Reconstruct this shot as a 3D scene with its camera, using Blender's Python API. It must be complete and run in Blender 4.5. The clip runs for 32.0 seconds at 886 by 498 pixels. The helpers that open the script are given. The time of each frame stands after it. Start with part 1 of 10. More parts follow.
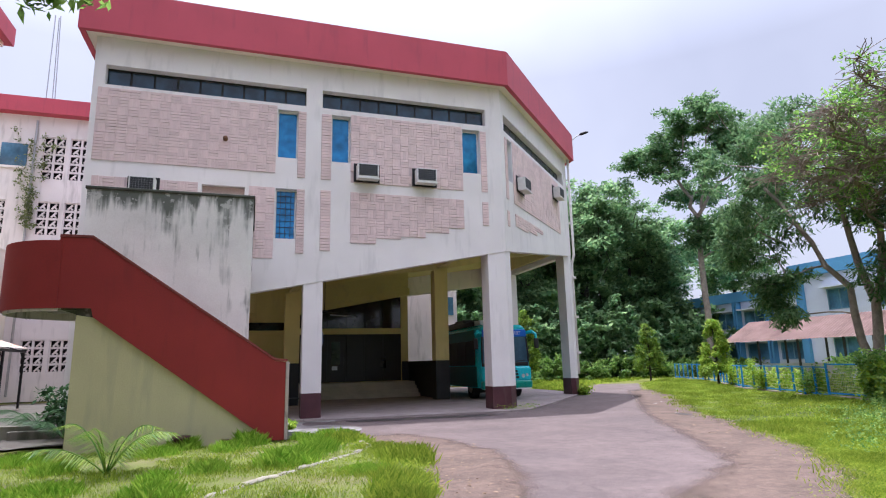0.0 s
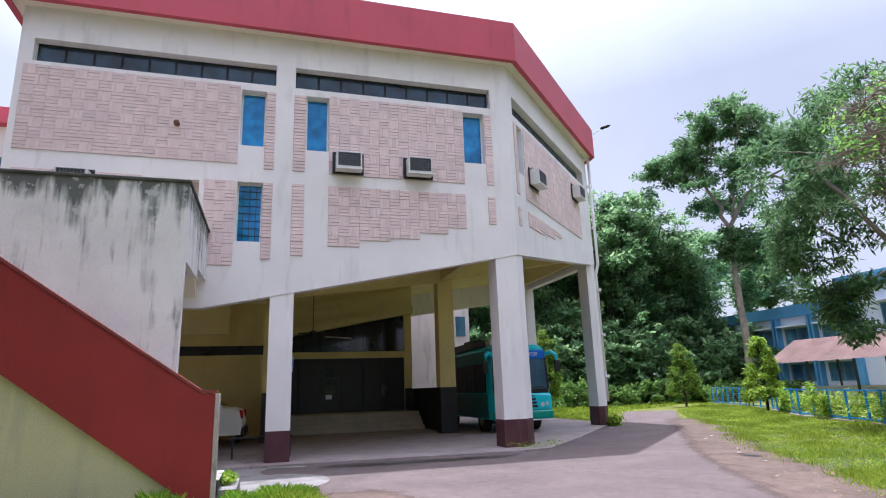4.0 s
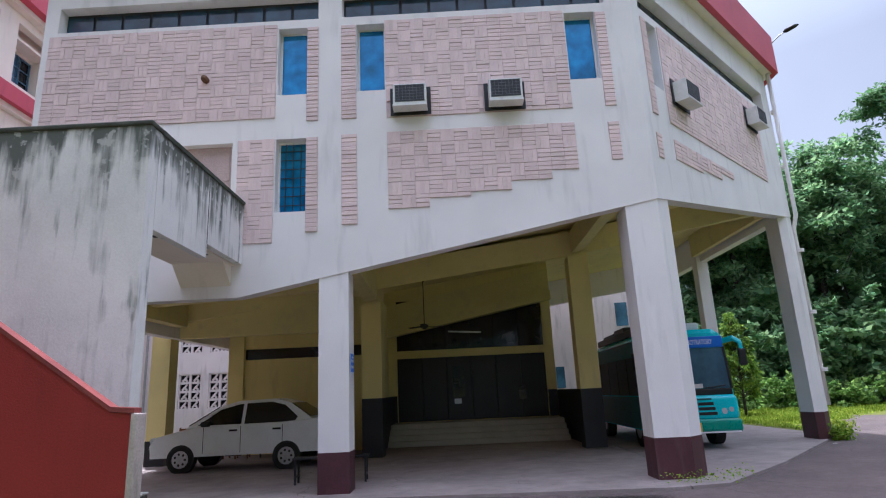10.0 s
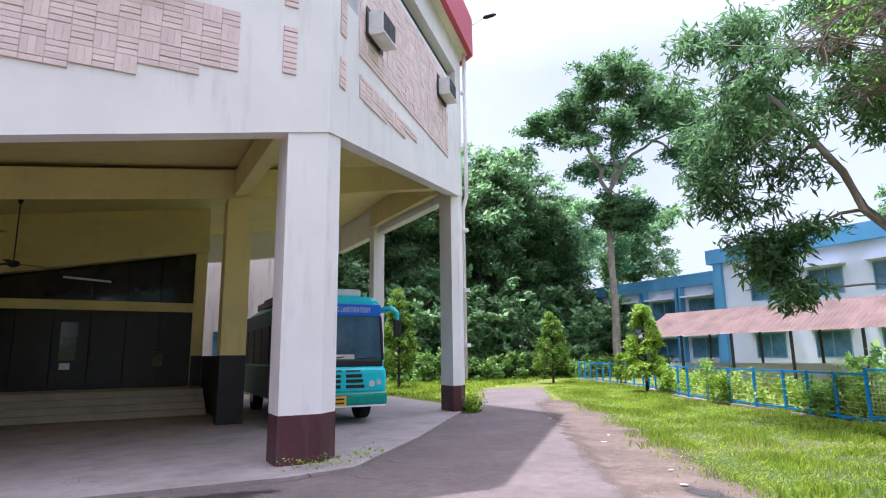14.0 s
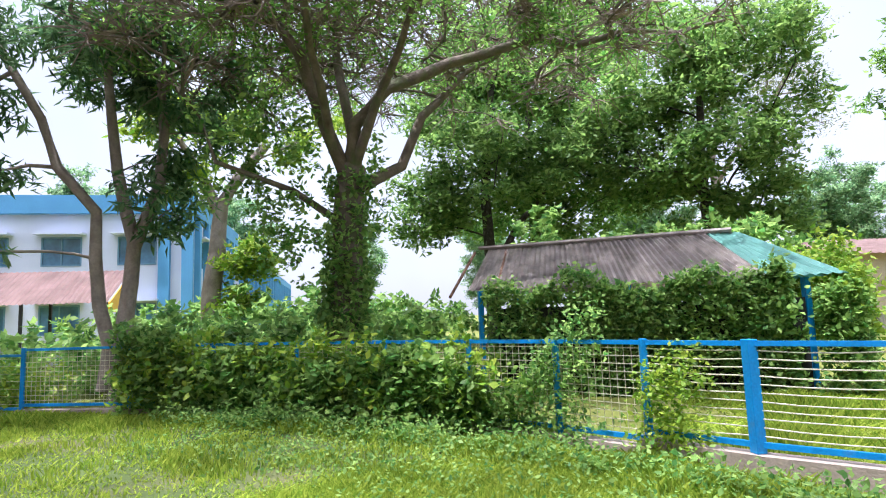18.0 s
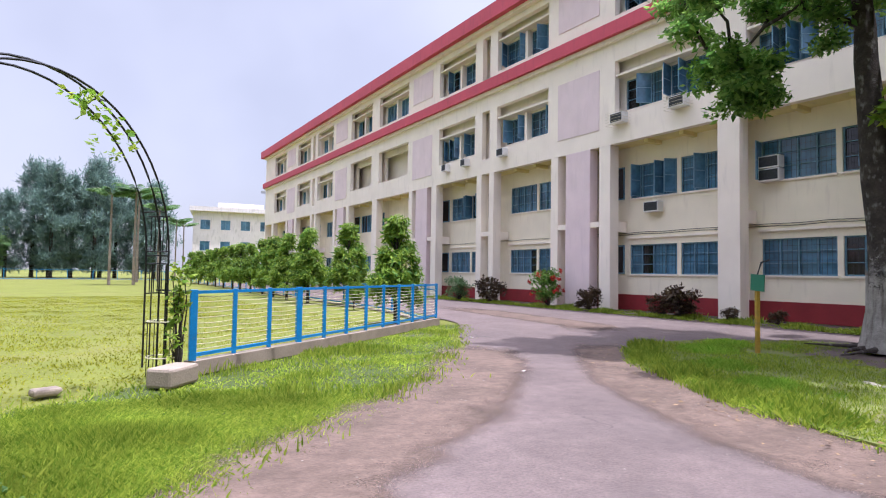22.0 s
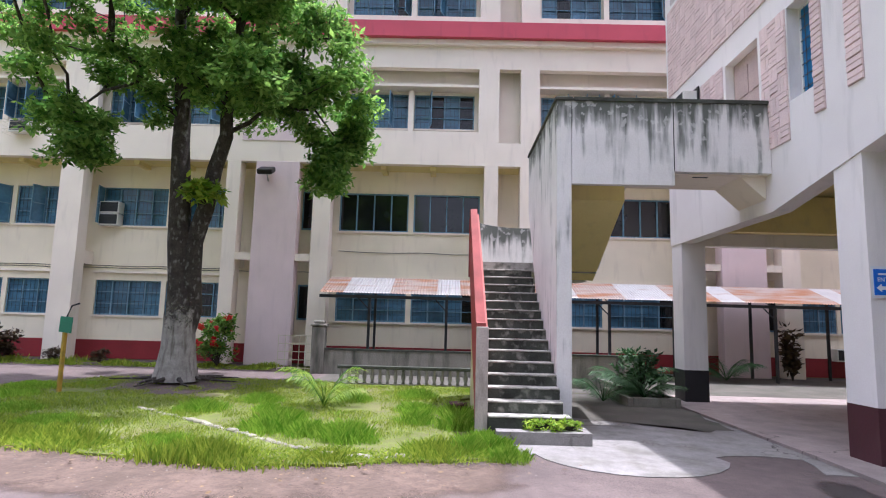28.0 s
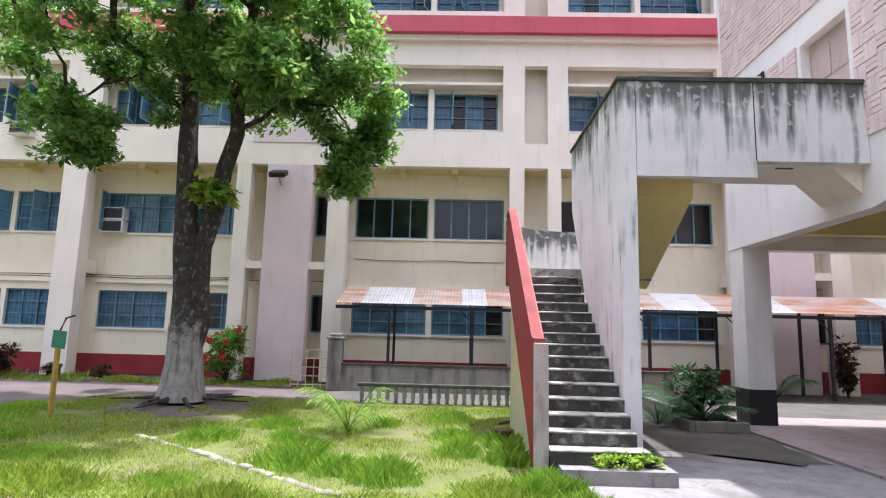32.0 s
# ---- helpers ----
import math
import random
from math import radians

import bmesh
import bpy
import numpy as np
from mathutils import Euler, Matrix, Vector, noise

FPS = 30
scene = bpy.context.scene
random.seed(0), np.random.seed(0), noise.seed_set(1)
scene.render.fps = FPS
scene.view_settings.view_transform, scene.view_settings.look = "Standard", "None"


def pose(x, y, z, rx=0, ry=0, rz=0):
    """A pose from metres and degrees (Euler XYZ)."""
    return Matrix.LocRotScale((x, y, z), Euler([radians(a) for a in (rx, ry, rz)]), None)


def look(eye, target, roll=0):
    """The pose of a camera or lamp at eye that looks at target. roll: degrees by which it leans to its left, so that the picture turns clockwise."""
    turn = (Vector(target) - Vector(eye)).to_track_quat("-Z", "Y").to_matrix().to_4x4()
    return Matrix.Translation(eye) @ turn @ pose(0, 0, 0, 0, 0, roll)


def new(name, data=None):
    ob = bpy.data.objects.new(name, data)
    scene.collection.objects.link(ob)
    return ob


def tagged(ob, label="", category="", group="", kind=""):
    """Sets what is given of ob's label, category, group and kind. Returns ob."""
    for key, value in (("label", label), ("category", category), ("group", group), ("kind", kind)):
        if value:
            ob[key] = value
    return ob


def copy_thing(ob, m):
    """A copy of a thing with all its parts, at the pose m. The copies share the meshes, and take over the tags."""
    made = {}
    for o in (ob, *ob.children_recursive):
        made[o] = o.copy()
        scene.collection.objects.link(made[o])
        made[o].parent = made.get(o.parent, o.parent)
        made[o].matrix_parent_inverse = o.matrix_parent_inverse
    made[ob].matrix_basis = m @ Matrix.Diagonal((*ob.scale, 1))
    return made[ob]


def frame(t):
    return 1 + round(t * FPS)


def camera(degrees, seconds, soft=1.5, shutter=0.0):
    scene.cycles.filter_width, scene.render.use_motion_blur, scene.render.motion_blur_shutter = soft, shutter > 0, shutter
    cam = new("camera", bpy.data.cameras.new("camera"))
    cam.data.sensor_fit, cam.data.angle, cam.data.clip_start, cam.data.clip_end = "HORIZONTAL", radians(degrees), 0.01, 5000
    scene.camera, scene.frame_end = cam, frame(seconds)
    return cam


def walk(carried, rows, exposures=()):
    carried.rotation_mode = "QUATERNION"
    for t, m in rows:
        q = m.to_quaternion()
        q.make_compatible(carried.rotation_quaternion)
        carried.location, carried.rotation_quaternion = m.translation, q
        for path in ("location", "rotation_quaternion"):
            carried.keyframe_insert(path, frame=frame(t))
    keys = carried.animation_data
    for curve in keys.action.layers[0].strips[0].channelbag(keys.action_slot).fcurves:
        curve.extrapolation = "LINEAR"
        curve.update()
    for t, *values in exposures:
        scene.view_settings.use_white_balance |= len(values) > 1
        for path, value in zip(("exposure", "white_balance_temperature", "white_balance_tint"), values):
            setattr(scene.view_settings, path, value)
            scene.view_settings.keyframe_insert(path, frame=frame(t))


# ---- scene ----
# the lens and the walk: seconds, eye x y z, yaw, pitch, roll
cam = camera(74.47, 32.0, 1.1)
ROWS = [
    (0.0, -0.073, 0.013, 1.481, -17.99, 11.15, 1.31),
    (0.5, 0.201, 0.382, 1.490, -18.06, 11.43, 1.03),
    (1.0, 0.410, 0.728, 1.480, -17.98, 11.59, 0.82),
    (1.5, 0.619, 1.093, 1.519, -18.04, 11.77, 0.89),
    (2.0, 0.816, 1.439, 1.562, -17.84, 12.08, 1.05),
    (2.5, 0.981, 1.838, 1.594, -17.55, 13.37, 1.37),
    (4.5, 1.626, 3.241, 1.512, -15.22, 13.57, 1.89),
    (5.0, 1.827, 3.582, 1.480, -14.32, 12.59, 1.59),
    (5.5, 2.027, 3.945, 1.477, -13.48, 11.42, 1.07),
    (6.0, 2.245, 4.258, 1.484, -13.30, 10.41, 0.66),
    (6.5, 2.507, 4.594, 1.492, -13.14, 9.61, 0.50),
    (7.0, 2.729, 4.892, 1.505, -12.39, 9.26, 0.73),
    (7.5, 2.968, 5.219, 1.546, -10.16, 9.22, 1.79),
    (8.0, 3.218, 5.485, 1.572, -7.21, 9.38, 2.76),
    (8.5, 3.451, 5.814, 1.609, -4.52, 9.67, 3.37),
    (9.0, 3.604, 6.116, 1.617, -2.25, 10.19, 3.23),
    (9.5, 3.761, 6.446, 1.621, 0.42, 12.14, 2.80),
    (10.0, 3.887, 6.743, 1.642, 1.57, 14.04, 2.59),
    (10.5, 4.019, 7.070, 1.669, 3.09, 18.24, 1.96),
    (11.0, 4.154, 7.331, 1.670, 4.77, 21.67, 1.17),
    (11.5, 4.309, 7.586, 1.653, 5.17, 22.24, 0.77),
    (12.0, 4.424, 7.833, 1.605, 2.55, 19.93, 1.31),
    (12.5, 4.574, 8.096, 1.595, -6.28, 16.46, 3.62),
    (13.0, 4.769, 8.369, 1.562, -14.92, 13.48, 3.38),
    (13.5, 4.977, 8.621, 1.574, -22.24, 11.46, 1.94),
    (15.5, 5.959, 9.501, 1.466, -47.55, 8.00, -0.43),
    (16.0, 6.197, 9.706, 1.493, -56.08, 7.66, 0.45),
    (16.5, 6.497, 9.830, 1.491, -65.61, 7.35, 1.37),
    (17.0, 6.750, 9.909, 1.509, -75.64, 7.06, 1.54),
    (17.5, 6.987, 10.048, 1.518, -88.69, 6.88, 1.66),
    (18.0, 7.203, 10.105, 1.512, -100.44, 6.50, 2.04),
    (18.5, 7.435, 10.084, 1.493, -112.65, 5.88, 2.01),
    (19.0, 7.629, 10.095, 1.489, -123.66, 5.43, 1.59),
    (19.5, 7.867, 10.157, 1.476, -138.82, 5.14, 2.28),
    (20.0, 7.980, 10.259, 1.472, -154.59, 4.05, 2.71),
    (20.5, 8.055, 10.405, 1.464, -170.75, 2.99, 1.94),
    (21.0, 8.130, 10.501, 1.482, -185.17, 2.67, 0.16),
    (21.5, 8.263, 10.631, 1.477, -199.68, 2.68, -0.72),
    (22.0, 8.389, 10.777, 1.476, -211.72, 2.47, -0.92),
    (22.5, 8.508, 11.007, 1.481, -221.06, 2.07, -1.12),
    (23.0, 8.630, 11.192, 1.473, -226.04, 1.66, -1.36),
    (23.5, 8.816, 11.384, 1.493, -231.60, 1.34, -1.53),
    (24.0, 9.000, 11.542, 1.508, -236.76, 1.29, -1.63),
    (24.5, 9.125, 11.705, 1.537, -241.95, 1.41, -1.61),
    (25.0, 9.205, 11.922, 1.519, -246.89, 1.47, -1.57),
    (25.5, 9.289, 12.108, 1.542, -253.81, 1.68, -2.11),
    (26.0, 9.301, 12.198, 1.556, -260.86, 2.18, -2.45),
    (26.5, 9.285, 12.252, 1.572, -266.45, 3.11, -2.54),
    (28.5, 9.284, 12.227, 1.658, -269.63, 8.03, -1.13),
    (29.0, 9.259, 12.222, 1.670, -269.88, 8.90, -1.20),
    (29.5, 9.189, 12.160, 1.679, -270.37, 9.12, -1.91),
    (30.0, 9.060, 12.068, 1.697, -271.88, 9.10, -2.52),
    (30.5, 8.884, 11.962, 1.680, -273.45, 8.88, -2.87),
    (31.0, 8.608, 11.889, 1.679, -273.96, 8.68, -3.37),
    (31.5, 8.289, 11.791, 1.691, -273.09, 8.58, -3.15),
    (32.0, 7.986, 11.678, 1.685, -268.73, 8.26, -1.41),
]
walk(cam, [(t, pose(x, y, z, 90 + pitch, roll, yaw)) for t, x, y, z, yaw, pitch, roll in ROWS], [(0.0, 0.6, 5750, 18), (5.0, 0.65, 5600, 17), (6.0, 0.68, 5650, 17), (7.0, 0.95, 5650, 17), (8.0, 0.55, 5400, 16), (9.5, 0.52, 5400, 15), (11.0, 0.42, 5450, 15), (12.0, 0.75, 5700, 17), (13.0, 1.0, 5600, 17), (16.0, 1.0, 5550, 18), (18.0, 1.08, 5650, 18), (19.0, 1.15, 5750, 19), (20.0, 0.85, 5750, 21), (21.0, 0.65, 5750, 21), (23.0, 0.7, 5650, 19), (25.0, 0.88, 5600, 17), (26.0, 1.05, 5700, 17), (29.0, 0.75, 5700, 18), (30.0, 1.0, 5650, 18), (31.0, 1.45, 5650, 19), (32.0, 1.05, 5750, 15)])

# ---- daylight: a hazy noon sky and one high sun ----
world = bpy.data.worlds.new("world")
scene.world = world
world.use_nodes = True
wn, wl = world.node_tree.nodes, world.node_tree.links
sky = wn.new("ShaderNodeTexSky")
sky.sky_type, sky.sun_disc = "NISHITA", False
sky.sun_elevation, sky.sun_rotation = radians(78.6), math.atan2(-1.3, 2.1)
sky.dust_density, sky.air_density, sky.ozone_density = 4.0, 1.0, 1.0
haze = wn.new("ShaderNodeTexNoise")
haze.inputs["Scale"].default_value, haze.inputs["Detail"].default_value = 2.2, 4.0
hramp = wn.new("ShaderNodeValToRGB")
hramp.color_ramp.elements[0].position, hramp.color_ramp.elements[0].color = 0.35, (4.25, 4.25, 4.5, 1)
hramp.color_ramp.elements[1].position, hramp.color_ramp.elements[1].color = 0.7, (5.5, 5.45, 5.65, 1)
hmix = wn.new("ShaderNodeMixRGB")
hmix.inputs[0].default_value = 0.75
wl.new(haze.outputs["Fac"], hramp.inputs[0])
wl.new(sky.outputs[0], hmix.inputs[1])
wl.new(hramp.outputs[0], hmix.inputs[2])
# a hazy sky is brighter towards the zenith
wt = wn.new("ShaderNodeTexCoord")
wsep = wn.new("ShaderNodeSeparateXYZ")
wup = wn.new("ShaderNodeMapRange")
wup.inputs[1].default_value, wup.inputs[2].default_value, wup.inputs[3].default_value, wup.inputs[4].default_value = 0.45, 1.0, 1.0, 3.7
wl.new(wt.outputs["Generated"], wsep.inputs[0])
wl.new(wsep.outputs[2], wup.inputs[0])
wmul = wn.new("ShaderNodeMixRGB")
wmul.blend_type = "MULTIPLY"
wmul.inputs[0].default_value = 1.0
wl.new(hmix.outputs[0], wmul.inputs[1])
wl.new(wup.outputs[0], wmul.inputs[2])
wl.new(wmul.outputs[0], wn["Background"].inputs[0])
wn["Background"].inputs[1].default_value = 0.115

sun = new("sun", bpy.data.lights.new("sun", "SUN"))
sun.data.energy, sun.data.angle, sun.data.color = 3.7, radians(0.6), (1.0, 0.96, 0.89)
sun.matrix_world = look((-1.3, 2.1, 12.2), (0, 0, 0))

# ---- materials ----
def mat(name, base, rough=0.8, var=0.12, scale=3.0, bump=0.15, fine=40.0, metal=0.0, spec=0.4, stain=None, stain_scale=(0.7, 0.7, 0.12), stain_amt=0.0, stain_lo=0.5, island=0.0, random_ob=0.0, soil=None, coords="Object", crest=None, speck=0.12):
    """Painted or mineral surface: broad and fine variation, stains, bump."""
    m = bpy.data.materials.new(name)
    m.use_nodes = True
    n, l = m.node_tree.nodes, m.node_tree.links
    bsdf = n["Principled BSDF"]
    tc = n.new("ShaderNodeTexCoord")
    co = n.new("ShaderNodeNewGeometry").outputs["Position"] if coords == "World" else tc.outputs[coords]

    def noise_at(sc, detail=5.0, stretch=None):
        t = n.new("ShaderNodeTexNoise")
        t.inputs["Scale"].default_value, t.inputs["Detail"].default_value = sc, detail
        if stretch:
            mp = n.new("ShaderNodeMapping")
            mp.inputs["Scale"].default_value = stretch
            l.new(co, mp.inputs[0])
            l.new(mp.outputs[0], t.inputs["Vector"])
        else:
            l.new(co, t.inputs["Vector"])
        return t.outputs["Fac"]

    def ramp(fac, lo, hi, a=0.0, b=1.0):
        r = n.new("ShaderNodeMapRange")
        r.inputs[1].default_value, r.inputs[2].default_value, r.inputs[3].default_value, r.inputs[4].default_value = lo, hi, a, b
        l.new(fac, r.inputs[0])
        return r.outputs[0]

    def mixc(fac, a, b, kind="MIX"):
        x = n.new("ShaderNodeMixRGB")
        x.blend_type = kind
        for sock, v in ((x.inputs[0], fac), (x.inputs[1], a), (x.inputs[2], b)):
            if isinstance(v, (int, float)):
                sock.default_value = v
            elif isinstance(v, tuple):
                sock.default_value = (*v, 1) if len(v) == 3 else v
            else:
                l.new(v, sock)
        return x.outputs[0]

    dark = tuple(c * (1 - var) for c in base)
    light = tuple(min(1, c * (1 + var * 0.6)) for c in base)
    col = mixc(ramp(noise_at(scale), 0.3, 0.7), dark, light)
    grain = noise_at(fine, 3.0)
    col = mixc(speck, col, mixc(ramp(grain, 0.3, 0.7), (0, 0, 0), (1, 1, 1)), "OVERLAY")
    if stain_amt:
        streak = noise_at(6.0, 6.0, stain_scale)
        if crest:
            # rain streaks start at the wall head and thin out as they run down
            sep = n.new("ShaderNodeSeparateXYZ")
            l.new(co, sep.inputs[0])
            add = n.new("ShaderNodeMath")
            l.new(streak, add.inputs[0])
            fall = mixc(1.0, ramp(sep.outputs[2], crest[0] - crest[1], crest[0], -0.13, 0.14), ramp(sep.outputs[2], crest[0] - 0.6, crest[0], 0.0, 0.23), "ADD")
            l.new(mixc(1.0, fall, ramp(noise_at(0.8, 5.0), 0.35, 0.7, -0.13, 0.13), "ADD"), add.inputs[1])
            streak = add.outputs[0]
        sf = ramp(streak, stain_lo, stain_lo + (0.2 if crest else 0.22), 0, stain_amt)
        if crest:
            # a grey-green algae bloom under the streaks, flaked off in pale spots
            bloom = n.new("ShaderNodeMath")
            l.new(streak, bloom.inputs[0])
            l.new(ramp(noise_at(2.2, 6.0), 0.3, 0.7, -0.08, 0.1), bloom.inputs[1])
            col = mixc(ramp(bloom.outputs[0], stain_lo - 0.08, stain_lo + 0.1, 0, 0.62), col, tuple(0.2 * c + 0.8 * s for c, s in zip(base, (0.30, 0.315, 0.29))))
            flake = mixc(ramp(noise_at(7.0, 6.0), 0.57, 0.62, 0, 0.75), sf, (0, 0, 0))
            col = mixc(flake, col, stain)
        else:
            col = mixc(sf, col, stain)
    if soil:
        col = mixc(ramp(noise_at(0.35, 6.0), 0.52, 0.68, 0, 0.8), col, soil)
    if island:
        g = n.new("ShaderNodeNewGeometry")
        col = mixc(1.0, col, mixc(g.outputs["Random Per Island"], (1 - island,) * 3, (1 + island,) * 3), "MULTIPLY")
    if random_ob:
        o = n.new("ShaderNodeObjectInfo")
        col = mixc(1.0, col, mixc(o.outputs["Random"], (1 - random_ob,) * 3, (1 + random_ob,) * 3), "MULTIPLY")
    l.new(col, bsdf.inputs["Base Color"])
    l.new(ramp(grain, 0.2, 0.8, max(0.02, rough - 0.08), min(1, rough + 0.08)), bsdf.inputs["Roughness"])
    bsdf.inputs["Metallic"].default_value = metal
    bsdf.inputs["Specular IOR Level"].default_value = spec
    if bump:
        b = n.new("ShaderNodeBump")
        b.inputs["Strength"].default_value, b.inputs["Distance"].default_value = bump, 0.02
        l.new(grain, b.inputs["Height"])
        l.new(b.outputs[0], bsdf.inputs["Normal"])
    return m


def leaf_mat(name, a, b, trans=0.35, rough=0.5, gloss=0.3):
    """Foliage: each leaf a colour of its own between a and b, some light through it."""
    m = bpy.data.materials.new(name)
    m.use_nodes = True
    n, l = m.node_tree.nodes, m.node_tree.links
    bsdf = n["Principled BSDF"]
    g = n.new("ShaderNodeNewGeometry")
    r = n.new("ShaderNodeValToRGB")
    r.color_ramp.elements[0].color, r.color_ramp.elements[1].color = (*a, 1), (*b, 1)
    l.new(g.outputs["Random Per Island"], r.inputs[0])
    t = n.new("ShaderNodeTexNoise")
    t.inputs["Scale"].default_value = 0.6
    l.new(g.outputs["Position"], t.inputs["Vector"])
    x = n.new("ShaderNodeMixRGB")
    x.blend_type = "MULTIPLY"
    x.inputs[0].default_value = 0.7
    mr = n.new("ShaderNodeMapRange")
    mr.inputs[1].default_value, mr.inputs[2].default_value, mr.inputs[3].default_value, mr.inputs[4].default_value = 0.3, 0.7, 0.65, 1.25
    l.new(t.outputs["Fac"], mr.inputs[0])
    l.new(r.outputs[0], x.inputs[1])
    l.new(mr.outputs[0], x.inputs[2])
    l.new(x.outputs[0], bsdf.inputs["Base Color"])
    bsdf.inputs["Roughness"].default_value = rough
    bsdf.inputs["Specular IOR Level"].default_value = gloss
    tr = n.new("ShaderNodeBsdfTranslucent")
    l.new(x.outputs[0], tr.inputs[0])
    ms = n.new("ShaderNodeMixShader")
    ms.inputs[0].default_value = trans
    l.new(bsdf.outputs[0], ms.inputs[1])
    l.new(tr.outputs[0], ms.inputs[2])
    l.new(ms.outputs[0], n["Material Output"].inputs[0])
    return m


def glass_mat(name, tint, rough=0.06, var=0.5, scale=1.2):
    """Dark tinted glazing with a sheen of sky; the uneven tone stands for dust and reflections."""
    m = mat(name, tint, rough, var, scale, 0.0, 6.0, spec=0.6)
    return m


M_WHITE = mat("white_plaster", (0.84, 0.795, 0.775), 0.85, 0.06, 0.8, 0.12, 60, stain=(0.42, 0.40, 0.38), stain_amt=0.35, stain_lo=0.56, coords="World")
M_CREAM = mat("cream_plaster", (0.86, 0.775, 0.665), 0.85, 0.06, 0.8, 0.12, 60, stain=(0.45, 0.40, 0.34), stain_amt=0.3, stain_lo=0.57, coords="World")
# yellower copy of the cream: light bounced into the recess is in its colour
M_CREAMDEEP = mat("bounce_tinted_cream_plaster", (0.86, 0.775, 0.61), 0.85, 0.07, 0.8, 0.12, 60, stain=(0.50, 0.43, 0.33), stain_amt=0.35, stain_lo=0.56, coords="World")
M_PINK = mat("pink_plaster", (0.74, 0.61, 0.61), 0.85, 0.06, 1.2, 0.12, 60, stain=(0.5, 0.42, 0.42), stain_amt=0.3, stain_lo=0.55, coords="World")
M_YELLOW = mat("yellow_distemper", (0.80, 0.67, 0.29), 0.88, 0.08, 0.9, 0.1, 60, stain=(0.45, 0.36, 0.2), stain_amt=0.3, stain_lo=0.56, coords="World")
# darker copy of the yellow, with the shade under the flight in its colour
M_FLIGHT = mat("shade_darkened_yellow_plaster", (0.60, 0.54, 0.33), 0.9, 0.12, 0.9, 0.15, 50, stain=(0.36, 0.34, 0.25), stain_amt=0.5, stain_lo=0.52, coords="World")
M_SOFFIT = mat("soffit_distemper", (0.76, 0.65, 0.30), 0.9, 0.1, 0.5, 0.1, 40, stain=(0.46, 0.41, 0.27), stain_amt=0.35, stain_scale=(0.5, 0.5, 0.5), stain_lo=0.53, coords="World")
M_BRICK = mat("pink_tile", (0.78, 0.615, 0.59), 0.8, 0.08, 2.0, 0.3, 50, random_ob=0.07, island=0.06, coords="World")
M_JOINT = mat("tile_bed", (0.60, 0.475, 0.47), 0.9, 0.1, 4, 0.2, 60, coords="World")
M_RED = mat("red_fascia_paint", (0.54, 0.075, 0.108), 0.6, 0.1, 0.7, 0.1, 50, stain=(0.30, 0.05, 0.08), stain_amt=0.5, stain_lo=0.56, coords="World")
M_REDDK = mat("dark_red_paint", (0.30, 0.028, 0.026), 0.62, 0.12, 0.8, 0.12, 50, stain=(0.16, 0.02, 0.02), stain_amt=0.4, stain_lo=0.55, coords="World")
M_REDCOPE = mat("dull_red_coping", (0.24, 0.055, 0.05), 0.85, 0.2, 3, 0.2, 50, coords="World")
M_REDPALE = mat("weathered_red_coping", (0.40, 0.12, 0.10), 0.8, 0.15, 3, 0.2, 50, coords="World")
M_MAROON = mat("maroon_paint", (0.085, 0.028, 0.035), 0.5, 0.2, 2, 0.1, 40, stain=(0.2, 0.13, 0.12), stain_amt=0.4, stain_lo=0.58, coords="World")
M_BLACKDADO = mat("black_dado_paint", (0.022, 0.021, 0.024), 0.5, 0.2, 2, 0.1, 40, coords="World")
M_MOSSY = mat("stained_concrete", (0.78, 0.755, 0.735), 0.9, 0.12, 1.0, 0.12, 40, stain=(0.09, 0.10, 0.085), stain_amt=0.9, stain_lo=0.505, stain_scale=(1.2, 1.2, 0.13), coords="World", crest=(5.5, 1.15))
M_MOSSLOW = mat("stained_landing_plaster", (0.70, 0.68, 0.66), 0.9, 0.12, 1.0, 0.12, 40, stain=(0.09, 0.10, 0.085), stain_amt=0.88, stain_lo=0.5, stain_scale=(1.4, 1.4, 0.13), coords="World", crest=(4.0, 0.9))
M_NEWEL = mat("stained_newel_plaster", (0.50, 0.42, 0.39), 0.9, 0.15, 2.0, 0.2, 40, stain=(0.16, 0.14, 0.12), stain_amt=0.7, stain_lo=0.5, stain_scale=(1, 1, 0.4), coords="World")
M_WING = mat("pinkish_white_wing_plaster", (0.80, 0.735, 0.725), 0.88, 0.06, 0.8, 0.12, 60, stain=(0.36, 0.33, 0.31), stain_amt=0.5, stain_lo=0.54, coords="World")
M_MOSSTOP = mat("mossy_black_coping", (0.07, 0.075, 0.06), 0.95, 0.4, 5, 0.5, 30, coords="World")
M_STEP = mat("mossy_riser", (0.06, 0.064, 0.052), 0.95, 0.5, 4, 0.4, 30, stain=(0.36, 0.35, 0.30), stain_amt=0.85, stain_lo=0.535, stain_scale=(1, 1, 1), coords="World")
M_TREAD = mat("worn_tread", (0.42, 0.40, 0.36), 0.9, 0.2, 4, 0.3, 40, stain=(0.09, 0.095, 0.075), stain_amt=0.85, stain_lo=0.48, stain_scale=(1, 1, 1), coords="World")
M_OLDWALL = mat("damp_garden_wall", (0.30, 0.28, 0.24), 0.95, 0.2, 2, 0.4, 30, stain=(0.06, 0.065, 0.05), stain_amt=0.8, stain_lo=0.48, coords="World")
M_ROAD = mat("worn_asphalt", (0.156, 0.119, 0.112), 0.88, 0.2, 0.9, 0.8, 38, speck=0.2, soil=(0.125, 0.098, 0.094), stain=(0.10, 0.077, 0.074), stain_scale=(0.07, 0.07, 0.07), stain_amt=0.7, stain_lo=0.5, coords="World")
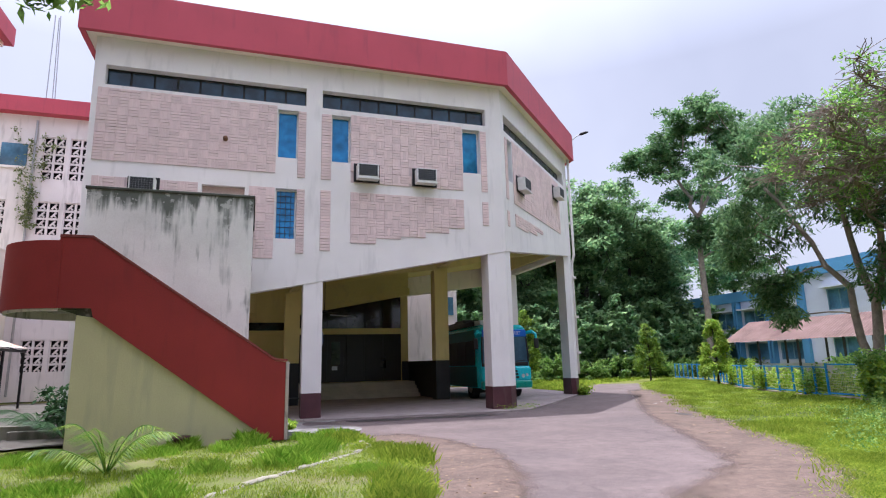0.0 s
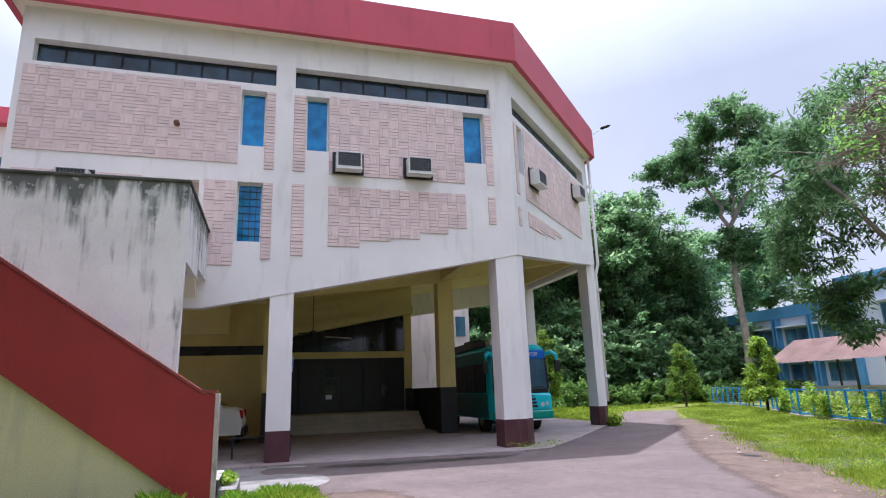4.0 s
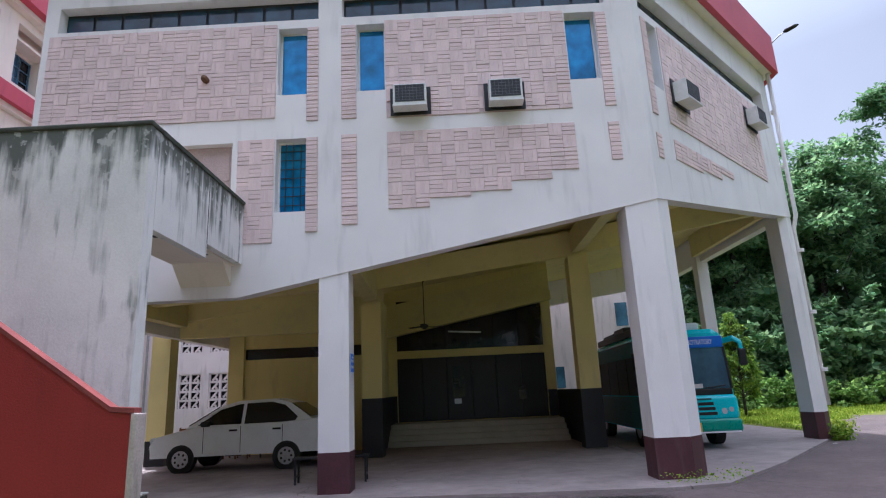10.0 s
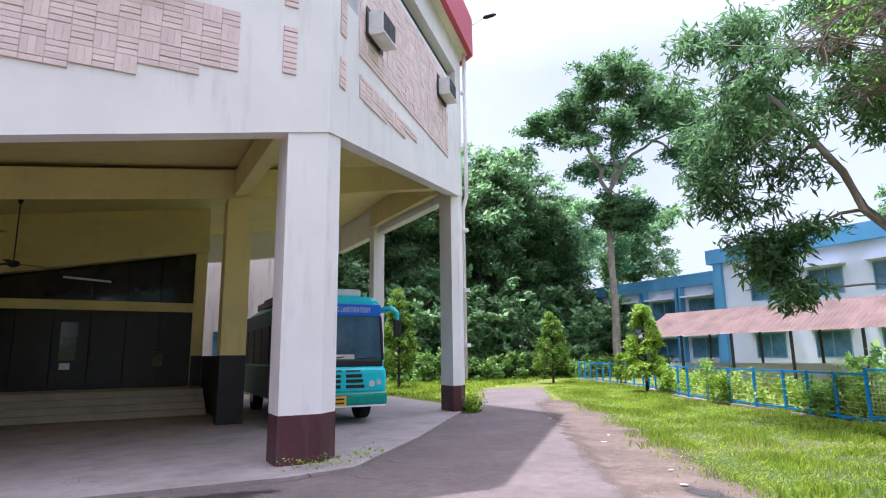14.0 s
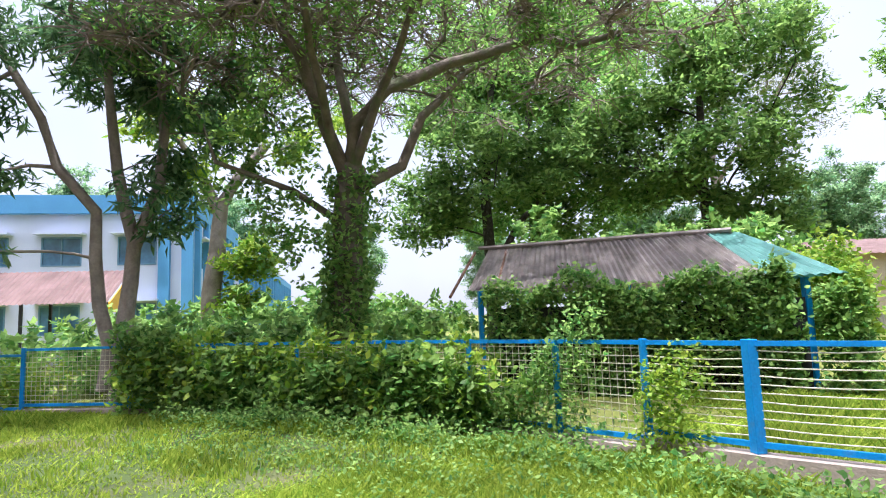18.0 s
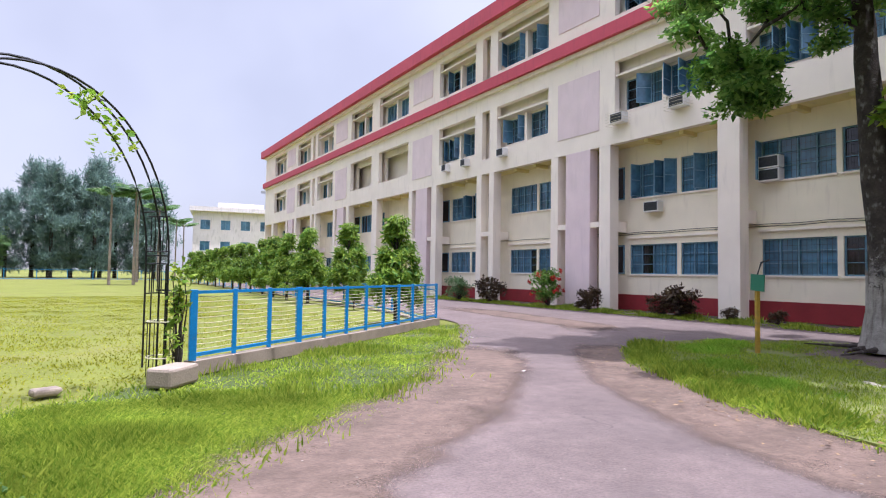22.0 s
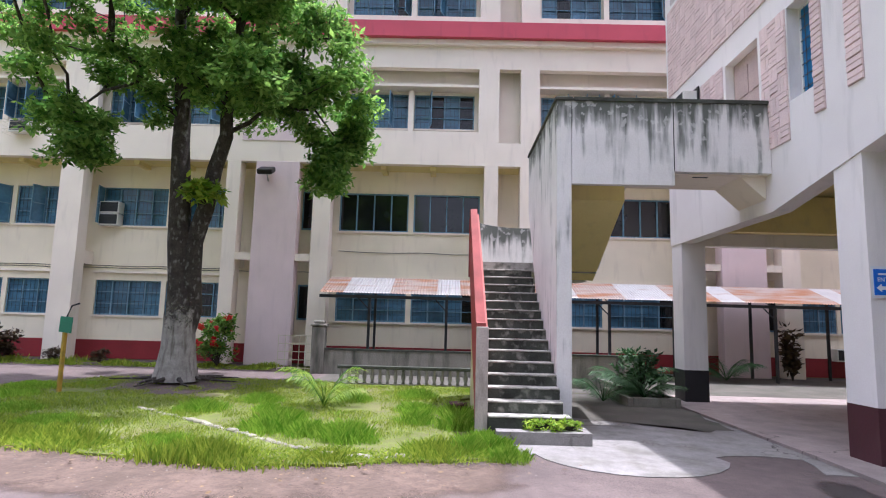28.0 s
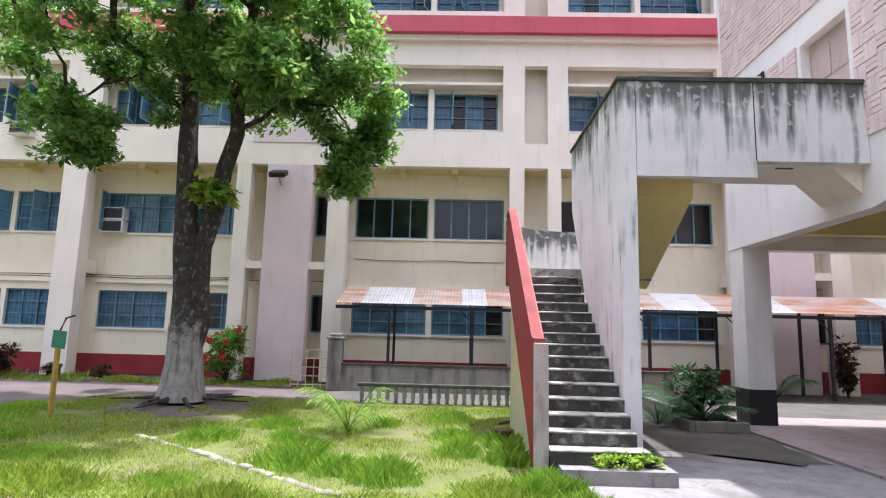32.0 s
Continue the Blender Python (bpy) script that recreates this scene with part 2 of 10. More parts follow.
M_DIRT = mat("bare_soil", (0.125, 0.092, 0.08), 0.95, 0.2, 1.2, 0.5, 30, stain=(0.085, 0.062, 0.05), stain_amt=0.6, stain_scale=(0.2, 0.2, 0.2), coords="World")
M_SMEAR = mat("trodden_soil_film", (0.155, 0.108, 0.086), 0.95, 0.25, 1.5, 0.5, 30, stain=(0.085, 0.062, 0.047), stain_amt=0.6, stain_scale=(0.2, 0.2, 0.2), coords="World")
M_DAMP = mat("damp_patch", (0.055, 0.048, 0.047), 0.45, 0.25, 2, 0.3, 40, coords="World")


def ragged(m, scale, lo=1.46, hi=1.62):
    """Lets a thin layer run out unevenly towards its rim, by the mesh's own rim value."""
    n, l = m.node_tree.nodes, m.node_tree.links
    at = n.new("ShaderNodeAttribute")
    at.attribute_name = "rim"
    pos = n.new("ShaderNodeNewGeometry")
    tex = n.new("ShaderNodeTexNoise")
    tex.inputs["Scale"].default_value, tex.inputs["Detail"].default_value, tex.inputs["Roughness"].default_value = scale, 8.0, 0.65
    l.new(pos.outputs["Position"], tex.inputs["Vector"])
    add = n.new("ShaderNodeMath")
    l.new(at.outputs["Fac"], add.inputs[0])
    grit = n.new("ShaderNodeTexNoise")
    grit.inputs["Scale"].default_value, grit.inputs["Detail"].default_value = 55.0, 3.0
    l.new(pos.outputs["Position"], grit.inputs["Vector"])
    both = n.new("ShaderNodeMath")
    both.operation = "MULTIPLY_ADD"
    both.inputs[1].default_value = 0.9
    l.new(grit.outputs["Fac"], both.inputs[0])
    l.new(tex.outputs["Fac"], both.inputs[2])
    l.new(both.outputs[0], add.inputs[1])
    mr = n.new("ShaderNodeMapRange")
    mr.inputs[1].default_value, mr.inputs[2].default_value = lo, hi
    l.new(add.outputs[0], mr.inputs[0])
    tr = n.new("ShaderNodeBsdfTransparent")
    mx = n.new("ShaderNodeMixShader")
    l.new(mr.outputs[0], mx.inputs[0])
    l.new(tr.outputs[0], mx.inputs[1])
    l.new(n["Principled BSDF"].outputs[0], mx.inputs[2])
    l.new(mx.outputs[0], n["Material Output"].inputs[0])


ragged(M_SMEAR, 1.6, 1.32, 1.7)
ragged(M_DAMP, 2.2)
M_PAVE = mat("pinkish_concrete_floor", (0.335, 0.275, 0.262), 0.8, 0.12, 0.8, 0.2, 50, stain=(0.17, 0.145, 0.14), stain_amt=0.5, stain_scale=(0.2, 0.2, 0.2), coords="World")
M_APRON = mat("pale_concrete", (0.285, 0.265, 0.255), 0.9, 0.12, 1.0, 0.3, 50, stain=(0.15, 0.14, 0.115), stain_amt=0.75, stain_scale=(0.3, 0.3, 0.3), coords="World")
M_GROUND = mat("short_grass_ground", (0.15, 0.166, 0.022), 0.95, 0.22, 0.5, 0.8, 18, soil=(0.17, 0.17, 0.04), stain=(0.11, 0.15, 0.018), stain_scale=(0.5, 0.5, 0.5), stain_amt=0.4, stain_lo=0.48, coords="World")
M_LAWN = mat("worn_lawn_soil", (0.145, 0.17, 0.04), 0.95, 0.3, 1.5, 0.8, 18, soil=(0.20, 0.16, 0.09), stain=(0.12, 0.10, 0.06), stain_scale=(0.3, 0.3, 0.3), stain_amt=0.5, coords="World")


def weathered(m, mottle=(5.0, 0.8, 1.14), crack=0.4, depth=0.5):
    """Adds hand-sized mottling and wandering hairline cracks to a pavement."""
    n, l = m.node_tree.nodes, m.node_tree.links
    sock = n["Principled BSDF"].inputs["Base Color"]
    src = sock.links[0].from_socket
    pos = n.new("ShaderNodeNewGeometry").outputs["Position"]
    tex = n.new("ShaderNodeTexNoise")
    tex.inputs["Scale"].default_value, tex.inputs["Detail"].default_value, tex.inputs["Roughness"].default_value = mottle[0], 9.0, 0.7
    l.new(pos, tex.inputs["Vector"])
    mr = n.new("ShaderNodeMapRange")
    mr.inputs[1].default_value, mr.inputs[2].default_value, mr.inputs[3].default_value, mr.inputs[4].default_value = 0.32, 0.68, mottle[1], mottle[2]
    l.new(tex.outputs["Fac"], mr.inputs[0])
    a = n.new("ShaderNodeMixRGB")
    a.blend_type, a.inputs[0].default_value = "MULTIPLY", 1.0
    l.new(src, a.inputs[1])
    l.new(mr.outputs[0], a.inputs[2])
    warp = n.new("ShaderNodeTexNoise")
    warp.inputs["Scale"].default_value, warp.inputs["Detail"].default_value = 1.7, 6.0
    l.new(pos, warp.inputs["Vector"])
    mix = n.new("ShaderNodeMixRGB")
    mix.blend_type, mix.inputs[0].default_value = "ADD", 0.9
    l.new(pos, mix.inputs[1])
    l.new(warp.outputs["Color"], mix.inputs[2])
    vor = n.new("ShaderNodeTexVoronoi")
    vor.feature = "DISTANCE_TO_EDGE"
    vor.inputs["Scale"].default_value = crack
    l.new(mix.outputs[0], vor.inputs["Vector"])
    ln = n.new("ShaderNodeMapRange")
    ln.inputs[1].default_value, ln.inputs[2].default_value, ln.inputs[3].default_value, ln.inputs[4].default_value = 0.002, 0.008, 1.0, 0.0
    l.new(vor.outputs["Distance"], ln.inputs[0])
    where = n.new("ShaderNodeMapRange")
    where.inputs[1].default_value, where.inputs[2].default_value, where.inputs[4].default_value = 0.5, 0.62, depth
    big = n.new("ShaderNodeTexNoise")
    big.inputs["Scale"].default_value = 0.45
    l.new(pos, big.inputs["Vector"])
    l.new(big.outputs["Fac"], where.inputs[0])
    fac = n.new("ShaderNodeMath")
    fac.operation = "MULTIPLY"
    l.new(ln.outputs[0], fac.inputs[0])
    l.new(where.outputs[0], fac.inputs[1])
    b = n.new("ShaderNodeMixRGB")
    b.inputs[2].default_value = (0.035, 0.028, 0.025, 1)
    l.new(fac.outputs[0], b.inputs[0])
    l.new(a.outputs[0], b.inputs[1])
    l.new(b.outputs[0], sock)


weathered(M_ROAD)
weathered(M_PAVE, (3.0, 0.82, 1.1), 0.5, 0.6)
weathered(M_APRON, (3.5, 0.72, 1.12), 0.6, 0.8)
weathered(M_SMEAR, (7.0, 0.7, 1.2), 0.4, 0.0)
weathered(M_DIRT, (7.0, 0.7, 1.2), 0.4, 0.0)
M_VERGE = mat("verge_sod", (0.06, 0.085, 0.018), 0.95, 0.35, 0.8, 0.8, 18, soil=(0.15, 0.125, 0.06), stain=(0.06, 0.10, 0.015), stain_scale=(0.5, 0.5, 0.5), stain_amt=0.5, coords="World")
M_STEPSTONE = mat("step_stone", (0.46, 0.42, 0.34), 0.8, 0.15, 2, 0.2, 40, coords="World")
M_DARKDOOR = mat("dark_polished_door", (0.010, 0.009, 0.010), 0.4, 0.3, 2, 0.05, 20, coords="World")
M_DARKGLASS = glass_mat("dark_glazing", (0.012, 0.014, 0.017), 0.08)
M_BLUEGLASS = glass_mat("blue_glazing", (0.025, 0.22, 0.48), 0.08, 0.5, 2.2)
for _n in M_BLUEGLASS.node_tree.nodes:
    if _n.type == "BSDF_PRINCIPLED":
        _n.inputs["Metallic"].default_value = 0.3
# tint raised to hold some of the reflected sky as colour
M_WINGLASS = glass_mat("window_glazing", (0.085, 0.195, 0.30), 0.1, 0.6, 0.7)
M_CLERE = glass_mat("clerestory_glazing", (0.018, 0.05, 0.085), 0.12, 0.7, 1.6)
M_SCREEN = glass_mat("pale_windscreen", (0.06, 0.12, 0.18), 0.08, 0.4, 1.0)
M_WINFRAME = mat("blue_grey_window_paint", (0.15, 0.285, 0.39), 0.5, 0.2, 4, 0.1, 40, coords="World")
M_DARKMETAL = mat("dark_iron", (0.03, 0.03, 0.032), 0.5, 0.3, 5, 0.15, 40, metal=0.3)
M_ACWHITE = mat("aged_ac_casing", (0.72, 0.71, 0.68), 0.5, 0.1, 6, 0.05, 40)
M_ACBAR = mat("ac_grille_bar", (0.16, 0.16, 0.165), 0.5, 0.2, 10, 0.1, 40)
M_ACGRILL = mat("ac_grille", (0.03, 0.033, 0.038), 0.5, 0.3, 10, 0.1, 40)
M_BLUEPAINT = mat("bright_blue_paint", (0.01, 0.22, 0.55), 0.4, 0.12, 5, 0.08, 40, stain=(0.25, 0.2, 0.16), stain_amt=0.3, stain_lo=0.62, stain_scale=(1, 1, 1))
M_MESHWIRE = mat("pale_wire", (0.62, 0.57, 0.42), 0.45, 0.15, 8, 0.0, 40, metal=0.2)
M_RUST = mat("rusted_tin", (0.60, 0.50, 0.44), 0.6, 0.1, 2, 0.1, 40, stain=(0.50, 0.21, 0.09), stain_amt=0.95, stain_scale=(0.5, 0.12, 0.5), stain_lo=0.42, coords="World")
M_ZINC = mat("bare_tin_sheet", (0.72, 0.70, 0.68), 0.5, 0.1, 2, 0.1, 40, stain=(0.42, 0.2, 0.1), stain_amt=0.8, stain_scale=(0.5, 0.12, 0.5), stain_lo=0.58, coords="World")
M_ASBESTOS = mat("weathered_sheet_roof", (0.37, 0.315, 0.28), 0.9, 0.3, 1.5, 0.3, 40, stain=(0.14, 0.12, 0.1), stain_amt=0.65, stain_scale=(0.6, 0.6, 0.6), stain_lo=0.5)
M_GREENTIN = mat("sea_green_sheet", (0.20, 0.44, 0.38), 0.6, 0.1, 2, 0.1, 40)
M_PALEGREEN = mat("pale_green_panel", (0.52, 0.62, 0.60), 0.7, 0.1, 2, 0.1, 40)
M_REDTIN = mat("faded_red_roof", (0.34, 0.225, 0.20), 0.85, 0.25, 1.2, 0.2, 30)
M_SKYBLUE = mat("blue_facade_paint", (0.10, 0.30, 0.52), 0.8, 0.1, 0.8, 0.1, 30)
M_PALEBLUE = mat("pale_blue_facade", (0.58, 0.62, 0.72), 0.8, 0.06, 0.8, 0.1, 30)
M_TANWALL = mat("tan_sheet_wall", (0.46, 0.375, 0.29), 0.85, 0.12, 1.0, 0.15, 30, stain=(0.25, 0.21, 0.17), stain_amt=0.4)
M_BARK = mat("brown_bark", (0.05, 0.041, 0.034), 0.95, 0.45, 6, 1.0, 25, stain=(0.30, 0.29, 0.26), stain_amt=0.8, stain_lo=0.56, stain_scale=(1.5, 1.5, 0.9), speck=0.3)
M_BARKMOSS = mat("mossy_bark", (0.17, 0.135, 0.105), 0.95, 0.35, 4, 0.8, 25, stain=(0.10, 0.13, 0.05), stain_amt=0.75, stain_lo=0.48, stain_scale=(0.8, 0.8, 0.5))
M_TWIG = mat("grey_brown_twig", (0.24, 0.19, 0.15), 0.95, 0.3, 4, 0.3, 25)
M_BARKPALE = mat("pale_bark", (0.30, 0.25, 0.21), 0.9, 0.3, 3, 0.6, 25, stain=(0.16, 0.12, 0.09), stain_amt=0.6, stain_lo=0.5, stain_scale=(1, 1, 0.5))
M_LIME = mat("limewashed_bark", (0.30, 0.275, 0.245), 0.95, 0.25, 5, 0.7, 25, stain=(0.10, 0.085, 0.07), stain_amt=0.8, stain_lo=0.5, stain_scale=(2, 2, 0.3))
ragged(M_LIME, 7.0, 1.3, 1.5)
M_LEAF = leaf_mat("broad_leaf", (0.08, 0.215, 0.04), (0.33, 0.52, 0.115), 0.66, 0.55, 0.18)
M_TUFT = leaf_mat("rank_grass_blade", (0.14, 0.33, 0.02), (0.42, 0.59, 0.08), 0.6, 0.7, 0.08)
M_LEAFROW = leaf_mat("drooping_leaf", (0.05, 0.16, 0.022), (0.34, 0.46, 0.06), 0.5)
M_LEAFMID = leaf_mat("mid_leaf", (0.08, 0.19, 0.042), (0.31, 0.45, 0.115), 0.64)
M_LEAFDK = leaf_mat("dark_leaf", (0.065, 0.165, 0.065), (0.23, 0.36, 0.15), 0.6)
# paler and bluer leaf for the woods: distance haze is put into its colour
M_LEAFWOOD = leaf_mat("haze_tinted_wood_leaf", (0.12, 0.265, 0.12), (0.38, 0.53, 0.25), 0.72)
M_LEAFLT = leaf_mat("light_leaf", (0.13, 0.30, 0.02), (0.42, 0.52, 0.06), 0.45)
M_LEAFDRY = leaf_mat("sparse_leaf", (0.14, 0.19, 0.07), (0.32, 0.36, 0.16), 0.35)
M_VINE = leaf_mat("vine_leaf", (0.085, 0.235, 0.05), (0.43, 0.60, 0.16), 0.66)
# darkened leaf: the stair's shade is put into the colour of these plants
M_SHADELEAF = leaf_mat("shade_darkened_leaf", (0.02, 0.07, 0.025), (0.09, 0.19, 0.07), 0.35)
M_GRASS = leaf_mat("grass_blade", (0.135, 0.245, 0.02), (0.43, 0.505, 0.066), 0.5, 0.7, 0.08)
M_FIELDGRASS = leaf_mat("field_grass_blade", (0.205, 0.225, 0.018), (0.365, 0.37, 0.04), 0.5, 0.7, 0.05)
M_FLOWER = leaf_mat("red_petal", (0.5, 0.02, 0.02), (0.7, 0.09, 0.05), 0.3)
M_CROTON = leaf_mat("dark_red_foliage", (0.05, 0.025, 0.02), (0.10, 0.07, 0.03), 0.3)
M_BUSTEAL = mat("teal_bus_paint", (0.03, 0.58, 0.66), 0.25, 0.06, 2, 0.0, 40, spec=0.6, speck=0.0)
M_BUSGREEN = mat("green_bus_paint", (0.0, 0.28, 0.21), 0.3, 0.06, 2, 0.0, 40, spec=0.6, speck=0.0)
# darker teal copy; on the bus sides it holds their shade in the paint
M_BUSDARK = mat("dark_bus_side", (0.012, 0.12, 0.12), 0.5, 0.1, 2, 0.0, 40, spec=0.25, speck=0.0)
# matt and near black, so the side panes don't mirror the bright wall
M_BUSGLASS = mat("matt_dark_bus_glazing", (0.018, 0.026, 0.03), 0.5, 0.3, 2, 0.0, 40, spec=0.2)
M_SIGNBLUE = mat("blue_sign_paint", (0.015, 0.15, 0.65), 0.4, 0.05, 4, 0.0, 40)
M_SIGNWHITE = mat("white_lettering", (0.75, 0.77, 0.8), 0.5, 0.05, 4, 0.0, 40)
M_TYRE = mat("tyre_rubber", (0.018, 0.018, 0.018), 0.85, 0.2, 8, 0.2, 40)
M_STEEL = mat("dull_steel", (0.45, 0.45, 0.46), 0.4, 0.15, 8, 0.05, 40, metal=0.8)
M_CARWHITE = mat("dusty_white_car_paint", (0.80, 0.81, 0.80), 0.3, 0.05, 2, 0.0, 40, speck=0.02, stain=(0.55, 0.50, 0.42), stain_amt=0.3, stain_lo=0.58, stain_scale=(1, 1, 1), spec=0.6)
M_BLACKPLASTIC = mat("black_plastic", (0.015, 0.015, 0.016), 0.5, 0.2, 5, 0.05, 40)
M_TAIL = mat("red_lamp_lens", (0.35, 0.01, 0.015), 0.2, 0.1, 5, 0.0, 40)
M_ORANGE = mat("yellow_plate", (0.75, 0.42, 0.02), 0.5, 0.05, 5, 0.0, 40)
M_LAMPGLASS = mat("clear_lamp_lens", (0.55, 0.58, 0.6), 0.1, 0.05, 5, 0.0, 40, spec=0.8)
M_WOOD = mat("old_brown_wood", (0.16, 0.075, 0.035), 0.7, 0.25, 6, 0.2, 40)
M_SHUTTER = mat("pale_pink_door_paint", (0.52, 0.40, 0.37), 0.7, 0.08, 4, 0.1, 40, coords="World")
M_SIGNGREEN = mat("green_sign_paint", (0.015, 0.16, 0.09), 0.5, 0.1, 4, 0.05, 40)
M_POSTYEL = mat("worn_yellow_post", (0.42, 0.26, 0.03), 0.7, 0.25, 5, 0.15, 40, stain=(0.1, 0.14, 0.06), stain_amt=0.7, stain_scale=(1, 1, 1))
M_TERRA = mat("terracotta_pot", (0.10, 0.045, 0.04), 0.85, 0.2, 6, 0.2, 40)
M_KERB = mat("whitewashed_brick_edging", (0.30, 0.275, 0.21), 0.9, 0.2, 6, 0.3, 40, random_ob=0.2)
M_BLOCK = mat("concrete_block", (0.34, 0.275, 0.225), 0.9, 0.15, 3, 0.3, 40)
M_GRIT = mat("loose_grit", (0.20, 0.175, 0.155), 0.9, 0.2, 3, 0.2, 40, island=0.5)
M_COURT = mat("dark_court_soil", (0.115, 0.105, 0.09), 0.9, 0.25, 1.2, 0.4, 40, stain=(0.06, 0.07, 0.045), stain_amt=0.6, stain_scale=(0.3, 0.3, 0.3), coords="World")
M_PAPER = mat("litter_paper", (0.65, 0.62, 0.6), 0.9, 0.1, 5, 0.0, 40)
M_DEADLEAF = leaf_mat("dead_leaf", (0.10, 0.055, 0.03), (0.36, 0.24, 0.12), 0.1)
# lightened towards blue: the far trees' haze is mixed into this colour
M_CASUARINA = leaf_mat("haze_tinted_needle_leaf", (0.12, 0.20, 0.18), (0.21, 0.31, 0.26), 0.3)
# near black: the missing light in rooms and openings is put into the colour
M_ROOMDARK = mat("near_black_room_paint", (0.03, 0.03, 0.03), 0.9, 0.2, 2, 0.0, 20)
M_FADEDPINK = mat("far_pink_wall", (0.60, 0.36, 0.36), 0.85, 0.08, 0.6, 0.05, 20)
M_REDPLINTH = mat("red_plinth_paint", (0.26, 0.025, 0.03), 0.7, 0.15, 1.5, 0.1, 40, coords="World")


# ---- building tools ----
def bmnew():
    return bmesh.new()


def box(bm, x0, y0, z0, x1, y1, z1, m=None):
    v = [Vector(p) for p in ((x0, y0, z0), (x1, y0, z0), (x1, y1, z0), (x0, y1, z0), (x0, y0, z1), (x1, y0, z1), (x1, y1, z1), (x0, y1, z1))]
    if m is not None:
        v = [m @ p for p in v]
    w = [bm.verts.new(p) for p in v]
    for f in ((0, 3, 2, 1), (4, 5, 6, 7), (0, 1, 5, 4), (1, 2, 6, 5), (2, 3, 7, 6), (3, 0, 4, 7)):
        bm.faces.new([w[i] for i in f])
    return w


def soft_box(bm, x0, y0, z0, x1, y1, z1, r=0.02, m=None, seg=2):
    """A box with rounded edges."""
    b = bmesh.new()
    box(b, x0, y0, z0, x1, y1, z1)
    bmesh.ops.bevel(b, geom=b.edges[:] + b.verts[:], offset=r, segments=seg, affect="EDGES", profile=0.5)
    if m is not None:
        bmesh.ops.transform(b, matrix=m, verts=b.verts)
    merge(bm, b)


def merge(bm, b):
    vs = [bm.verts.new(v.co) for v in b.verts]
    b.verts.index_update()
    for f in b.faces:
        try:
            bm.faces.new([vs[v.index] for v in f.verts])
        except ValueError:
            pass
    b.free()


def prism(bm, pts, z0, z1):
    """An upright prism over a plan; z0, z1 numbers or functions of x, y."""
    f0 = z0 if callable(z0) else (lambda x, y: z0)
    f1 = z1 if callable(z1) else (lambda x, y: z1)
    lo = [bm.verts.new((x, y, f0(x, y))) for x, y in pts]
    hi = [bm.verts.new((x, y, f1(x, y))) for x, y in pts]
    bm.faces.new(lo[::-1])
    bm.faces.new(hi)
    k = len(pts)
    for i in range(k):
        j = (i + 1) % k
        bm.faces.new((lo[i], lo[j], hi[j], hi[i]))


def extrude_profile(bm, prof, m, depth):
    """A closed profile in the local xz plane, pushed depth along local y, placed by m."""
    a = [bm.verts.new(m @ Vector((x, 0, z))) for x, z in prof]
    b = [bm.verts.new(m @ Vector((x, depth, z))) for x, z in prof]
    bm.faces.new(a)
    bm.faces.new(b[::-1])
    k = len(prof)
    for i in range(k):
        j = (i + 1) % k
        bm.faces.new((a[j], a[i], b[i], b[j]))


def tube(bm, pts, radii, sides=8, cap=True):
    pts = [Vector(p) for p in pts]
    if isinstance(radii, (int, float)):
        radii = [radii] * len(pts)
    rings = []
    for i, p in enumerate(pts):
        d = (pts[min(i + 1, len(pts) - 1)] - pts[max(i - 1, 0)]).normalized()
        u = d.cross(Vector((0, 0, 1)) if abs(d.z) < 0.9 else Vector((1, 0, 0))).normalized()
        v = d.cross(u)
        rings.append([bm.verts.new(p + (u * math.cos(a) + v * math.sin(a)) * radii[i]) for a in (2 * math.pi * k / sides for k in range(sides))])
    for a, b in zip(rings, rings[1:]):
        for k in range(sides):
            bm.faces.new((a[k], a[(k + 1) % sides], b[(k + 1) % sides], b[k]))
    if cap:
        bm.faces.new(rings[0][::-1])
        bm.faces.new(rings[-1])


def finish(name, bm, material, smooth=False):
    me = bpy.data.meshes.new(name)
    bmesh.ops.recalc_face_normals(bm, faces=bm.faces)
    bm.to_mesh(me)
    bm.free()
    if smooth:
        me.shade_smooth()
    me.materials.append(material)
    return new(name, me)


def part(name, bm, material, parent, label="", smooth=False):
    ob = finish(name, bm, material, smooth)
    ob.parent = parent
    return tagged(ob, label) if label else ob


def part_box(name, x0, y0, z0, x1, y1, z1, material, parent, label="", r=0.0):
    bm = bmnew()
    if r:
        soft_box(bm, x0, y0, z0, x1, y1, z1, r)
    else:
        box(bm, x0, y0, z0, x1, y1, z1)
    return part(name, bm, material, parent, label)


def thing(name, m, label, category, group="", kind=""):
    ob = new(name)
    ob.empty_display_size = 0.2
    ob.matrix_basis = m
    return tagged(ob, label, category, group, kind)


def setting(name, bm, material, label, category, smooth=False):
    return tagged(finish(name, bm, material, smooth), label, category, kind="structure")


def raw_mesh(name, verts, faces, material, smooth=False):
    """A mesh from arrays, all faces with the same number of corners."""
    verts, faces = np.asarray(verts, np.float32), np.asarray(faces, np.int32)
    me = bpy.data.meshes.new(name)
    k = faces.shape[1]
    me.vertices.add(len(verts))
    me.vertices.foreach_set("co", verts.ravel())
    me.loops.add(faces.size)
    me.loops.foreach_set("vertex_index", faces.ravel())
    me.polygons.add(len(faces))
    me.polygons.foreach_set("loop_start", np.arange(0, faces.size, k, dtype=np.int32))
    me.update(calc_edges=True)
    me.validate()
    if smooth:
        me.shade_smooth()
    me.materials.append(material)
    return me


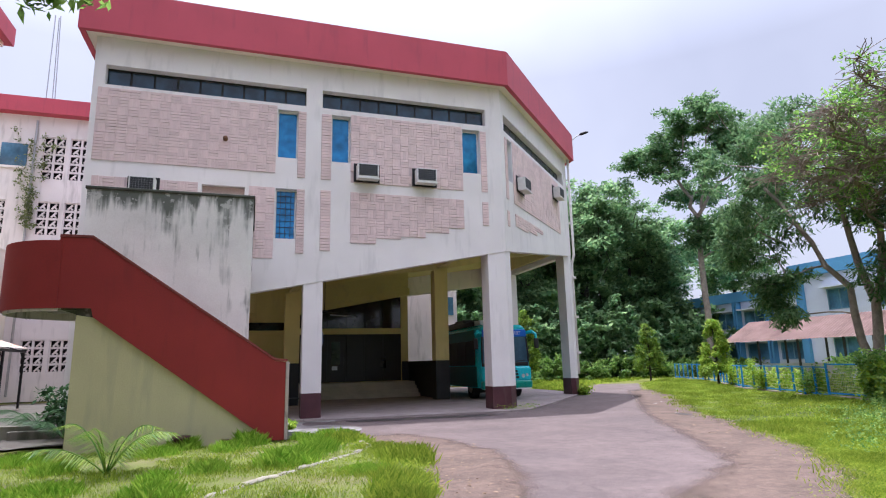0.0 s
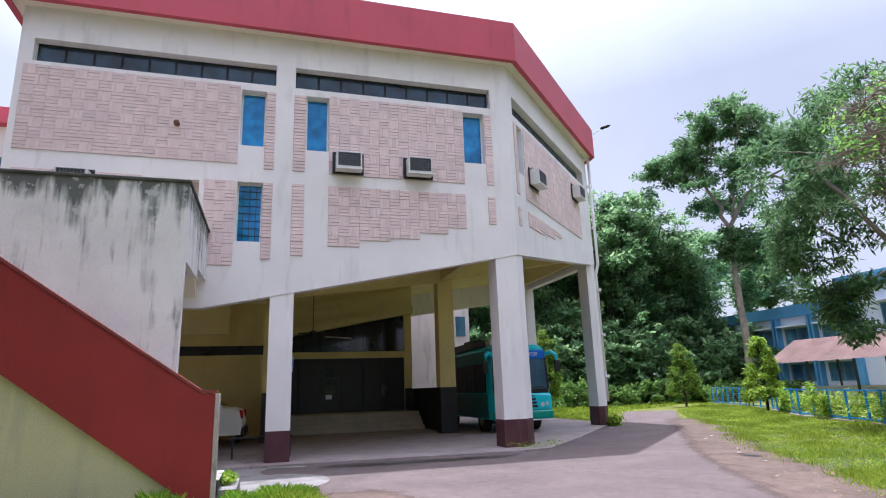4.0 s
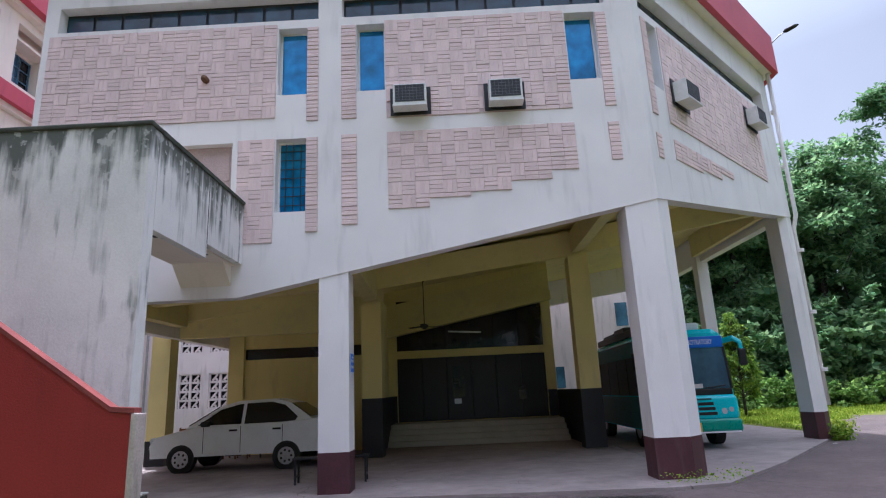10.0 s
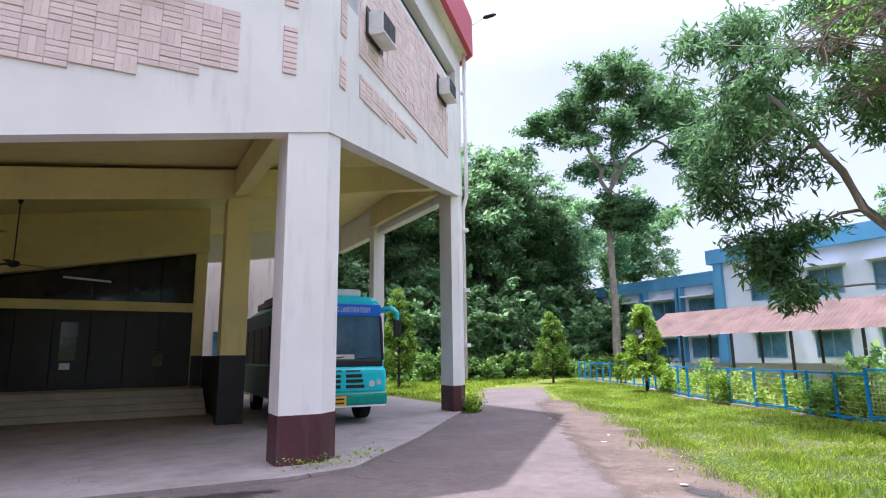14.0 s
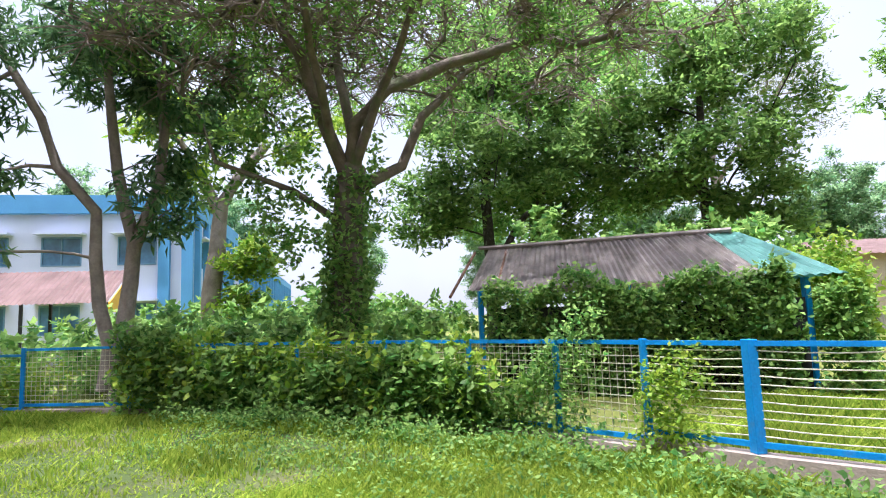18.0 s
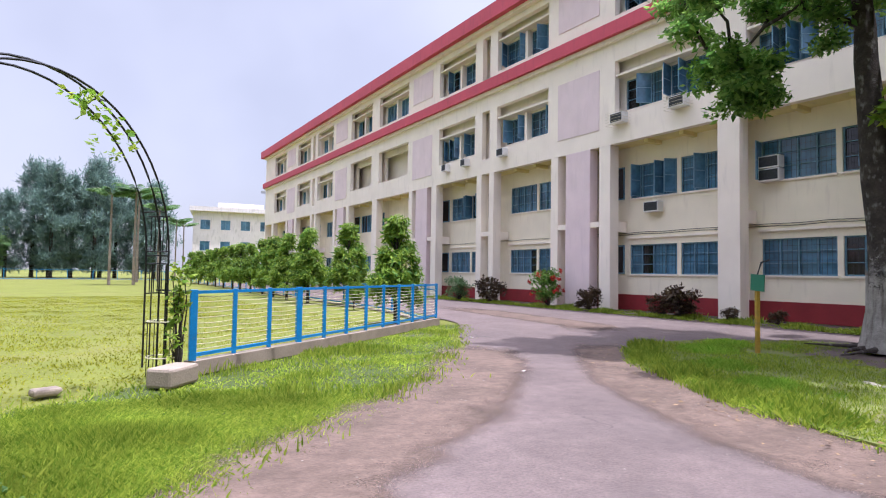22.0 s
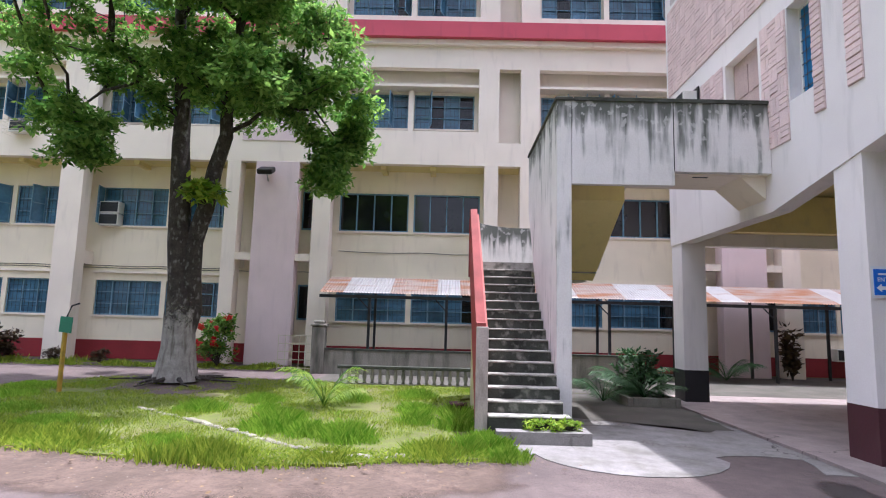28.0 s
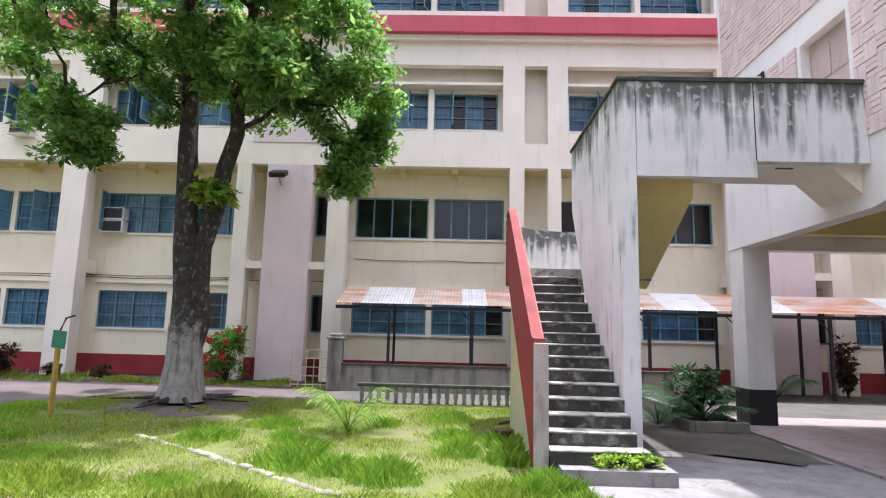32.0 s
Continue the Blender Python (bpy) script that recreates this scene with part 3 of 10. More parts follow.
def holed(bm, us, zs, is_hole, place, thick):
    """A wall of cells between the lines us and zs with holes through it; place(u, z, d) gives the point d behind the face."""
    nu, nz = len(us) - 1, len(zs) - 1
    solid = [[not is_hole((us[i] + us[i + 1]) / 2, (zs[j] + zs[j + 1]) / 2) for j in range(nz)] for i in range(nu)]
    cache = {}

    def v(i, j, d):
        if (i, j, d) not in cache:
            cache[i, j, d] = bm.verts.new(place(us[i], zs[j], thick * d))
        return cache[i, j, d]

    for i in range(nu):
        for j in range(nz):
            if not solid[i][j]:
                continue
            bm.faces.new((v(i, j, 0), v(i + 1, j, 0), v(i + 1, j + 1, 0), v(i, j + 1, 0)))
            bm.faces.new((v(i, j + 1, 1), v(i + 1, j + 1, 1), v(i + 1, j, 1), v(i, j, 1)))
            if i == 0 or not solid[i - 1][j]:
                bm.faces.new((v(i, j, 0), v(i, j + 1, 0), v(i, j + 1, 1), v(i, j, 1)))
            if i == nu - 1 or not solid[i + 1][j]:
                bm.faces.new((v(i + 1, j + 1, 0), v(i + 1, j, 0), v(i + 1, j, 1), v(i + 1, j + 1, 1)))
            if j == 0 or not solid[i][j - 1]:
                bm.faces.new((v(i + 1, j, 0), v(i, j, 0), v(i, j, 1), v(i + 1, j, 1)))
            if j == nz - 1 or not solid[i][j + 1]:
                bm.faces.new((v(i, j + 1, 0), v(i + 1, j + 1, 0), v(i + 1, j + 1, 1), v(i, j + 1, 1)))


def lines(lo, hi, holes, a, b):
    return sorted({round(t, 4) for t in [lo, hi] + [h[a] for h in holes] + [h[b] for h in holes]})


def leaves(centres, per, spread, size, seed, flat=0.6, droop=0.0, aspect=0.45):
    """Many pointed leaves round the centres: arrays of corners and quads."""
    rng = np.random.default_rng(seed)
    c = np.repeat(np.asarray(centres, float), per, axis=0)
    k = len(c)
    sp = np.asarray(spread, float)
    off = rng.normal(size=(k, 3))
    off /= np.linalg.norm(off, axis=1)[:, None] + 1e-6
    off *= (rng.random((k, 1)) ** 0.45) * sp
    p = c + off
    d = rng.normal(size=(k, 3)) * (1, 1, flat)
    d[:, 2] -= droop
    d /= np.linalg.norm(d, axis=1)[:, None]
    s = np.cross(d, rng.normal(size=(k, 3)) * 0.6 + (0, 0, 1))
    s /= np.linalg.norm(s, axis=1)[:, None] + 1e-6
    ln = size * (0.6 + 0.8 * rng.random((k, 1)))
    nrm = np.cross(d, s)
    mid = p + d * ln * 0.45 + nrm * ln * 0.06
    verts = np.stack([p, mid + s * ln * aspect * 0.5, p + d * ln - nrm * ln * 0.08, mid - s * ln * aspect * 0.5], 1).reshape(-1, 3)
    return verts, np.arange(4 * k).reshape(-1, 4)


def blades(pts, h, seed, lean=0.5, width=0.012):
    """Grass: one bent triangle pair a blade on the points pts (x, y, z)."""
    rng = np.random.default_rng(seed)
    p = np.asarray(pts, float)
    k = len(p)
    a = rng.random(k) * 2 * np.pi
    hh = h * (0.45 + 0.9 * rng.random(k))
    d = np.stack([np.cos(a), np.sin(a)], 1) * (lean * rng.random(k) * hh)[:, None]
    w = np.stack([-np.sin(a), np.cos(a)], 1) * (width * (0.6 + 0.8 * rng.random(k)))[:, None]
    b0, b1 = p.copy(), p.copy()
    b0[:, :2] -= w
    b1[:, :2] += w
    mid = p.copy()
    mid[:, :2] += d * 0.35 + w * 0.7
    mid[:, 2] += hh * 0.6
    tip = p.copy()
    tip[:, :2] += d
    tip[:, 2] += hh
    verts = np.stack([b0, b1, mid, tip], 1).reshape(-1, 3)
    return verts, np.arange(4 * k).reshape(-1, 4)


def scaled(x, y, z, rz, s, sz=None):
    return pose(x, y, z, 0, 0, rz) @ Matrix.Diagonal((s, s, sz or s, 1))


# ---- ground, road, floors ----
def sheet(name, pts, z, material, label, category, thick=0.0):
    bm = bmnew()
    if thick:
        prism(bm, pts, z - thick, z)
    else:
        bm.faces.new([bm.verts.new((x, y, z)) for x, y in pts])
        bmesh.ops.triangulate(bm, faces=bm.faces)
    return setting(name, bm, material, label, category)


def rough(pts, amp, seed, step=0.45):
    """A plan with a worn, uneven outline."""
    out = []
    for (x0, y0), (x1, y1) in zip(pts, pts[1:] + pts[:1]):
        k = max(1, int(math.hypot(x1 - x0, y1 - y0) / step)) if math.hypot(x1 - x0, y1 - y0) < 12 else 1
        for i in range(k):
            x, y = x0 + (x1 - x0) * i / k, y0 + (y1 - y0) * i / k
            q = 1.0 if k > 1 else 0.0
            out.append((x + q * amp * 1.8 * noise.noise((x * 1.3, y * 1.3, seed)) + q * amp * noise.noise((x * 4, y * 4, seed)), y + q * amp * 1.8 * noise.noise((x * 1.3, y * 1.3, seed + 9)) + q * amp * noise.noise((x * 4, y * 4, seed + 9))))
    return out


def arc(cx, cy, r, a0, a1, k):
    return [(cx + r * math.cos(radians(a0 + (a1 - a0) * i / k)), cy + r * math.sin(radians(a0 + (a1 - a0) * i / k))) for i in range(k + 1)]


bm = bmnew()
bmesh.ops.create_grid(bm, x_segments=60, y_segments=60, size=900)
bmesh.ops.translate(bm, verts=bm.verts, vec=(0, 0, -0.03))
setting("ground", bm, M_GROUND, "short green grass over brown soil", "ground")

ROAD_EAST = [(-3.6, -64), (-3.4, -24), (-2.6, -9), (-1.3, -3.9), (0.4, -1.3), (1.86, 1.0), (3.2, 3.4), (5.4, 5.4), (7.2, 6.5), (8.6, 8.6), (10.0, 11.4), (10.8, 13.2), (12.2, 15.5), (15.1, 19.8), (18.2, 25.0), (23.4, 32.2)]
ROAD_WEST = [(20.4, 33.0), (17.6, 29.2), (15.6, 26.0), (14.4, 24.6), (9.0, 22.0), (-5.0, 22.0), (-5.2, 16.8), (-1.6, 14.4), (2.0, 13.3), (2.25, 11.6), (2.75, 9.9), (2.0, 7.0), (0.4, 4.1), (-1.0, 2.7), (-2.4, 2.15), (-4.2, 2.2), (-6.0, 3.4), (-6.7, 5.4), (-6.5, 9.2), (-9.3, 9.2), (-9.6, -2.0), (-9.9, -64)]
sheet("road", rough(ROAD_EAST + ROAD_WEST, 0.12, 1), 0.0, M_ROAD, "worn pinkish-grey asphalt campus road with dusty edges", "road")


def smear(name, line, half, material, label, z=0.004):
    """A thin layer along a line of (x, y), fading out at its rim."""
    vs, fs, rim = [], [], []
    for i, (x, y) in enumerate(line):
        (x0, y0), (x1, y1) = line[max(i - 1, 0)], line[min(i + 1, len(line) - 1)]
        ln = math.hypot(x1 - x0, y1 - y0)
        nx, ny = -(y1 - y0) / ln, (x1 - x0) / ln
        end = 0.0 if i in (0, len(line) - 1) else 1.0
        for u, q in ((-1, 0), (-0.55, 0.7), (0, 1), (0.55, 0.7), (1, 0)):
            vs.append((x + nx * half * u, y + ny * half * u, z))
            rim.append(q * end)
    for i in range(len(line) - 1):
        for j in range(4):
            k = i * 5 + j
            fs.append((k, k + 1, k + 6, k + 5))
    me = raw_mesh(name, vs, fs, material)
    lay = me.attributes.new("rim", "FLOAT", "POINT")
    lay.data.foreach_set("value", rim)
    return tagged(new(name, me), label, "ground", kind="structure")


smear("dirt_verge", [(1.2, 0.4), (1.9, 1.6), (3.1, 3.3), (4.9, 5.1), (7.1, 6.6), (8.3, 8.6), (9.8, 11.4), (11.2, 14.0), (13.2, 17.0), (15.0, 19.6), (17.5, 23.6), (20, 27)], 1.15, M_SMEAR, "bare brown soil worn in beside the road")
smear("dirt_margin", [(2.2, 13.6), (2.7, 12.4), (3.0, 11.4), (3.3, 9.8), (2.8, 7.6), (1.7, 5.4), (0.6, 4.0), (-0.6, 2.6), (-2.2, 1.7)], 1.05, M_SMEAR, "damp brown soil margin along the lawn edge")
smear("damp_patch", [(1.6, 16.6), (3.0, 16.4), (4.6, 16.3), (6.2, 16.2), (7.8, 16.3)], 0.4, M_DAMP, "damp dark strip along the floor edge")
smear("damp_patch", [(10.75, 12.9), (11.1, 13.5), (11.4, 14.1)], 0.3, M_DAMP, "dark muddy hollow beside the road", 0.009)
smear("dust_patch", [(-6.0, -14), (-5.4, -8), (-4.6, -2), (-2.5, 0.6)], 1.3, M_SMEAR, "dusty wheel track on the road", 0.004)
sheet("hall_floor", [(-5.0, 17.15), (1.4, 17.05), (7.2, 16.75), (8.2, 16.95), (10.3, 19.2), (13.6, 23.2), (14.5, 24.2), (14.5, 35.0), (-5.0, 35.0)], 0.05, M_PAVE, "dusty pinkish concrete floor under the raised hall", "floor", 0.06)
sheet("apron", [(0.1, 12.2), (1.9, 12.35), (2.05, 13.0)] + arc(1.3, 14.6, 1.25, -80, 70, 10) + [(1.45, 15.72), (1.32, 15.95), (1.28, 16.3), (1.33, 16.6), (1.42, 16.85), (1.75, 16.8), (2.2, 16.65), (2.25, 17.03), (1.4, 17.045), (-2.4, 17.1), (-2.4, 14.3), (0.3, 14.3)], 0.01, M_APRON, "pale stained concrete apron with a rounded end", "pavement", 0.008)
sheet("soil_corner", rough([(1.3, 12.3), (2.7, 12.3), (2.7, 13.5), (1.3, 13.4)], 0.1, 8, 0.25), -0.006, M_DIRT, "bare soil at the lawn corner beside the apron", "ground")
sheet("soil_bed", rough([(-5.4, 14.2), (-1.5, 14.3), (-1.35, 15.2), (-0.8, 15.8), (-0.45, 16.4), (-0.6, 16.9), (-2.2, 17.05), (-5.2, 17.05)], 0.16, 12, 0.25), 0.016, M_COURT, "dark soil bed under the stair", "ground")
sheet("shaded_court", [(-12.55, 8.6), (-5.61, 8.6), (-5.61, 35), (-12.55, 35)], 0.004, M_COURT, "dark grey-brown court ground beside the covered way", "ground")
sheet("court_path", [(-5.6, 17.1), (-5.01, 17.1), (-5.01, 35), (-5.6, 35)], 0.02, M_PAVE, "pinkish concrete strip beside the hall", "pavement")

# ---- the raised hall ----
HX0, HX1, HY = -4.6, 7.9, 17.5
CH = 8.556
RT = math.sqrt(0.5)


def rake(x):
    return 3.59 + 0.19 * max(0.0, x + 0.17)


def front(u, z, d):
    return (u, HY + d, max(z, rake(u)))


def cham(u, z, d):
    x, y = HX1 + RT * u - RT * d, HY + RT * u + RT * d
    return (x, y, max(z, rake(HX1 + RT * u)))


FRONT_HOLES = [(-4.3, 9.5, 1.3, 10.1), (1.8, 9.5, 7.33, 10.1), (0.46, 7.75, 1.07, 9.3), (2.1, 7.75, 2.69, 9.3), (6.47, 7.75, 7.1, 9.3), (0.46, 5.23, 1.07, 6.77), (-1.6, 4.42, -0.42, 6.74)]
CHAM_HOLES = [(0.3, 9.5, 7.95, 10.1), (0.55, 7.75, 1.02, 9.3)]


def holed_wall(name, lo, hi, z1, holes, place, thick, material, label):
    bm = bmnew()
    us = sorted(set(lines(lo, hi, holes, 0, 2) + [-0.17] if lo < -0.17 < hi else lines(lo, hi, holes, 0, 2)))
    zs = lines(3.4, z1, holes, 1, 3)
    holed(bm, us, zs, lambda u, z: any(a < u < c and b < z < d for a, b, c, d in holes), place, thick)
    return setting(name, bm, material, label, "wall")


wall_south = holed_wall("wall_south", HX0, HX1, 11.0, FRONT_HOLES, front, 0.3, M_WHITE, "white plastered hall front with pink tile panels, raked below")
wall_southeast = holed_wall("wall_southeast", 0.0, CH, 11.0, CHAM_HOLES, cham, 0.3, M_WHITE, "white plastered angled hall side with pink tile panels")
bm = bmnew()
holed(bm, [23.56, 34.0], [3.4, 11.0], lambda u, z: False, lambda u, z, d: (13.95 - d, u, rake(13.95) if z <= 3.41 else z), 0.3)
setting("wall_east", bm, M_WHITE, "white plastered hall side wall", "wall")
bm = bmnew()
box(bm, HX0, 17.81, 3.59, HX0 + 0.3, 34, 11.0)
setting("wall_west", bm, M_WHITE, "white plastered hall side wall beside the court", "wall")
bm = bmnew()
prism(bm, [(HX0, 34), (13.95, 34), (13.95, 34.3), (HX0, 34.3)], lambda x, y: rake(x), 11.0)
setting("wall_north", bm, M_WHITE, "white plastered back wall of the hall", "wall")

# roof: cream soffit, red fascia round it
OUT = [(-5.0, 17.1), (8.07, 17.1), (14.35, 23.39), (14.35, 34.6), (-5.0, 34.6)]
bm = bmnew()
prism(bm, [(-4.84, 17.26), (7.99, 17.26), (14.19, 23.46), (14.19, 34.44), (-4.84, 34.44)], 10.95, 11.08)
setting("roof_soffit", bm, M_CREAM, "cream eaves soffit of the hall roof", "roof")
INN = [(-4.85, 17.25), (8.0, 17.25), (14.2, 23.45), (14.2, 34.45), (-4.85, 34.45)]
bm = bmnew()
lo_o = [bm.verts.new((x, y, 10.93)) for x, y in OUT]
hi_o = [bm.verts.new((x, y, 12.2)) for x, y in OUT]
lo_i = [bm.verts.new((x, y, 10.93)) for x, y in INN]
hi_i = [bm.verts.new((x, y, 12.2)) for x, y in INN]
for i in range(5):
    j = (i + 1) % 5
    bm.faces.new((lo_o[i], lo_o[j], hi_o[j], hi_o[i]))
    bm.faces.new((hi_i[i], hi_i[j], lo_i[j], lo_i[i]))
    bm.faces.new((hi_o[i], hi_o[j], hi_i[j], hi_i[i]))
    bm.faces.new((lo_o[j], lo_o[i], lo_i[i], lo_i[j]))
setting("fascia", bm, M_RED, "faded crimson roof fascia band with dark streaks", "roof")
bm = bmnew()
prism(bm, INN, 11.09, 11.3)
setting("roof", bm, M_MOSSY, "flat concrete roof slab of the hall", "roof")

# underside: raked soffit and beams
bm = bmnew()
prism(bm, [(-4.3, 17.8), (7.8, 17.8), (13.6, 23.7), (13.6, 34), (-4.3, 34)], lambda x, y: rake(x) + 1.15, lambda x, y: rake(x) + 1.4)
setting("ceiling", bm, M_SOFFIT, "raked yellowish distempered soffit under the hall", "ceiling")


def beam(name, pts, drop, depth=0.6):
    bm = bmnew()
    prism(bm, pts, lambda x, y: rake(x) + drop, lambda x, y: rake(x) + 1.148)
    return setting(name, bm, M_SOFFIT, "yellowish concrete beam under the hall", "beam")


beam("beam_1", [(-4.3, 23.62), (7.6, 23.62), (13.6, 23.9), (13.6, 24.3), (-4.3, 24.03)], 0.42)
beam("beam_2", [(1.45, 17.8), (1.8, 17.8), (1.62, 23.61), (1.27, 23.61)], 0.5)
beam("beam_3", [(7.4, 17.8), (7.75, 17.8), (7.75, 23.61), (7.4, 23.61)], 0.5)
beam("beam_4", [(13.3, 24.31), (13.6, 24.31), (13.6, 29.4), (13.3, 29.4)], 0.3)
beam("beam_5", [(-4.28, 17.8), (-4.0, 17.8), (-3.95, 23.61), (-4.28, 23.61)], 0.3)
beam("beam_6", [(-4.3, 21.5), (1.1, 21.5), (1.1, 21.8), (-4.3, 21.8)], 0.6)


def pillar(name, pts, top, band_z, band_mat, shaft_mat, label):
    """A pillar with a dark painted foot; the foot is a thin proud skin of paint."""
    cx, cy = sum(p[0] for p in pts) / len(pts), sum(p[1] for p in pts) / len(pts)
    bm = bmnew()
    prism(bm, pts, 0.051, lambda x, y: top if not callable(top) else top(x, y))
    col = setting(name, bm, shaft_mat, label, "pillar")
    big = [(cx + (x - cx) * 1.012, cy + (y - cy) * 1.012) for x, y in pts]
    b2 = bmnew()
    prism(b2, big, 0.052, band_z)
    part("painted_base", b2, band_mat, col, "dark painted pillar foot")
    return col


def rect(x0, y0, x1, y1):
    return [(x0, y0), (x1, y0), (x1, y1), (x0, y1)]


pillar("pillar_1", rect(1.34, 17.52, 1.9, 18.05), lambda x, y: rake(x) + 0.02, 0.74, M_MAROON, M_WHITE, "white pillar with a maroon foot and chipped paint")
pillar("pillar_2", [(7.25, 17.52), (7.88, 17.52), (8.2, 17.84), (7.9, 18.14), (7.25, 18.14)], lambda x, y: rake(x) + 0.02, 0.74, M_MAROON, M_WHITE, "white corner pillar with a maroon foot")
pillar("pillar_3", [(13.35, 23.2), (13.62, 23.24), (13.93, 23.55), (13.93, 23.9), (13.35, 23.9)], lambda x, y: rake(x) + 0.02, 0.74, M_MAROON, M_WHITE, "tall white end pillar with a dark maroon foot")
pillar("pillar_4", rect(13.5, 29.5, 13.93, 29.95), lambda x, y: rake(x) + 0.3, 0.74, M_MAROON, M_WHITE, "white pillar behind the bus")
pillar("pillar_5", rect(-4.58, 17.52, -4.0, 18.05), lambda x, y: 3.61, 0.74, M_BLACKDADO, M_WHITE, "white pillar with a black foot beside the planting")
pillar("pillar_6", rect(1.15, 23.55, 1.72, 24.1), lambda x, y: rake(x) + 0.43, 1.63, M_BLACKDADO, M_YELLOW, "cream pillar with a black dado by the entrance steps")
pillar("pillar_7", rect(7.27, 23.55, 7.85, 24.1), lambda x, y: rake(x) + 0.43, 1.63, M_BLACKDADO, M_YELLOW, "cream pillar with a black dado by the bus")
pillar("pillar_8", rect(-5.05, 23.8, -4.5, 24.3), lambda x, y: 4.7, 0.74, M_BLACKDADO, M_YELLOW, "cream pillar at the back of the parking bay")
pillar("pillar_9", rect(-3.7, 26.2, -3.2, 26.6), lambda x, y: 4.7, 0.74, M_BLACKDADO, M_YELLOW, "cream pillar beside the yellow wall")
bm = bmnew()
prism(bm, rect(-5.05, 23.9, 0.0, 24.2), 3.6, 4.74)
setting("beam_7", bm, M_SOFFIT, "deep concrete beam over the parking bay", "beam")

# the entrance: yellow wall, steps, dark glazed screen
bm = bmnew()
holed(bm, [-3.2, 1.28], [0.05, 3.05, 3.4, 5.0], lambda u, z: 3.05 < z < 3.4, lambda u, z, d: (u, 26.3 + d, z), 0.2)
yw = setting("wall_yellow", bm, M_YELLOW, "warm yellow distempered wall behind the parked car", "wall")
part_box("ventilator", -3.2, 26.4, 3.052, 1.28, 26.44, 3.398, M_DARKGLASS, yw, "long black ventilator strip")
bm = bmnew()
for k in range(4):
    box(bm, 1.5, 26.5 + 0.3 * k, 0.052 + 0.165 * k, 7.4, 27.7 + 0.001 * k, 0.052 + 0.165 * (k + 1))
box(bm, 1.5, 27.702, 0.052, 7.4, 29.0, 0.712)
setting("entrance_steps", bm, M_STEPSTONE, "four worn stone steps up to the hall entrance", "stairs")
bm = bmnew()
SCREEN = [(1.6, 0.72, 7.15, 3.02), (1.6, 3.3, 7.15, 5.2)]
holed(bm, lines(1.15, 7.5, SCREEN, 0, 2), lines(0.06, 6.6, SCREEN, 1, 3), lambda u, z: any(a < u < c and b < z < d for a, b, c, d in SCREEN), lambda u, z, d: (u, 29.0 + d, z), 0.25)
es = setting("wall_entrance", bm, M_YELLOW, "cream entrance wall framing dark glazed doors", "wall")
bm = bmnew()
prism(bm, rect(1.15, 28.6, 7.5, 28.99), lambda x, y: rake(x) - 0.08, lambda x, y: rake(x) + 0.26)
setting("beam_8", bm, M_SOFFIT, "sloping yellow beam over the entrance screen", "beam")
bm = bmnew()
prism(bm, rect(1.15, 28.86, 7.5, 28.99), lambda x, y: rake(x) + 0.262, lambda x, y: rake(x) + 1.14)
setting("wall_spandrel", bm, M_SOFFIT, "dim wall above the entrance beam", "wall")
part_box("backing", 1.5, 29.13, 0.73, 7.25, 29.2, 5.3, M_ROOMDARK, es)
for i in range(6):
    x0 = 1.62 + i * 0.922
    part_box("door_leaf", x0, 29.06, 0.722, x0 + 0.916, 29.11, 3.018, M_DARKDOOR, es, "dark polished door leaf", 0.01)
    part_box("transom_pane", x0, 29.07, 3.302, x0 + 0.9, 29.1, 5.19, M_DARKGLASS, es)
    if i in (2, 3):
        part_box("door_handle", x0 + (0.8 if i == 2 else 0.05), 29.02, 1.5, x0 + (0.85 if i == 2 else 0.1), 29.058, 1.9, M_DARKMETAL, es)
for x0, z0, w, h, tone, lb in ((3.66, 1.55, 0.42, 1.1, M_DARKGLASS, "glazed panel in a door leaf"), (3.7, 1.3, 0.26, 0.18, M_STEEL, "faded notice stuck on a door"), (6.1, 1.35, 0.26, 0.5, M_DARKGLASS, "small glazed panel in a door leaf")):
    part_box("door_panel", x0, 29.045, z0, x0 + w, 29.059, z0 + h, tone, es, lb)
dado = bmnew()
box(dado, 1.16, 28.97, 0.72, 1.58, 28.998, 1.66)
box(dado, 7.17, 28.97, 0.72, 7.49, 28.998, 1.66)
part("dado", dado, M_BLACKDADO, es, "black painted dado")
bm = bmnew()
box(bm, 7.52, 24.11, 0.052, 7.76, 29.2, 1.64)
setting("low_wall", bm, M_BLACKDADO, "low black painted wall beside the entrance", "wall")
bm = bmnew()
box(bm, 1.24, 24.11, 0.052, 1.48, 26.29, 1.64)
box(bm, 1.29, 26.29, 0.052, 1.48, 28.96, 1.64)
setting("low_wall", bm, M_BLACKDADO, "low black painted wall beside the entrance steps", "wall")
bm = bmnew()
box(bm, 1.1, 26.51, 0.06, 1.28, 28.99, 5.0)
setting("wall_return", bm, M_YELLOW, "yellow return wall beside the entrance", "wall")

tl = thing("tube_light", pose(4.2, 28.95, 3.92, 0, 4, 0), "white tube light above the entrance screen", "lamp")
part_box("tube", -0.6, -0.02, -0.02, 0.6, 0.02, 0.02, M_SIGNWHITE, tl, "", 0.008)
part_box("holder", -0.62, 0.021, -0.03, 0.62, 0.045, 0.03, M_ACWHITE, tl)


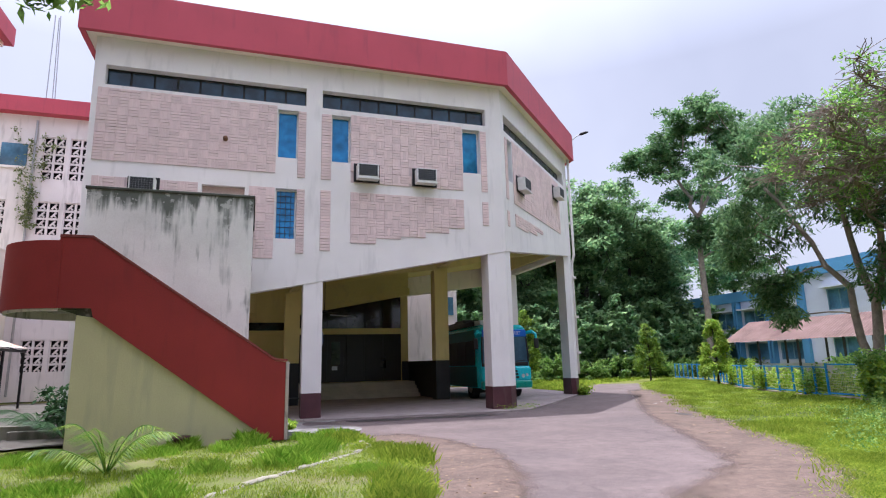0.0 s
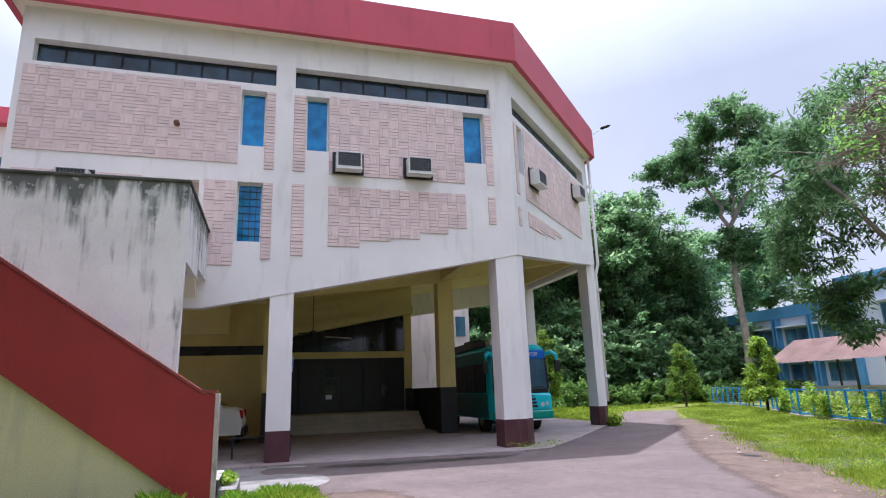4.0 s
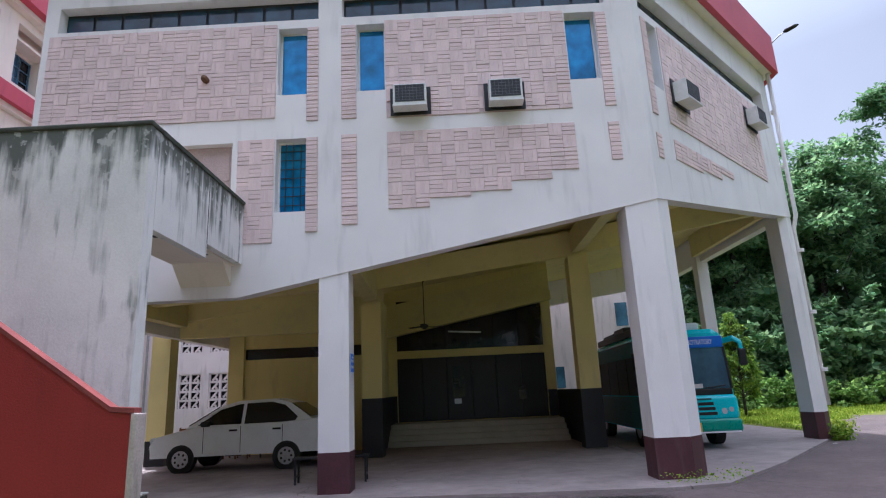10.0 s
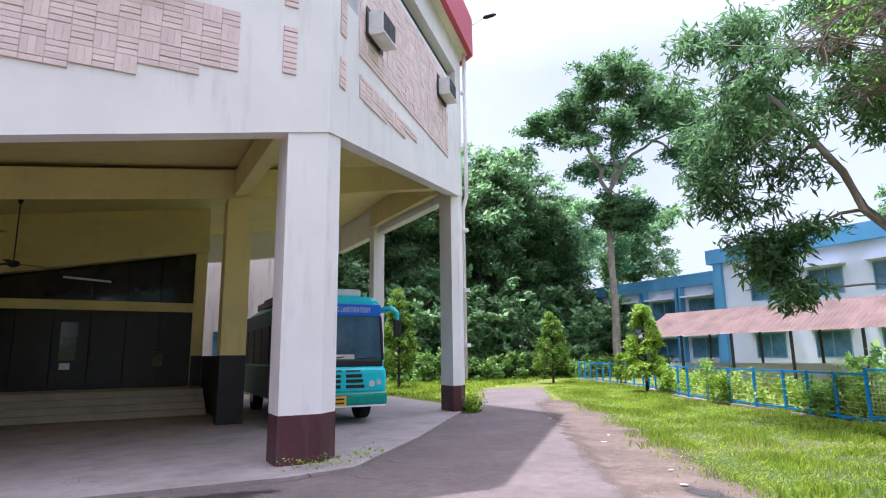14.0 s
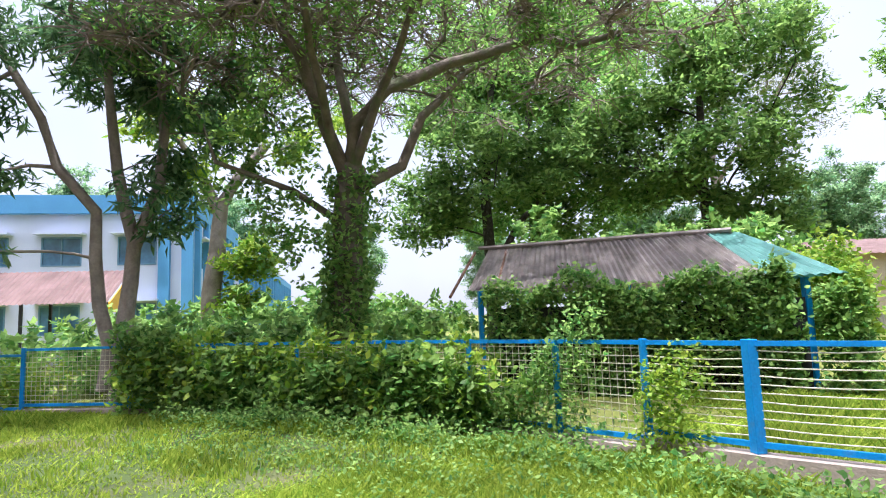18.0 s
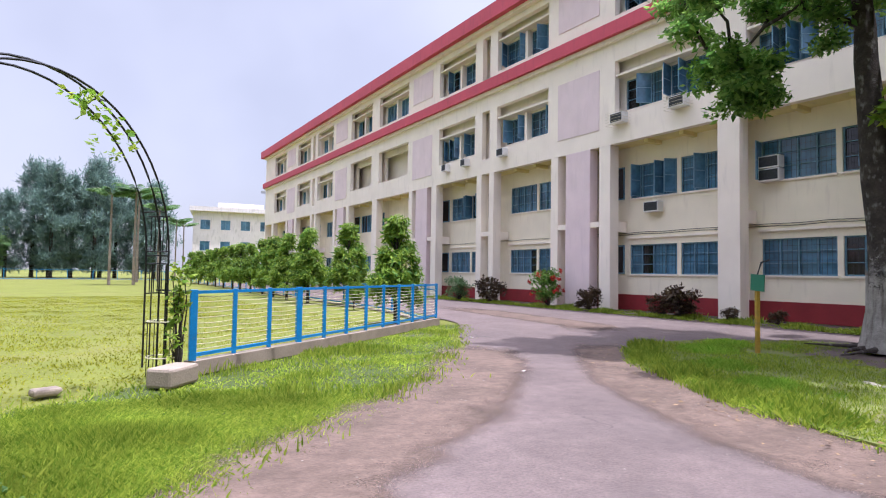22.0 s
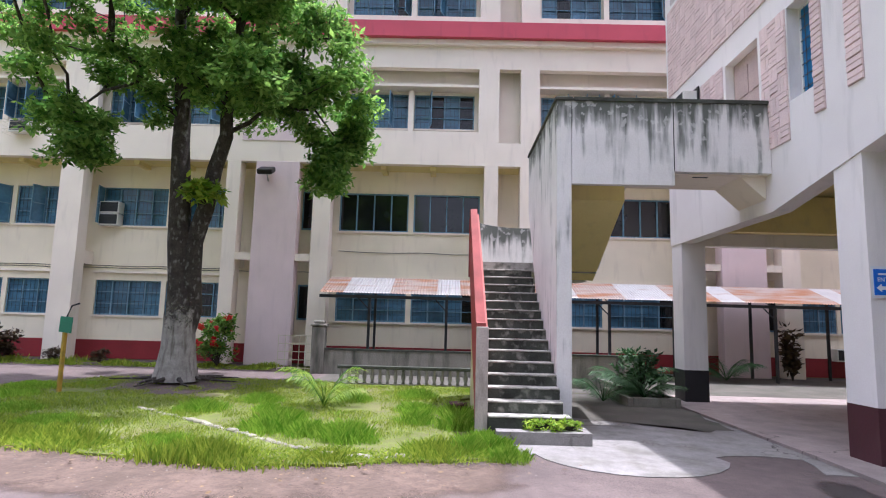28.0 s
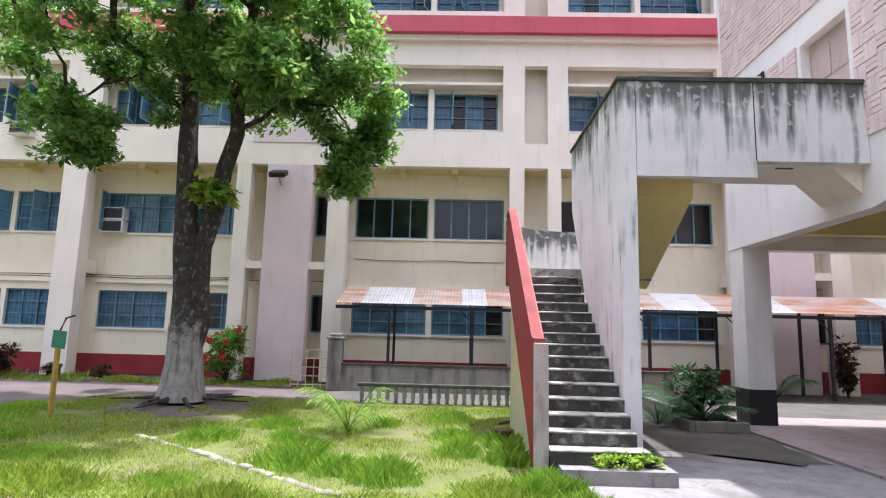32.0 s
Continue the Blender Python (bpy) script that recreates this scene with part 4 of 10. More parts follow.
def ceiling_fan(x, y, z, length):
    f = thing("ceiling_fan", pose(x, y, z + length, 0, 0, 25), "dark three-bladed ceiling fan hanging from the soffit", "fan")
    bm = bmnew()
    tube(bm, [(0, 0, 0.06 - length), (0, 0, 0)], 0.015, 8)
    part("rod", bm, M_DARKMETAL, f)
    bm = bmnew()
    tube(bm, [(0, 0, -0.12), (0, 0, -0.015)], [0.03, 0.07], 12)
    part("canopy", bm, M_BLACKPLASTIC, f, smooth=True)
    bm = bmnew()
    tube(bm, [(0, 0, q - length) for q in (-0.08, -0.03, 0.04, 0.08)], [0.05, 0.13, 0.13, 0.05], 14)
    part("motor", bm, M_BLACKPLASTIC, f, smooth=True)
    for k in range(3):
        bm = bmnew()
        box(bm, 0.12, -0.06, -0.006, 0.62, 0.06, 0.006, pose(0, 0, -length, 0, 0, 120 * k) @ pose(0, 0, 0, 10, 0, 0))
        part("blade", bm, M_BLACKPLASTIC, f)
    return f


ceiling_fan(2.88, 25.34, 3.78, rake(2.88) + 1.16 - 3.78)
bm = bmnew()
prism(bm, [(7.95, 17.4), (8.02, 17.4), (8.22, 24.5), (8.15, 24.5)], 0.0501, 0.054)
setting("floor_line", bm, M_APRON, "worn white line painted on the floor", "marking")


# ---- tile panels, windows and air conditioners on the hall ----
def tile_mesh(name, ln, ht, c=0.006):
    bm = bmnew()
    a, b, d = ln / 2, ht / 2, 0.024
    base = [bm.verts.new(p) for p in ((-a, 0, -b), (a, 0, -b), (a, 0, b), (-a, 0, b))]
    rim = [bm.verts.new(p) for p in ((-a, -d + c, -b), (a, -d + c, -b), (a, -d + c, b), (-a, -d + c, b))]
    top = [bm.verts.new(p) for p in ((-a + c, -d, -b + c), (a - c, -d, -b + c), (a - c, -d, b - c), (-a + c, -d, b - c))]
    for lo, hi in ((base, rim), (rim, top)):
        for i in range(4):
            j = (i + 1) % 4
            bm.faces.new((lo[i], lo[j], hi[j], hi[i]))
    bm.faces.new(top)
    me = bpy.data.meshes.new(name)
    bmesh.ops.recalc_face_normals(bm, faces=bm.faces)
    bm.to_mesh(me)
    bm.free()
    me.materials.append(M_BRICK)
    return me


CELL = 0.27
LONG_TILE = tile_mesh("tile", CELL - 0.004, CELL / 3 - 0.008)
UPRIGHT_TILE = tile_mesh("tile", CELL - 0.006, CELL / 3 - 0.002, 0.0025)
PITCH = 0.09
SHORT_TILE = tile_mesh("tile", 0.29, PITCH - 0.01)
FRONT_M = Matrix.Translation((0, HY, 0))
CHAM_M = Matrix(((RT, -RT, 0, HX1), (RT, RT, 0, HY), (0, 0, 1, 0), (0, 0, 0, 1)))


def panel(m, u0, u1, z1, bottom, single, wall, holes=(), narrow=False, seed=1):
    """A tile panel: bed and tiles, basket-woven in cells; bottom(u) gives the stepped lower edge."""
    rng = random.Random(seed)
    bed = bmnew()
    us = [u0]
    spots = []
    if narrow:
        k = int((z1 - bottom(u0)) / PITCH + 0.5)
        for i in range(k):
            spots.append(((u0 + u1) / 2, z1 - (i + 0.5) * PITCH, 0, SHORT_TILE, (u1 - u0) / 0.3))
        box(bed, u0, -0.008, z1 - PITCH * k, u1, -0.0005, z1, m)
    else:
        nu = max(1, round((u1 - u0) / CELL))
        w = (u1 - u0) / nu
        for i in range(nu):
            uc = u0 + (i + 0.5) * w
            b = bottom(uc)
            nz = round((z1 - b) / (CELL / 3))
            box(bed, u0 + i * w, -0.008, z1 - nz * CELL / 3, u0 + (i + 1) * w, -0.0005, z1, m)
            j = 0
            while j < nz:
                if nz - j >= 3 and j % 3 == 0 and (i + j // 3) % 2 == 0 and rng.random() < 0.86:
                    for q in range(3):
                        spots.append((uc + (q - 1) * w / 3, z1 - (j + 1.5) * CELL / 3, 1, UPRIGHT_TILE, w / CELL))
                    j += 3
                else:
                    spots.append((uc, z1 - (j + 0.5) * CELL / 3, 0, LONG_TILE, w / CELL))
                    j += 1
    spots = [s for s in spots if not any(a < s[0] < c and b < s[1] < d for a, b, c, d in holes)]
    pan = part("tile_panel", bed, M_JOINT, wall, "pink basket-weave tile panel")
    rest = bmnew()
    for u, z, vert, me, sx in spots:
        jit = rng.uniform(-0.009, 0.003)
        t = m @ Matrix.Translation((u, jit, z)) @ (pose(0, 0, 0, 0, 90, 0) if vert else Matrix.Identity(4)) @ Matrix.Diagonal((1 if vert else sx, 1, 1, 1))
        if single:
            ob = new("tile", me)
            ob.parent = pan
            ob.matrix_basis = t
        else:
            bb = bmesh.new()
            bb.from_mesh(me)
            bmesh.ops.transform(bb, matrix=t, verts=bb.verts)
            merge(rest, bb)
    if not single:
        tagged(part("tiles", rest, M_BRICK, pan), kind="stuff")
    else:
        rest.free()


def steps_at(rows):
    return lambda u: next((z for x, z in rows if u < x), rows[-1][1])


ACH = [(2.8, 7.1, 3.62, 7.75), (4.7, 7.1, 5.5, 7.75)]
TILE_JOBS = [
    (FRONT_M, 2.7, 6.45, 6.8, steps_at([(3.62, 5.17), (4.4, 5.34), (5.13, 5.46), (5.89, 5.61), (9, 5.78)]), True, wall_south, (), False, 3),
    (FRONT_M, 2.7, 6.45, 9.36, lambda u: 7.15, True, wall_south, ACH, False, 4),
    (FRONT_M, -4.45, 0.43, 9.4, lambda u: 7.2, False, wall_south, (), False, 5),
    (FRONT_M, -0.3, 0.43, 6.78, lambda u: 4.6, False, wall_south, (), False, 6),
    (FRONT_M, -4.4, -1.7, 6.78, lambda u: 5.5, False, wall_south, ((-3.5, 6.2, -2.7, 6.8),), False, 7),
    (FRONT_M, 1.07, 1.31, 9.3, lambda u: 7.16, False, wall_south, (), True, 8),
    (FRONT_M, 1.78, 2.09, 9.3, lambda u: 7.16, False, wall_south, (), True, 9),
    (FRONT_M, 7.11, 7.33, 9.28, lambda u: 7.14, False, wall_south, (), True, 10),
    (FRONT_M, 1.07, 1.31, 6.78, lambda u: 4.76, False, wall_south, (), True, 11),
    (FRONT_M, 1.78, 2.09, 6.8, lambda u: 4.9, False, wall_south, (), True, 12),
    (FRONT_M, 7.11, 7.33, 6.77, lambda u: 5.95, False, wall_south, (), True, 13),
    (CHAM_M, 1.06, 7.0, 9.36, lambda u: 7.05, False, wall_southeast, ((1.3, 7.5, 2.1, 8.2), (5.95, 8.35, 6.75, 9.05)), False, 14),
    (CHAM_M, 1.1, 4.3, 6.65, steps_at([(1.5, 6.16), (2.4, 6.2), (3.4, 6.33), (9, 6.5)]), False, wall_southeast, (), False, 15),
    (CHAM_M, 0.3, 0.52, 9.28, lambda u: 7.05, False, wall_southeast, (), True, 16),
    (CHAM_M, 0.3, 0.52, 6.6, lambda u: 6.1, False, wall_southeast, (), True, 17),
]


def blue_window(m, u0, z0, u1, z1, wall):
    """A narrow recessed window: frame, blue pane, sill."""
    bm = bmnew()
    for a, b, c, d in ((u0, z0, u0 + 0.04, z1), (u1 - 0.04, z0, u1, z1), (u0 + 0.04, z0, u1 - 0.04, z0 + 0.04), (u0 + 0.04, z1 - 0.04, u1 - 0.04, z1)):
        box(bm, a + 0.001, 0.2, b + 0.001, c - 0.001, 0.25, d - 0.001, m)
    w = part("window", bm, M_ACWHITE, wall, "narrow recessed window with a blue pane")
    bm = bmnew()
    box(bm, u0 + 0.04, 0.215, z0 + 0.04, u1 - 0.04, 0.23, z1 - 0.04, m)
    part("pane", bm, M_BLUEGLASS, w)


for a, b, c, d in FRONT_HOLES[2:6]:
    blue_window(FRONT_M, a, b, c, d, wall_south)
# added bars that imitate a gridded reflection in the lower blue pane
a, b, c, d = FRONT_HOLES[5]
bm = bmnew()
for i in range(1, 4):
    box(bm, a + (c - a) * i / 4 - 0.008, 0.196, b + 0.04, a + (c - a) * i / 4 + 0.008, 0.199, d - 0.04, FRONT_M)
for i in range(1, 8):
    box(bm, a + 0.04, 0.192, b + (d - b) * i / 8 - 0.008, c - 0.04, 0.1955, b + (d - b) * i / 8 + 0.008, FRONT_M)
part("window_grille", bm, M_DARKMETAL, wall_south, "dark grid bars before a blue pane, added for a reflected grid")
blue_window(CHAM_M, *CHAM_HOLES[1], wall_southeast)


def clerestory(m, u0, z0, u1, z1, wall, k):
    bm = bmnew()
    box(bm, u0, 0.26, z0, u1, 0.29, z1, m)
    w = part("clerestory", bm, M_BLACKPLASTIC, wall, "dark clerestory strip with dusty blue panes")
    st = (u1 - u0) / k
    for i in range(k):
        bm = bmnew()
        box(bm, u0 + i * st + 0.03, 0.235, z0 + 0.06, u0 + (i + 1) * st - 0.03, 0.252, z1 - 0.08, m)
        part("pane", bm, M_CLERE, w)


clerestory(FRONT_M, *FRONT_HOLES[0], wall_south, 9)
clerestory(FRONT_M, *FRONT_HOLES[1], wall_south, 9)
clerestory(CHAM_M, *CHAM_HOLES[0], wall_southeast, 12)
dl = part_box("door_leaf", -1.59, HY + 0.16, 4.43, -0.43, HY + 0.2, 6.73, M_SHUTTER, wall_south, "pale pink panelled door at the stair head")
for zz in (4.6, 5.3, 6.0):
    for xx in (-1.52, -0.98):
        part_box("door_panel", xx, HY + 0.145, zz, xx + 0.46, HY + 0.159, zz + 0.55, M_SHUTTER, dl)


def air_conditioner(m, label):
    """A window unit: casing, condenser grille of bars, black sleeve, drip tray lip. Local x across, y into the wall."""
    ac = thing("air_conditioner", m, label, "air conditioner", "window units on the hall")
    bm = bmnew()
    soft_box(bm, -0.33, -0.34, 0.0, 0.33, 0.05, 0.46, 0.015)
    part("casing", bm, M_ACWHITE, ac)
    part_box("condenser", -0.29, -0.352, 0.07, 0.29, -0.341, 0.43, M_ACGRILL, ac, "black condenser grille")
    bm = bmnew()
    for i in range(9):
        box(bm, -0.28 + i * 0.07 - 0.003, -0.36, 0.1, -0.28 + i * 0.07 + 0.003, -0.353, 0.42)
    for i in range(6):
        box(bm, -0.28, -0.358, 0.1 + i * 0.064 - 0.003, 0.28, -0.3535, 0.1 + i * 0.064 + 0.003)
    part("grille", bm, M_ACBAR, ac)
    part_box("tray_lip", -0.34, -0.38, -0.03, 0.34, -0.1, -0.001, M_ACWHITE, ac)
    part_box("sleeve", -0.41, -0.05, -0.07, 0.41, -0.031, 0.53, M_BLACKPLASTIC, ac, "black wooden sleeve round the unit")
    return ac


air_conditioner(pose(3.2, HY - 0.01, 7.2), "aged white window air conditioner in a black sleeve")
air_conditioner(pose(5.1, HY - 0.01, 7.2), "aged white window air conditioner with a dark grille")
air_conditioner(pose(-3.1, HY - 0.01, 6.28), "aged window air conditioner above the stair wall")
air_conditioner(CHAM_M @ pose(1.68, -0.01, 7.6), "aged white window air conditioner on the angled wall")
air_conditioner(CHAM_M @ pose(6.35, -0.01, 8.48), "aged white window air conditioner near the rainwater pipe")

# rainwater pipe, street lamp on the roof corner, small wall cap
pipe = thing("rainwater_pipe", pose(0, 0, 0), "grey cast rainwater pipe down the hall corner", "pipe")
bm = bmnew()
tube(bm, [(14.05, 23.45, 10.95), (14.05, 23.45, 6.3), (14.0, 23.6, 5.9), (14.0, 23.6, 0.9)], 0.06, 10)
part("shaft", bm, M_WHITE, pipe, smooth=True)
for z in (9.6, 7.8, 5.2, 3.4, 1.8):
    bm = bmnew()
    tube(bm, [(14.03, 23.5, z), (14.03, 23.5, z + 0.1)], 0.085, 10)
    part("collar", bm, M_WHITE, pipe)
lamp = thing("roof_lamp", pose(14.3, 23.3, 11.95, 0, 0, -40) @ Matrix.Diagonal((0.78, 0.78, 0.78, 1)), "dark street lamp head on a short arm at the roof corner", "lamp")
bm = bmnew()
tube(bm, [(-0.15, 0, -0.1), (0.25, 0, 0.15), (0.5, 0, 0.25)], 0.025, 8)
part("arm", bm, M_STEEL, lamp)
bm = bmnew()
tube(bm, [(0.45, 0, 0.24), (0.55, 0, 0.28), (0.85, 0, 0.33), (1.0, 0, 0.34)], [0.04, 0.09, 0.085, 0.03], 10)
part("head", bm, M_DARKMETAL, lamp, smooth=True)
cap = thing("wall_cap", pose(-1.02, HY - 0.03, 8.16), "small rusty pipe cap on the tiled wall", "fitting")
bm = bmnew()
tube(bm, [(0, 0.03, 0), (0, -0.1, 0), (0, -0.12, -0.05)], [0.07, 0.07, 0.05], 10)
part("cap", bm, M_WOOD, cap, smooth=True)

# direction plate on the first pillar
sg = thing("direction_plate", pose(1.93, 17.7, 2.29, 0, 0, 90) @ Matrix.Scale(0.74, 4), "small blue and white enamel direction plate with an arrow", "sign")
part_box("plate", -0.2, -0.006, -0.22, 0.2, 0.006, 0.22, M_SIGNBLUE, sg)
part_box("border", -0.24, 0.0062, -0.27, 0.24, 0.0085, 0.27, M_SIGNWHITE, sg, "white enamel margin")


def lettering(body, size, m, parent, material, name="lettering"):
    cu = bpy.data.curves.new(name, "FONT")
    cu.body, cu.size, cu.align_x, cu.align_y, cu.extrude = body, size, "CENTER", "CENTER", 0.002
    ob = new(name, cu)
    me = bpy.data.meshes.new_from_object(ob.evaluated_get(bpy.context.evaluated_depsgraph_get()))
    bpy.data.objects.remove(ob)
    ob = new(name, me)
    me.materials.append(material)
    ob.parent, ob.matrix_basis = parent, m
    return ob


bm = bmnew()
box(bm, -0.13, -0.0095, 0.12, 0.13, -0.0065, 0.15)
part("bar", bm, M_SIGNWHITE, sg)
lettering("ENTER", 0.1, pose(0, -0.0085, 0.04, 90), sg, M_SIGNWHITE)
bm = bmnew()
extrude_profile(bm, [(-0.17, -0.1), (-0.08, -0.03), (-0.08, -0.07), (0.15, -0.07), (0.15, -0.13), (-0.08, -0.13), (-0.08, -0.17)], pose(0, -0.0095, 0), 0.003)
part("arrow", bm, M_SIGNWHITE, sg)


# ---- the outside stair ----
stair = thing("outside_stair", pose(0, 0, 0), "weathered concrete outside stair with a dark red parapet and mossy steps", "stairs", kind="structure")
RISE, RUN, SX = 0.175, 0.265, 0.98
for k in range(17):
    x1 = SX - RUN * k
    y1 = 14.03 if k < 2 else 13.95
    bm = bmnew()
    if k:
        box(bm, x1 - RUN - 0.02, 12.83, RISE * k - 0.14, x1, y1, RISE * (k + 1) - 0.03)
    else:
        box(bm, 0.35, 12.93, 0.0, 0.98, 14.25, RISE)
    part("riser", bm, M_STEP if k else M_APRON, stair)
    if k:
        bm = bmnew()
        soft_box(bm, x1 - RUN - 0.02, 12.83, RISE * (k + 1) - 0.029, x1 + 0.02, y1, RISE * (k + 1), 0.01, None, 1)
        part("tread", bm, M_TREAD, stair, "worn pale tread nosing")
LZ = RISE * 17
XL = SX - RUN * 17
# semicircular landing and its wall
bm = bmnew()
prism(bm, [(XL + 0.3, 12.76), (XL + 0.3, 15.2)] + arc(XL, 13.98, 1.22, 90, 270, 14), LZ - 0.2, LZ - 0.002)
part("landing", bm, M_TREAD, stair)


def curved_wall(r0, r1, a0, a1, z0, z1, k=18):
    bm = bmnew()
    o, i = arc(XL, 13.98, r1, a0, a1, k), arc(XL, 13.98, r0, a0, a1, k)
    # separate faces for inside, outside and rim, so that only the curve shades smoothly
    for line, turn in ((o, 1), (i, -1)):
        low = [bm.verts.new((x, y, z0)) for x, y in line]
        top = [bm.verts.new((x, y, z1)) for x, y in line]
        for q in range(k):
            bm.faces.new([low[q], low[q + 1], top[q + 1], top[q]][::turn])
    for z, turn in ((z0, -1), (z1, 1)):
        a = [bm.verts.new((x, y, z)) for x, y in o]
        b = [bm.verts.new((x, y, z)) for x, y in i]
        for q in range(k):
            bm.faces.new([a[q], a[q + 1], b[q + 1], b[q]][::turn])
    for q in (0, k):
        bm.faces.new([bm.verts.new((*o[q], z0)), bm.verts.new((*o[q], z1)), bm.verts.new((*i[q], z1)), bm.verts.new((*i[q], z0))])
    return bm


part("landing_wall", curved_wall(1.225, 1.28, 92, 268, LZ - 0.35, LZ + 1.0), M_MOSSLOW, stair, "stained pale curved wall round the landing", True)
part("landing_skin", curved_wall(1.282, 1.34, 92, 268, LZ - 0.3, LZ + 1.0), M_REDDK, stair, "dark red outer face of the landing wall", True)
# red parapet beside the lower flight
bm = bmnew()
PROF = [(0.63, 0.06), (0.63, 1.60), (0.42, 1.62), (-3.07, 4.04), (XL - 0.1, 4.04), (XL - 0.1, 2.68), (-3.0, 2.68), (-2.95, 2.5), (0.36, 0.06)]
extrude_profile(bm, PROF, pose(0, 12.66, 0), 0.1)
par = part("parapet", bm, M_REDDK, stair, "dark red painted stair parapet")
bm = bmnew()
for (xa, za), (xb, zb) in (((0.66, 1.605), (0.42, 1.625)), ((0.42, 1.625), (-3.07, 4.045)), ((-3.07, 4.045), (XL - 0.1, 4.045))):
    extrude_profile(bm, [(xa, za), (xb, zb), (xb, zb + 0.05), (xa, za + 0.05)], pose(0, 12.645, 0), 0.14)
part("coping", bm, M_REDCOPE, par, "weathered dark red coping")
bm = bmnew()
extrude_profile(bm, [(0.6, 0.06), (0.6, 1.56), (0.4, 1.58), (-3.07, 3.98), (-3.07, 3.0), (0.3, 0.3), (0.36, 0.06)], pose(0, 12.765, 0), 0.06)
part("inner_face", bm, M_REDPALE, stair, "faded red inner face of the parapet")
part_box("newel", 0.632, 12.64, 0.06, 0.70, 12.82, 1.6, M_NEWEL, stair, "stained pinkish newel at the stair foot", 0.01)
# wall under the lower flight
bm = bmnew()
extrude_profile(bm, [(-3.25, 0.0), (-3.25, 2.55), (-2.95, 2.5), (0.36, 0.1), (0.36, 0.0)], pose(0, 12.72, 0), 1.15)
part("flight_wall", bm, M_FLIGHT, stair, "yellow wall under the flight, its shade put into the colour")
# spine wall with stained top
bm = bmnew()
extrude_profile(bm, [(-0.13, 0.03), (-0.13, 5.4), (-3.58, 5.4), (-3.58, 4.2), (-1.0, 0.03)], pose(0, 13.96, 0), 0.24)
sp = part("spine_wall", bm, M_MOSSY, stair, "tall grey wall with black rain streaks")
bm = bmnew()
soft_box(bm, -3.62, 13.93, 5.4, -0.1, 14.23, 5.47, 0.02)
part("coping", bm, M_MOSSTOP, sp)
# upper flight
for k in range(8):
    x0 = XL + 0.3 + RUN * k
    bm = bmnew()
    box(bm, x0, 14.2, LZ + RISE * k - 0.22, x0 + RUN + 0.03, 15.3, LZ + RISE * (k + 1))
    part("upper_step", bm, M_TREAD, stair)
bm = bmnew()
extrude_profile(bm, [(XL + 0.3, LZ - 0.35), (XL + 0.3, LZ - 0.05), (-1.25, LZ + 1.2), (-0.9, LZ + 1.2), (-0.9, LZ + 0.9)], pose(0, 14.22, 0), 1.08)
part("upper_slab", bm, M_YELLOW, stair)
bm = bmnew()
extrude_profile(bm, [(XL + 0.3, LZ - 0.1), (XL + 0.3, LZ + 1.0), (-1.3, 5.4), (-1.2, 5.4), (-1.2, 4.2)], pose(0, 15.3, 0), 0.12)
part("upper_parapet", bm, M_MOSSY, stair)
# upper landing and its parapet
part_box("upper_landing", -1.3, 14.2, 4.2, -0.27, 17.49, 4.4, M_CREAM, stair)
bm = bmnew()
holed(bm, [14.21, 15.9, 17.49], [3.98, 4.22, 5.4], lambda u, z: u > 15.9 and z < 4.2, lambda u, z, d: (-0.13 - d, u, z), 0.13)
lp = part("landing_parapet", bm, M_MOSSY, stair, "stained landing parapet with a vertical crack")
part_box("coping", -0.29, 14.24, 5.4, -0.1, 17.49, 5.46, M_MOSSTOP, lp)
part_box("crack", -0.1305, 15.89, 4.22, -0.126, 15.905, 5.39, M_BLACKPLASTIC, lp)
bm = bmnew()
extrude_profile(bm, [(0.0, 3.82), (0.0, 4.199), (0.42, 4.199)], pose(-1.28, 17.492, 0, 0, 0, -90), 0.95)
part("haunch", bm, M_CREAM, stair, "sloping haunch under the landing")
for x, y, ln in ((-0.42, 16.3, 0.25), (-0.7, 15.2, 0.12)):
    part_box("spalled_patch", x, y, 4.192, x + 0.05, y + ln, 4.1995, M_BLACKPLASTIC, stair)
pot = thing("plant_pot", pose(-1.25, 12.42, 0.0), "dark terracotta flower pot by the stair wall", "pot")
bm = bmnew()
tube(bm, [(0, 0, 0.0), (0, 0, 0.2), (0, 0, 0.21), (0, 0, 0.26)], [0.1, 0.15, 0.17, 0.17], 14)
part("body", bm, M_TERRA, pot, smooth=True)
pot2 = copy_thing(pot, scaled(-0.45, 12.45, 0, 0, 0.6))


# ---- the long four-storey building ----
LX, LB = -11.4, -12.6
Y0, Y1 = -65.0, 28.6
block = thing("long_building", pose(0, 0, 0), "long four-storey cream college building with pink piers and red bands", "building")
GROUPS = [-56.1, -41.1, -26.1, -11.1, 4.0, 20.8]
PAIRS = {13.4: (13.4, 13.9, 14.7, 15.15), -16.9: (-17.6, -17.1, -16.35, -15.9), -46.9: (-47.6, -47.1, -46.35, -45.9)}
SINGLES = [(-2.1, -1.25), (-32.4, -31.5), (-62.0, -61.2)]
cols, bays, cuts = [], [], []
for b in GROUPS:
    cols += [(b, b + 0.5), (b + 3.2, b + 3.85)]
for q in PAIRS.values():
    cols += [(q[0], q[1]), (q[2], q[3])]
cols += SINGLES
marks = sorted([(a, b) for a, b in cols if True] + [(Y0 - 0.01, Y0), (Y1, Y1 + 0.01)])
for (a0, a1), (b0, b1) in zip(marks, marks[1:]):
    if b0 - a1 > 3.3:
        bays.append((a1, b0))


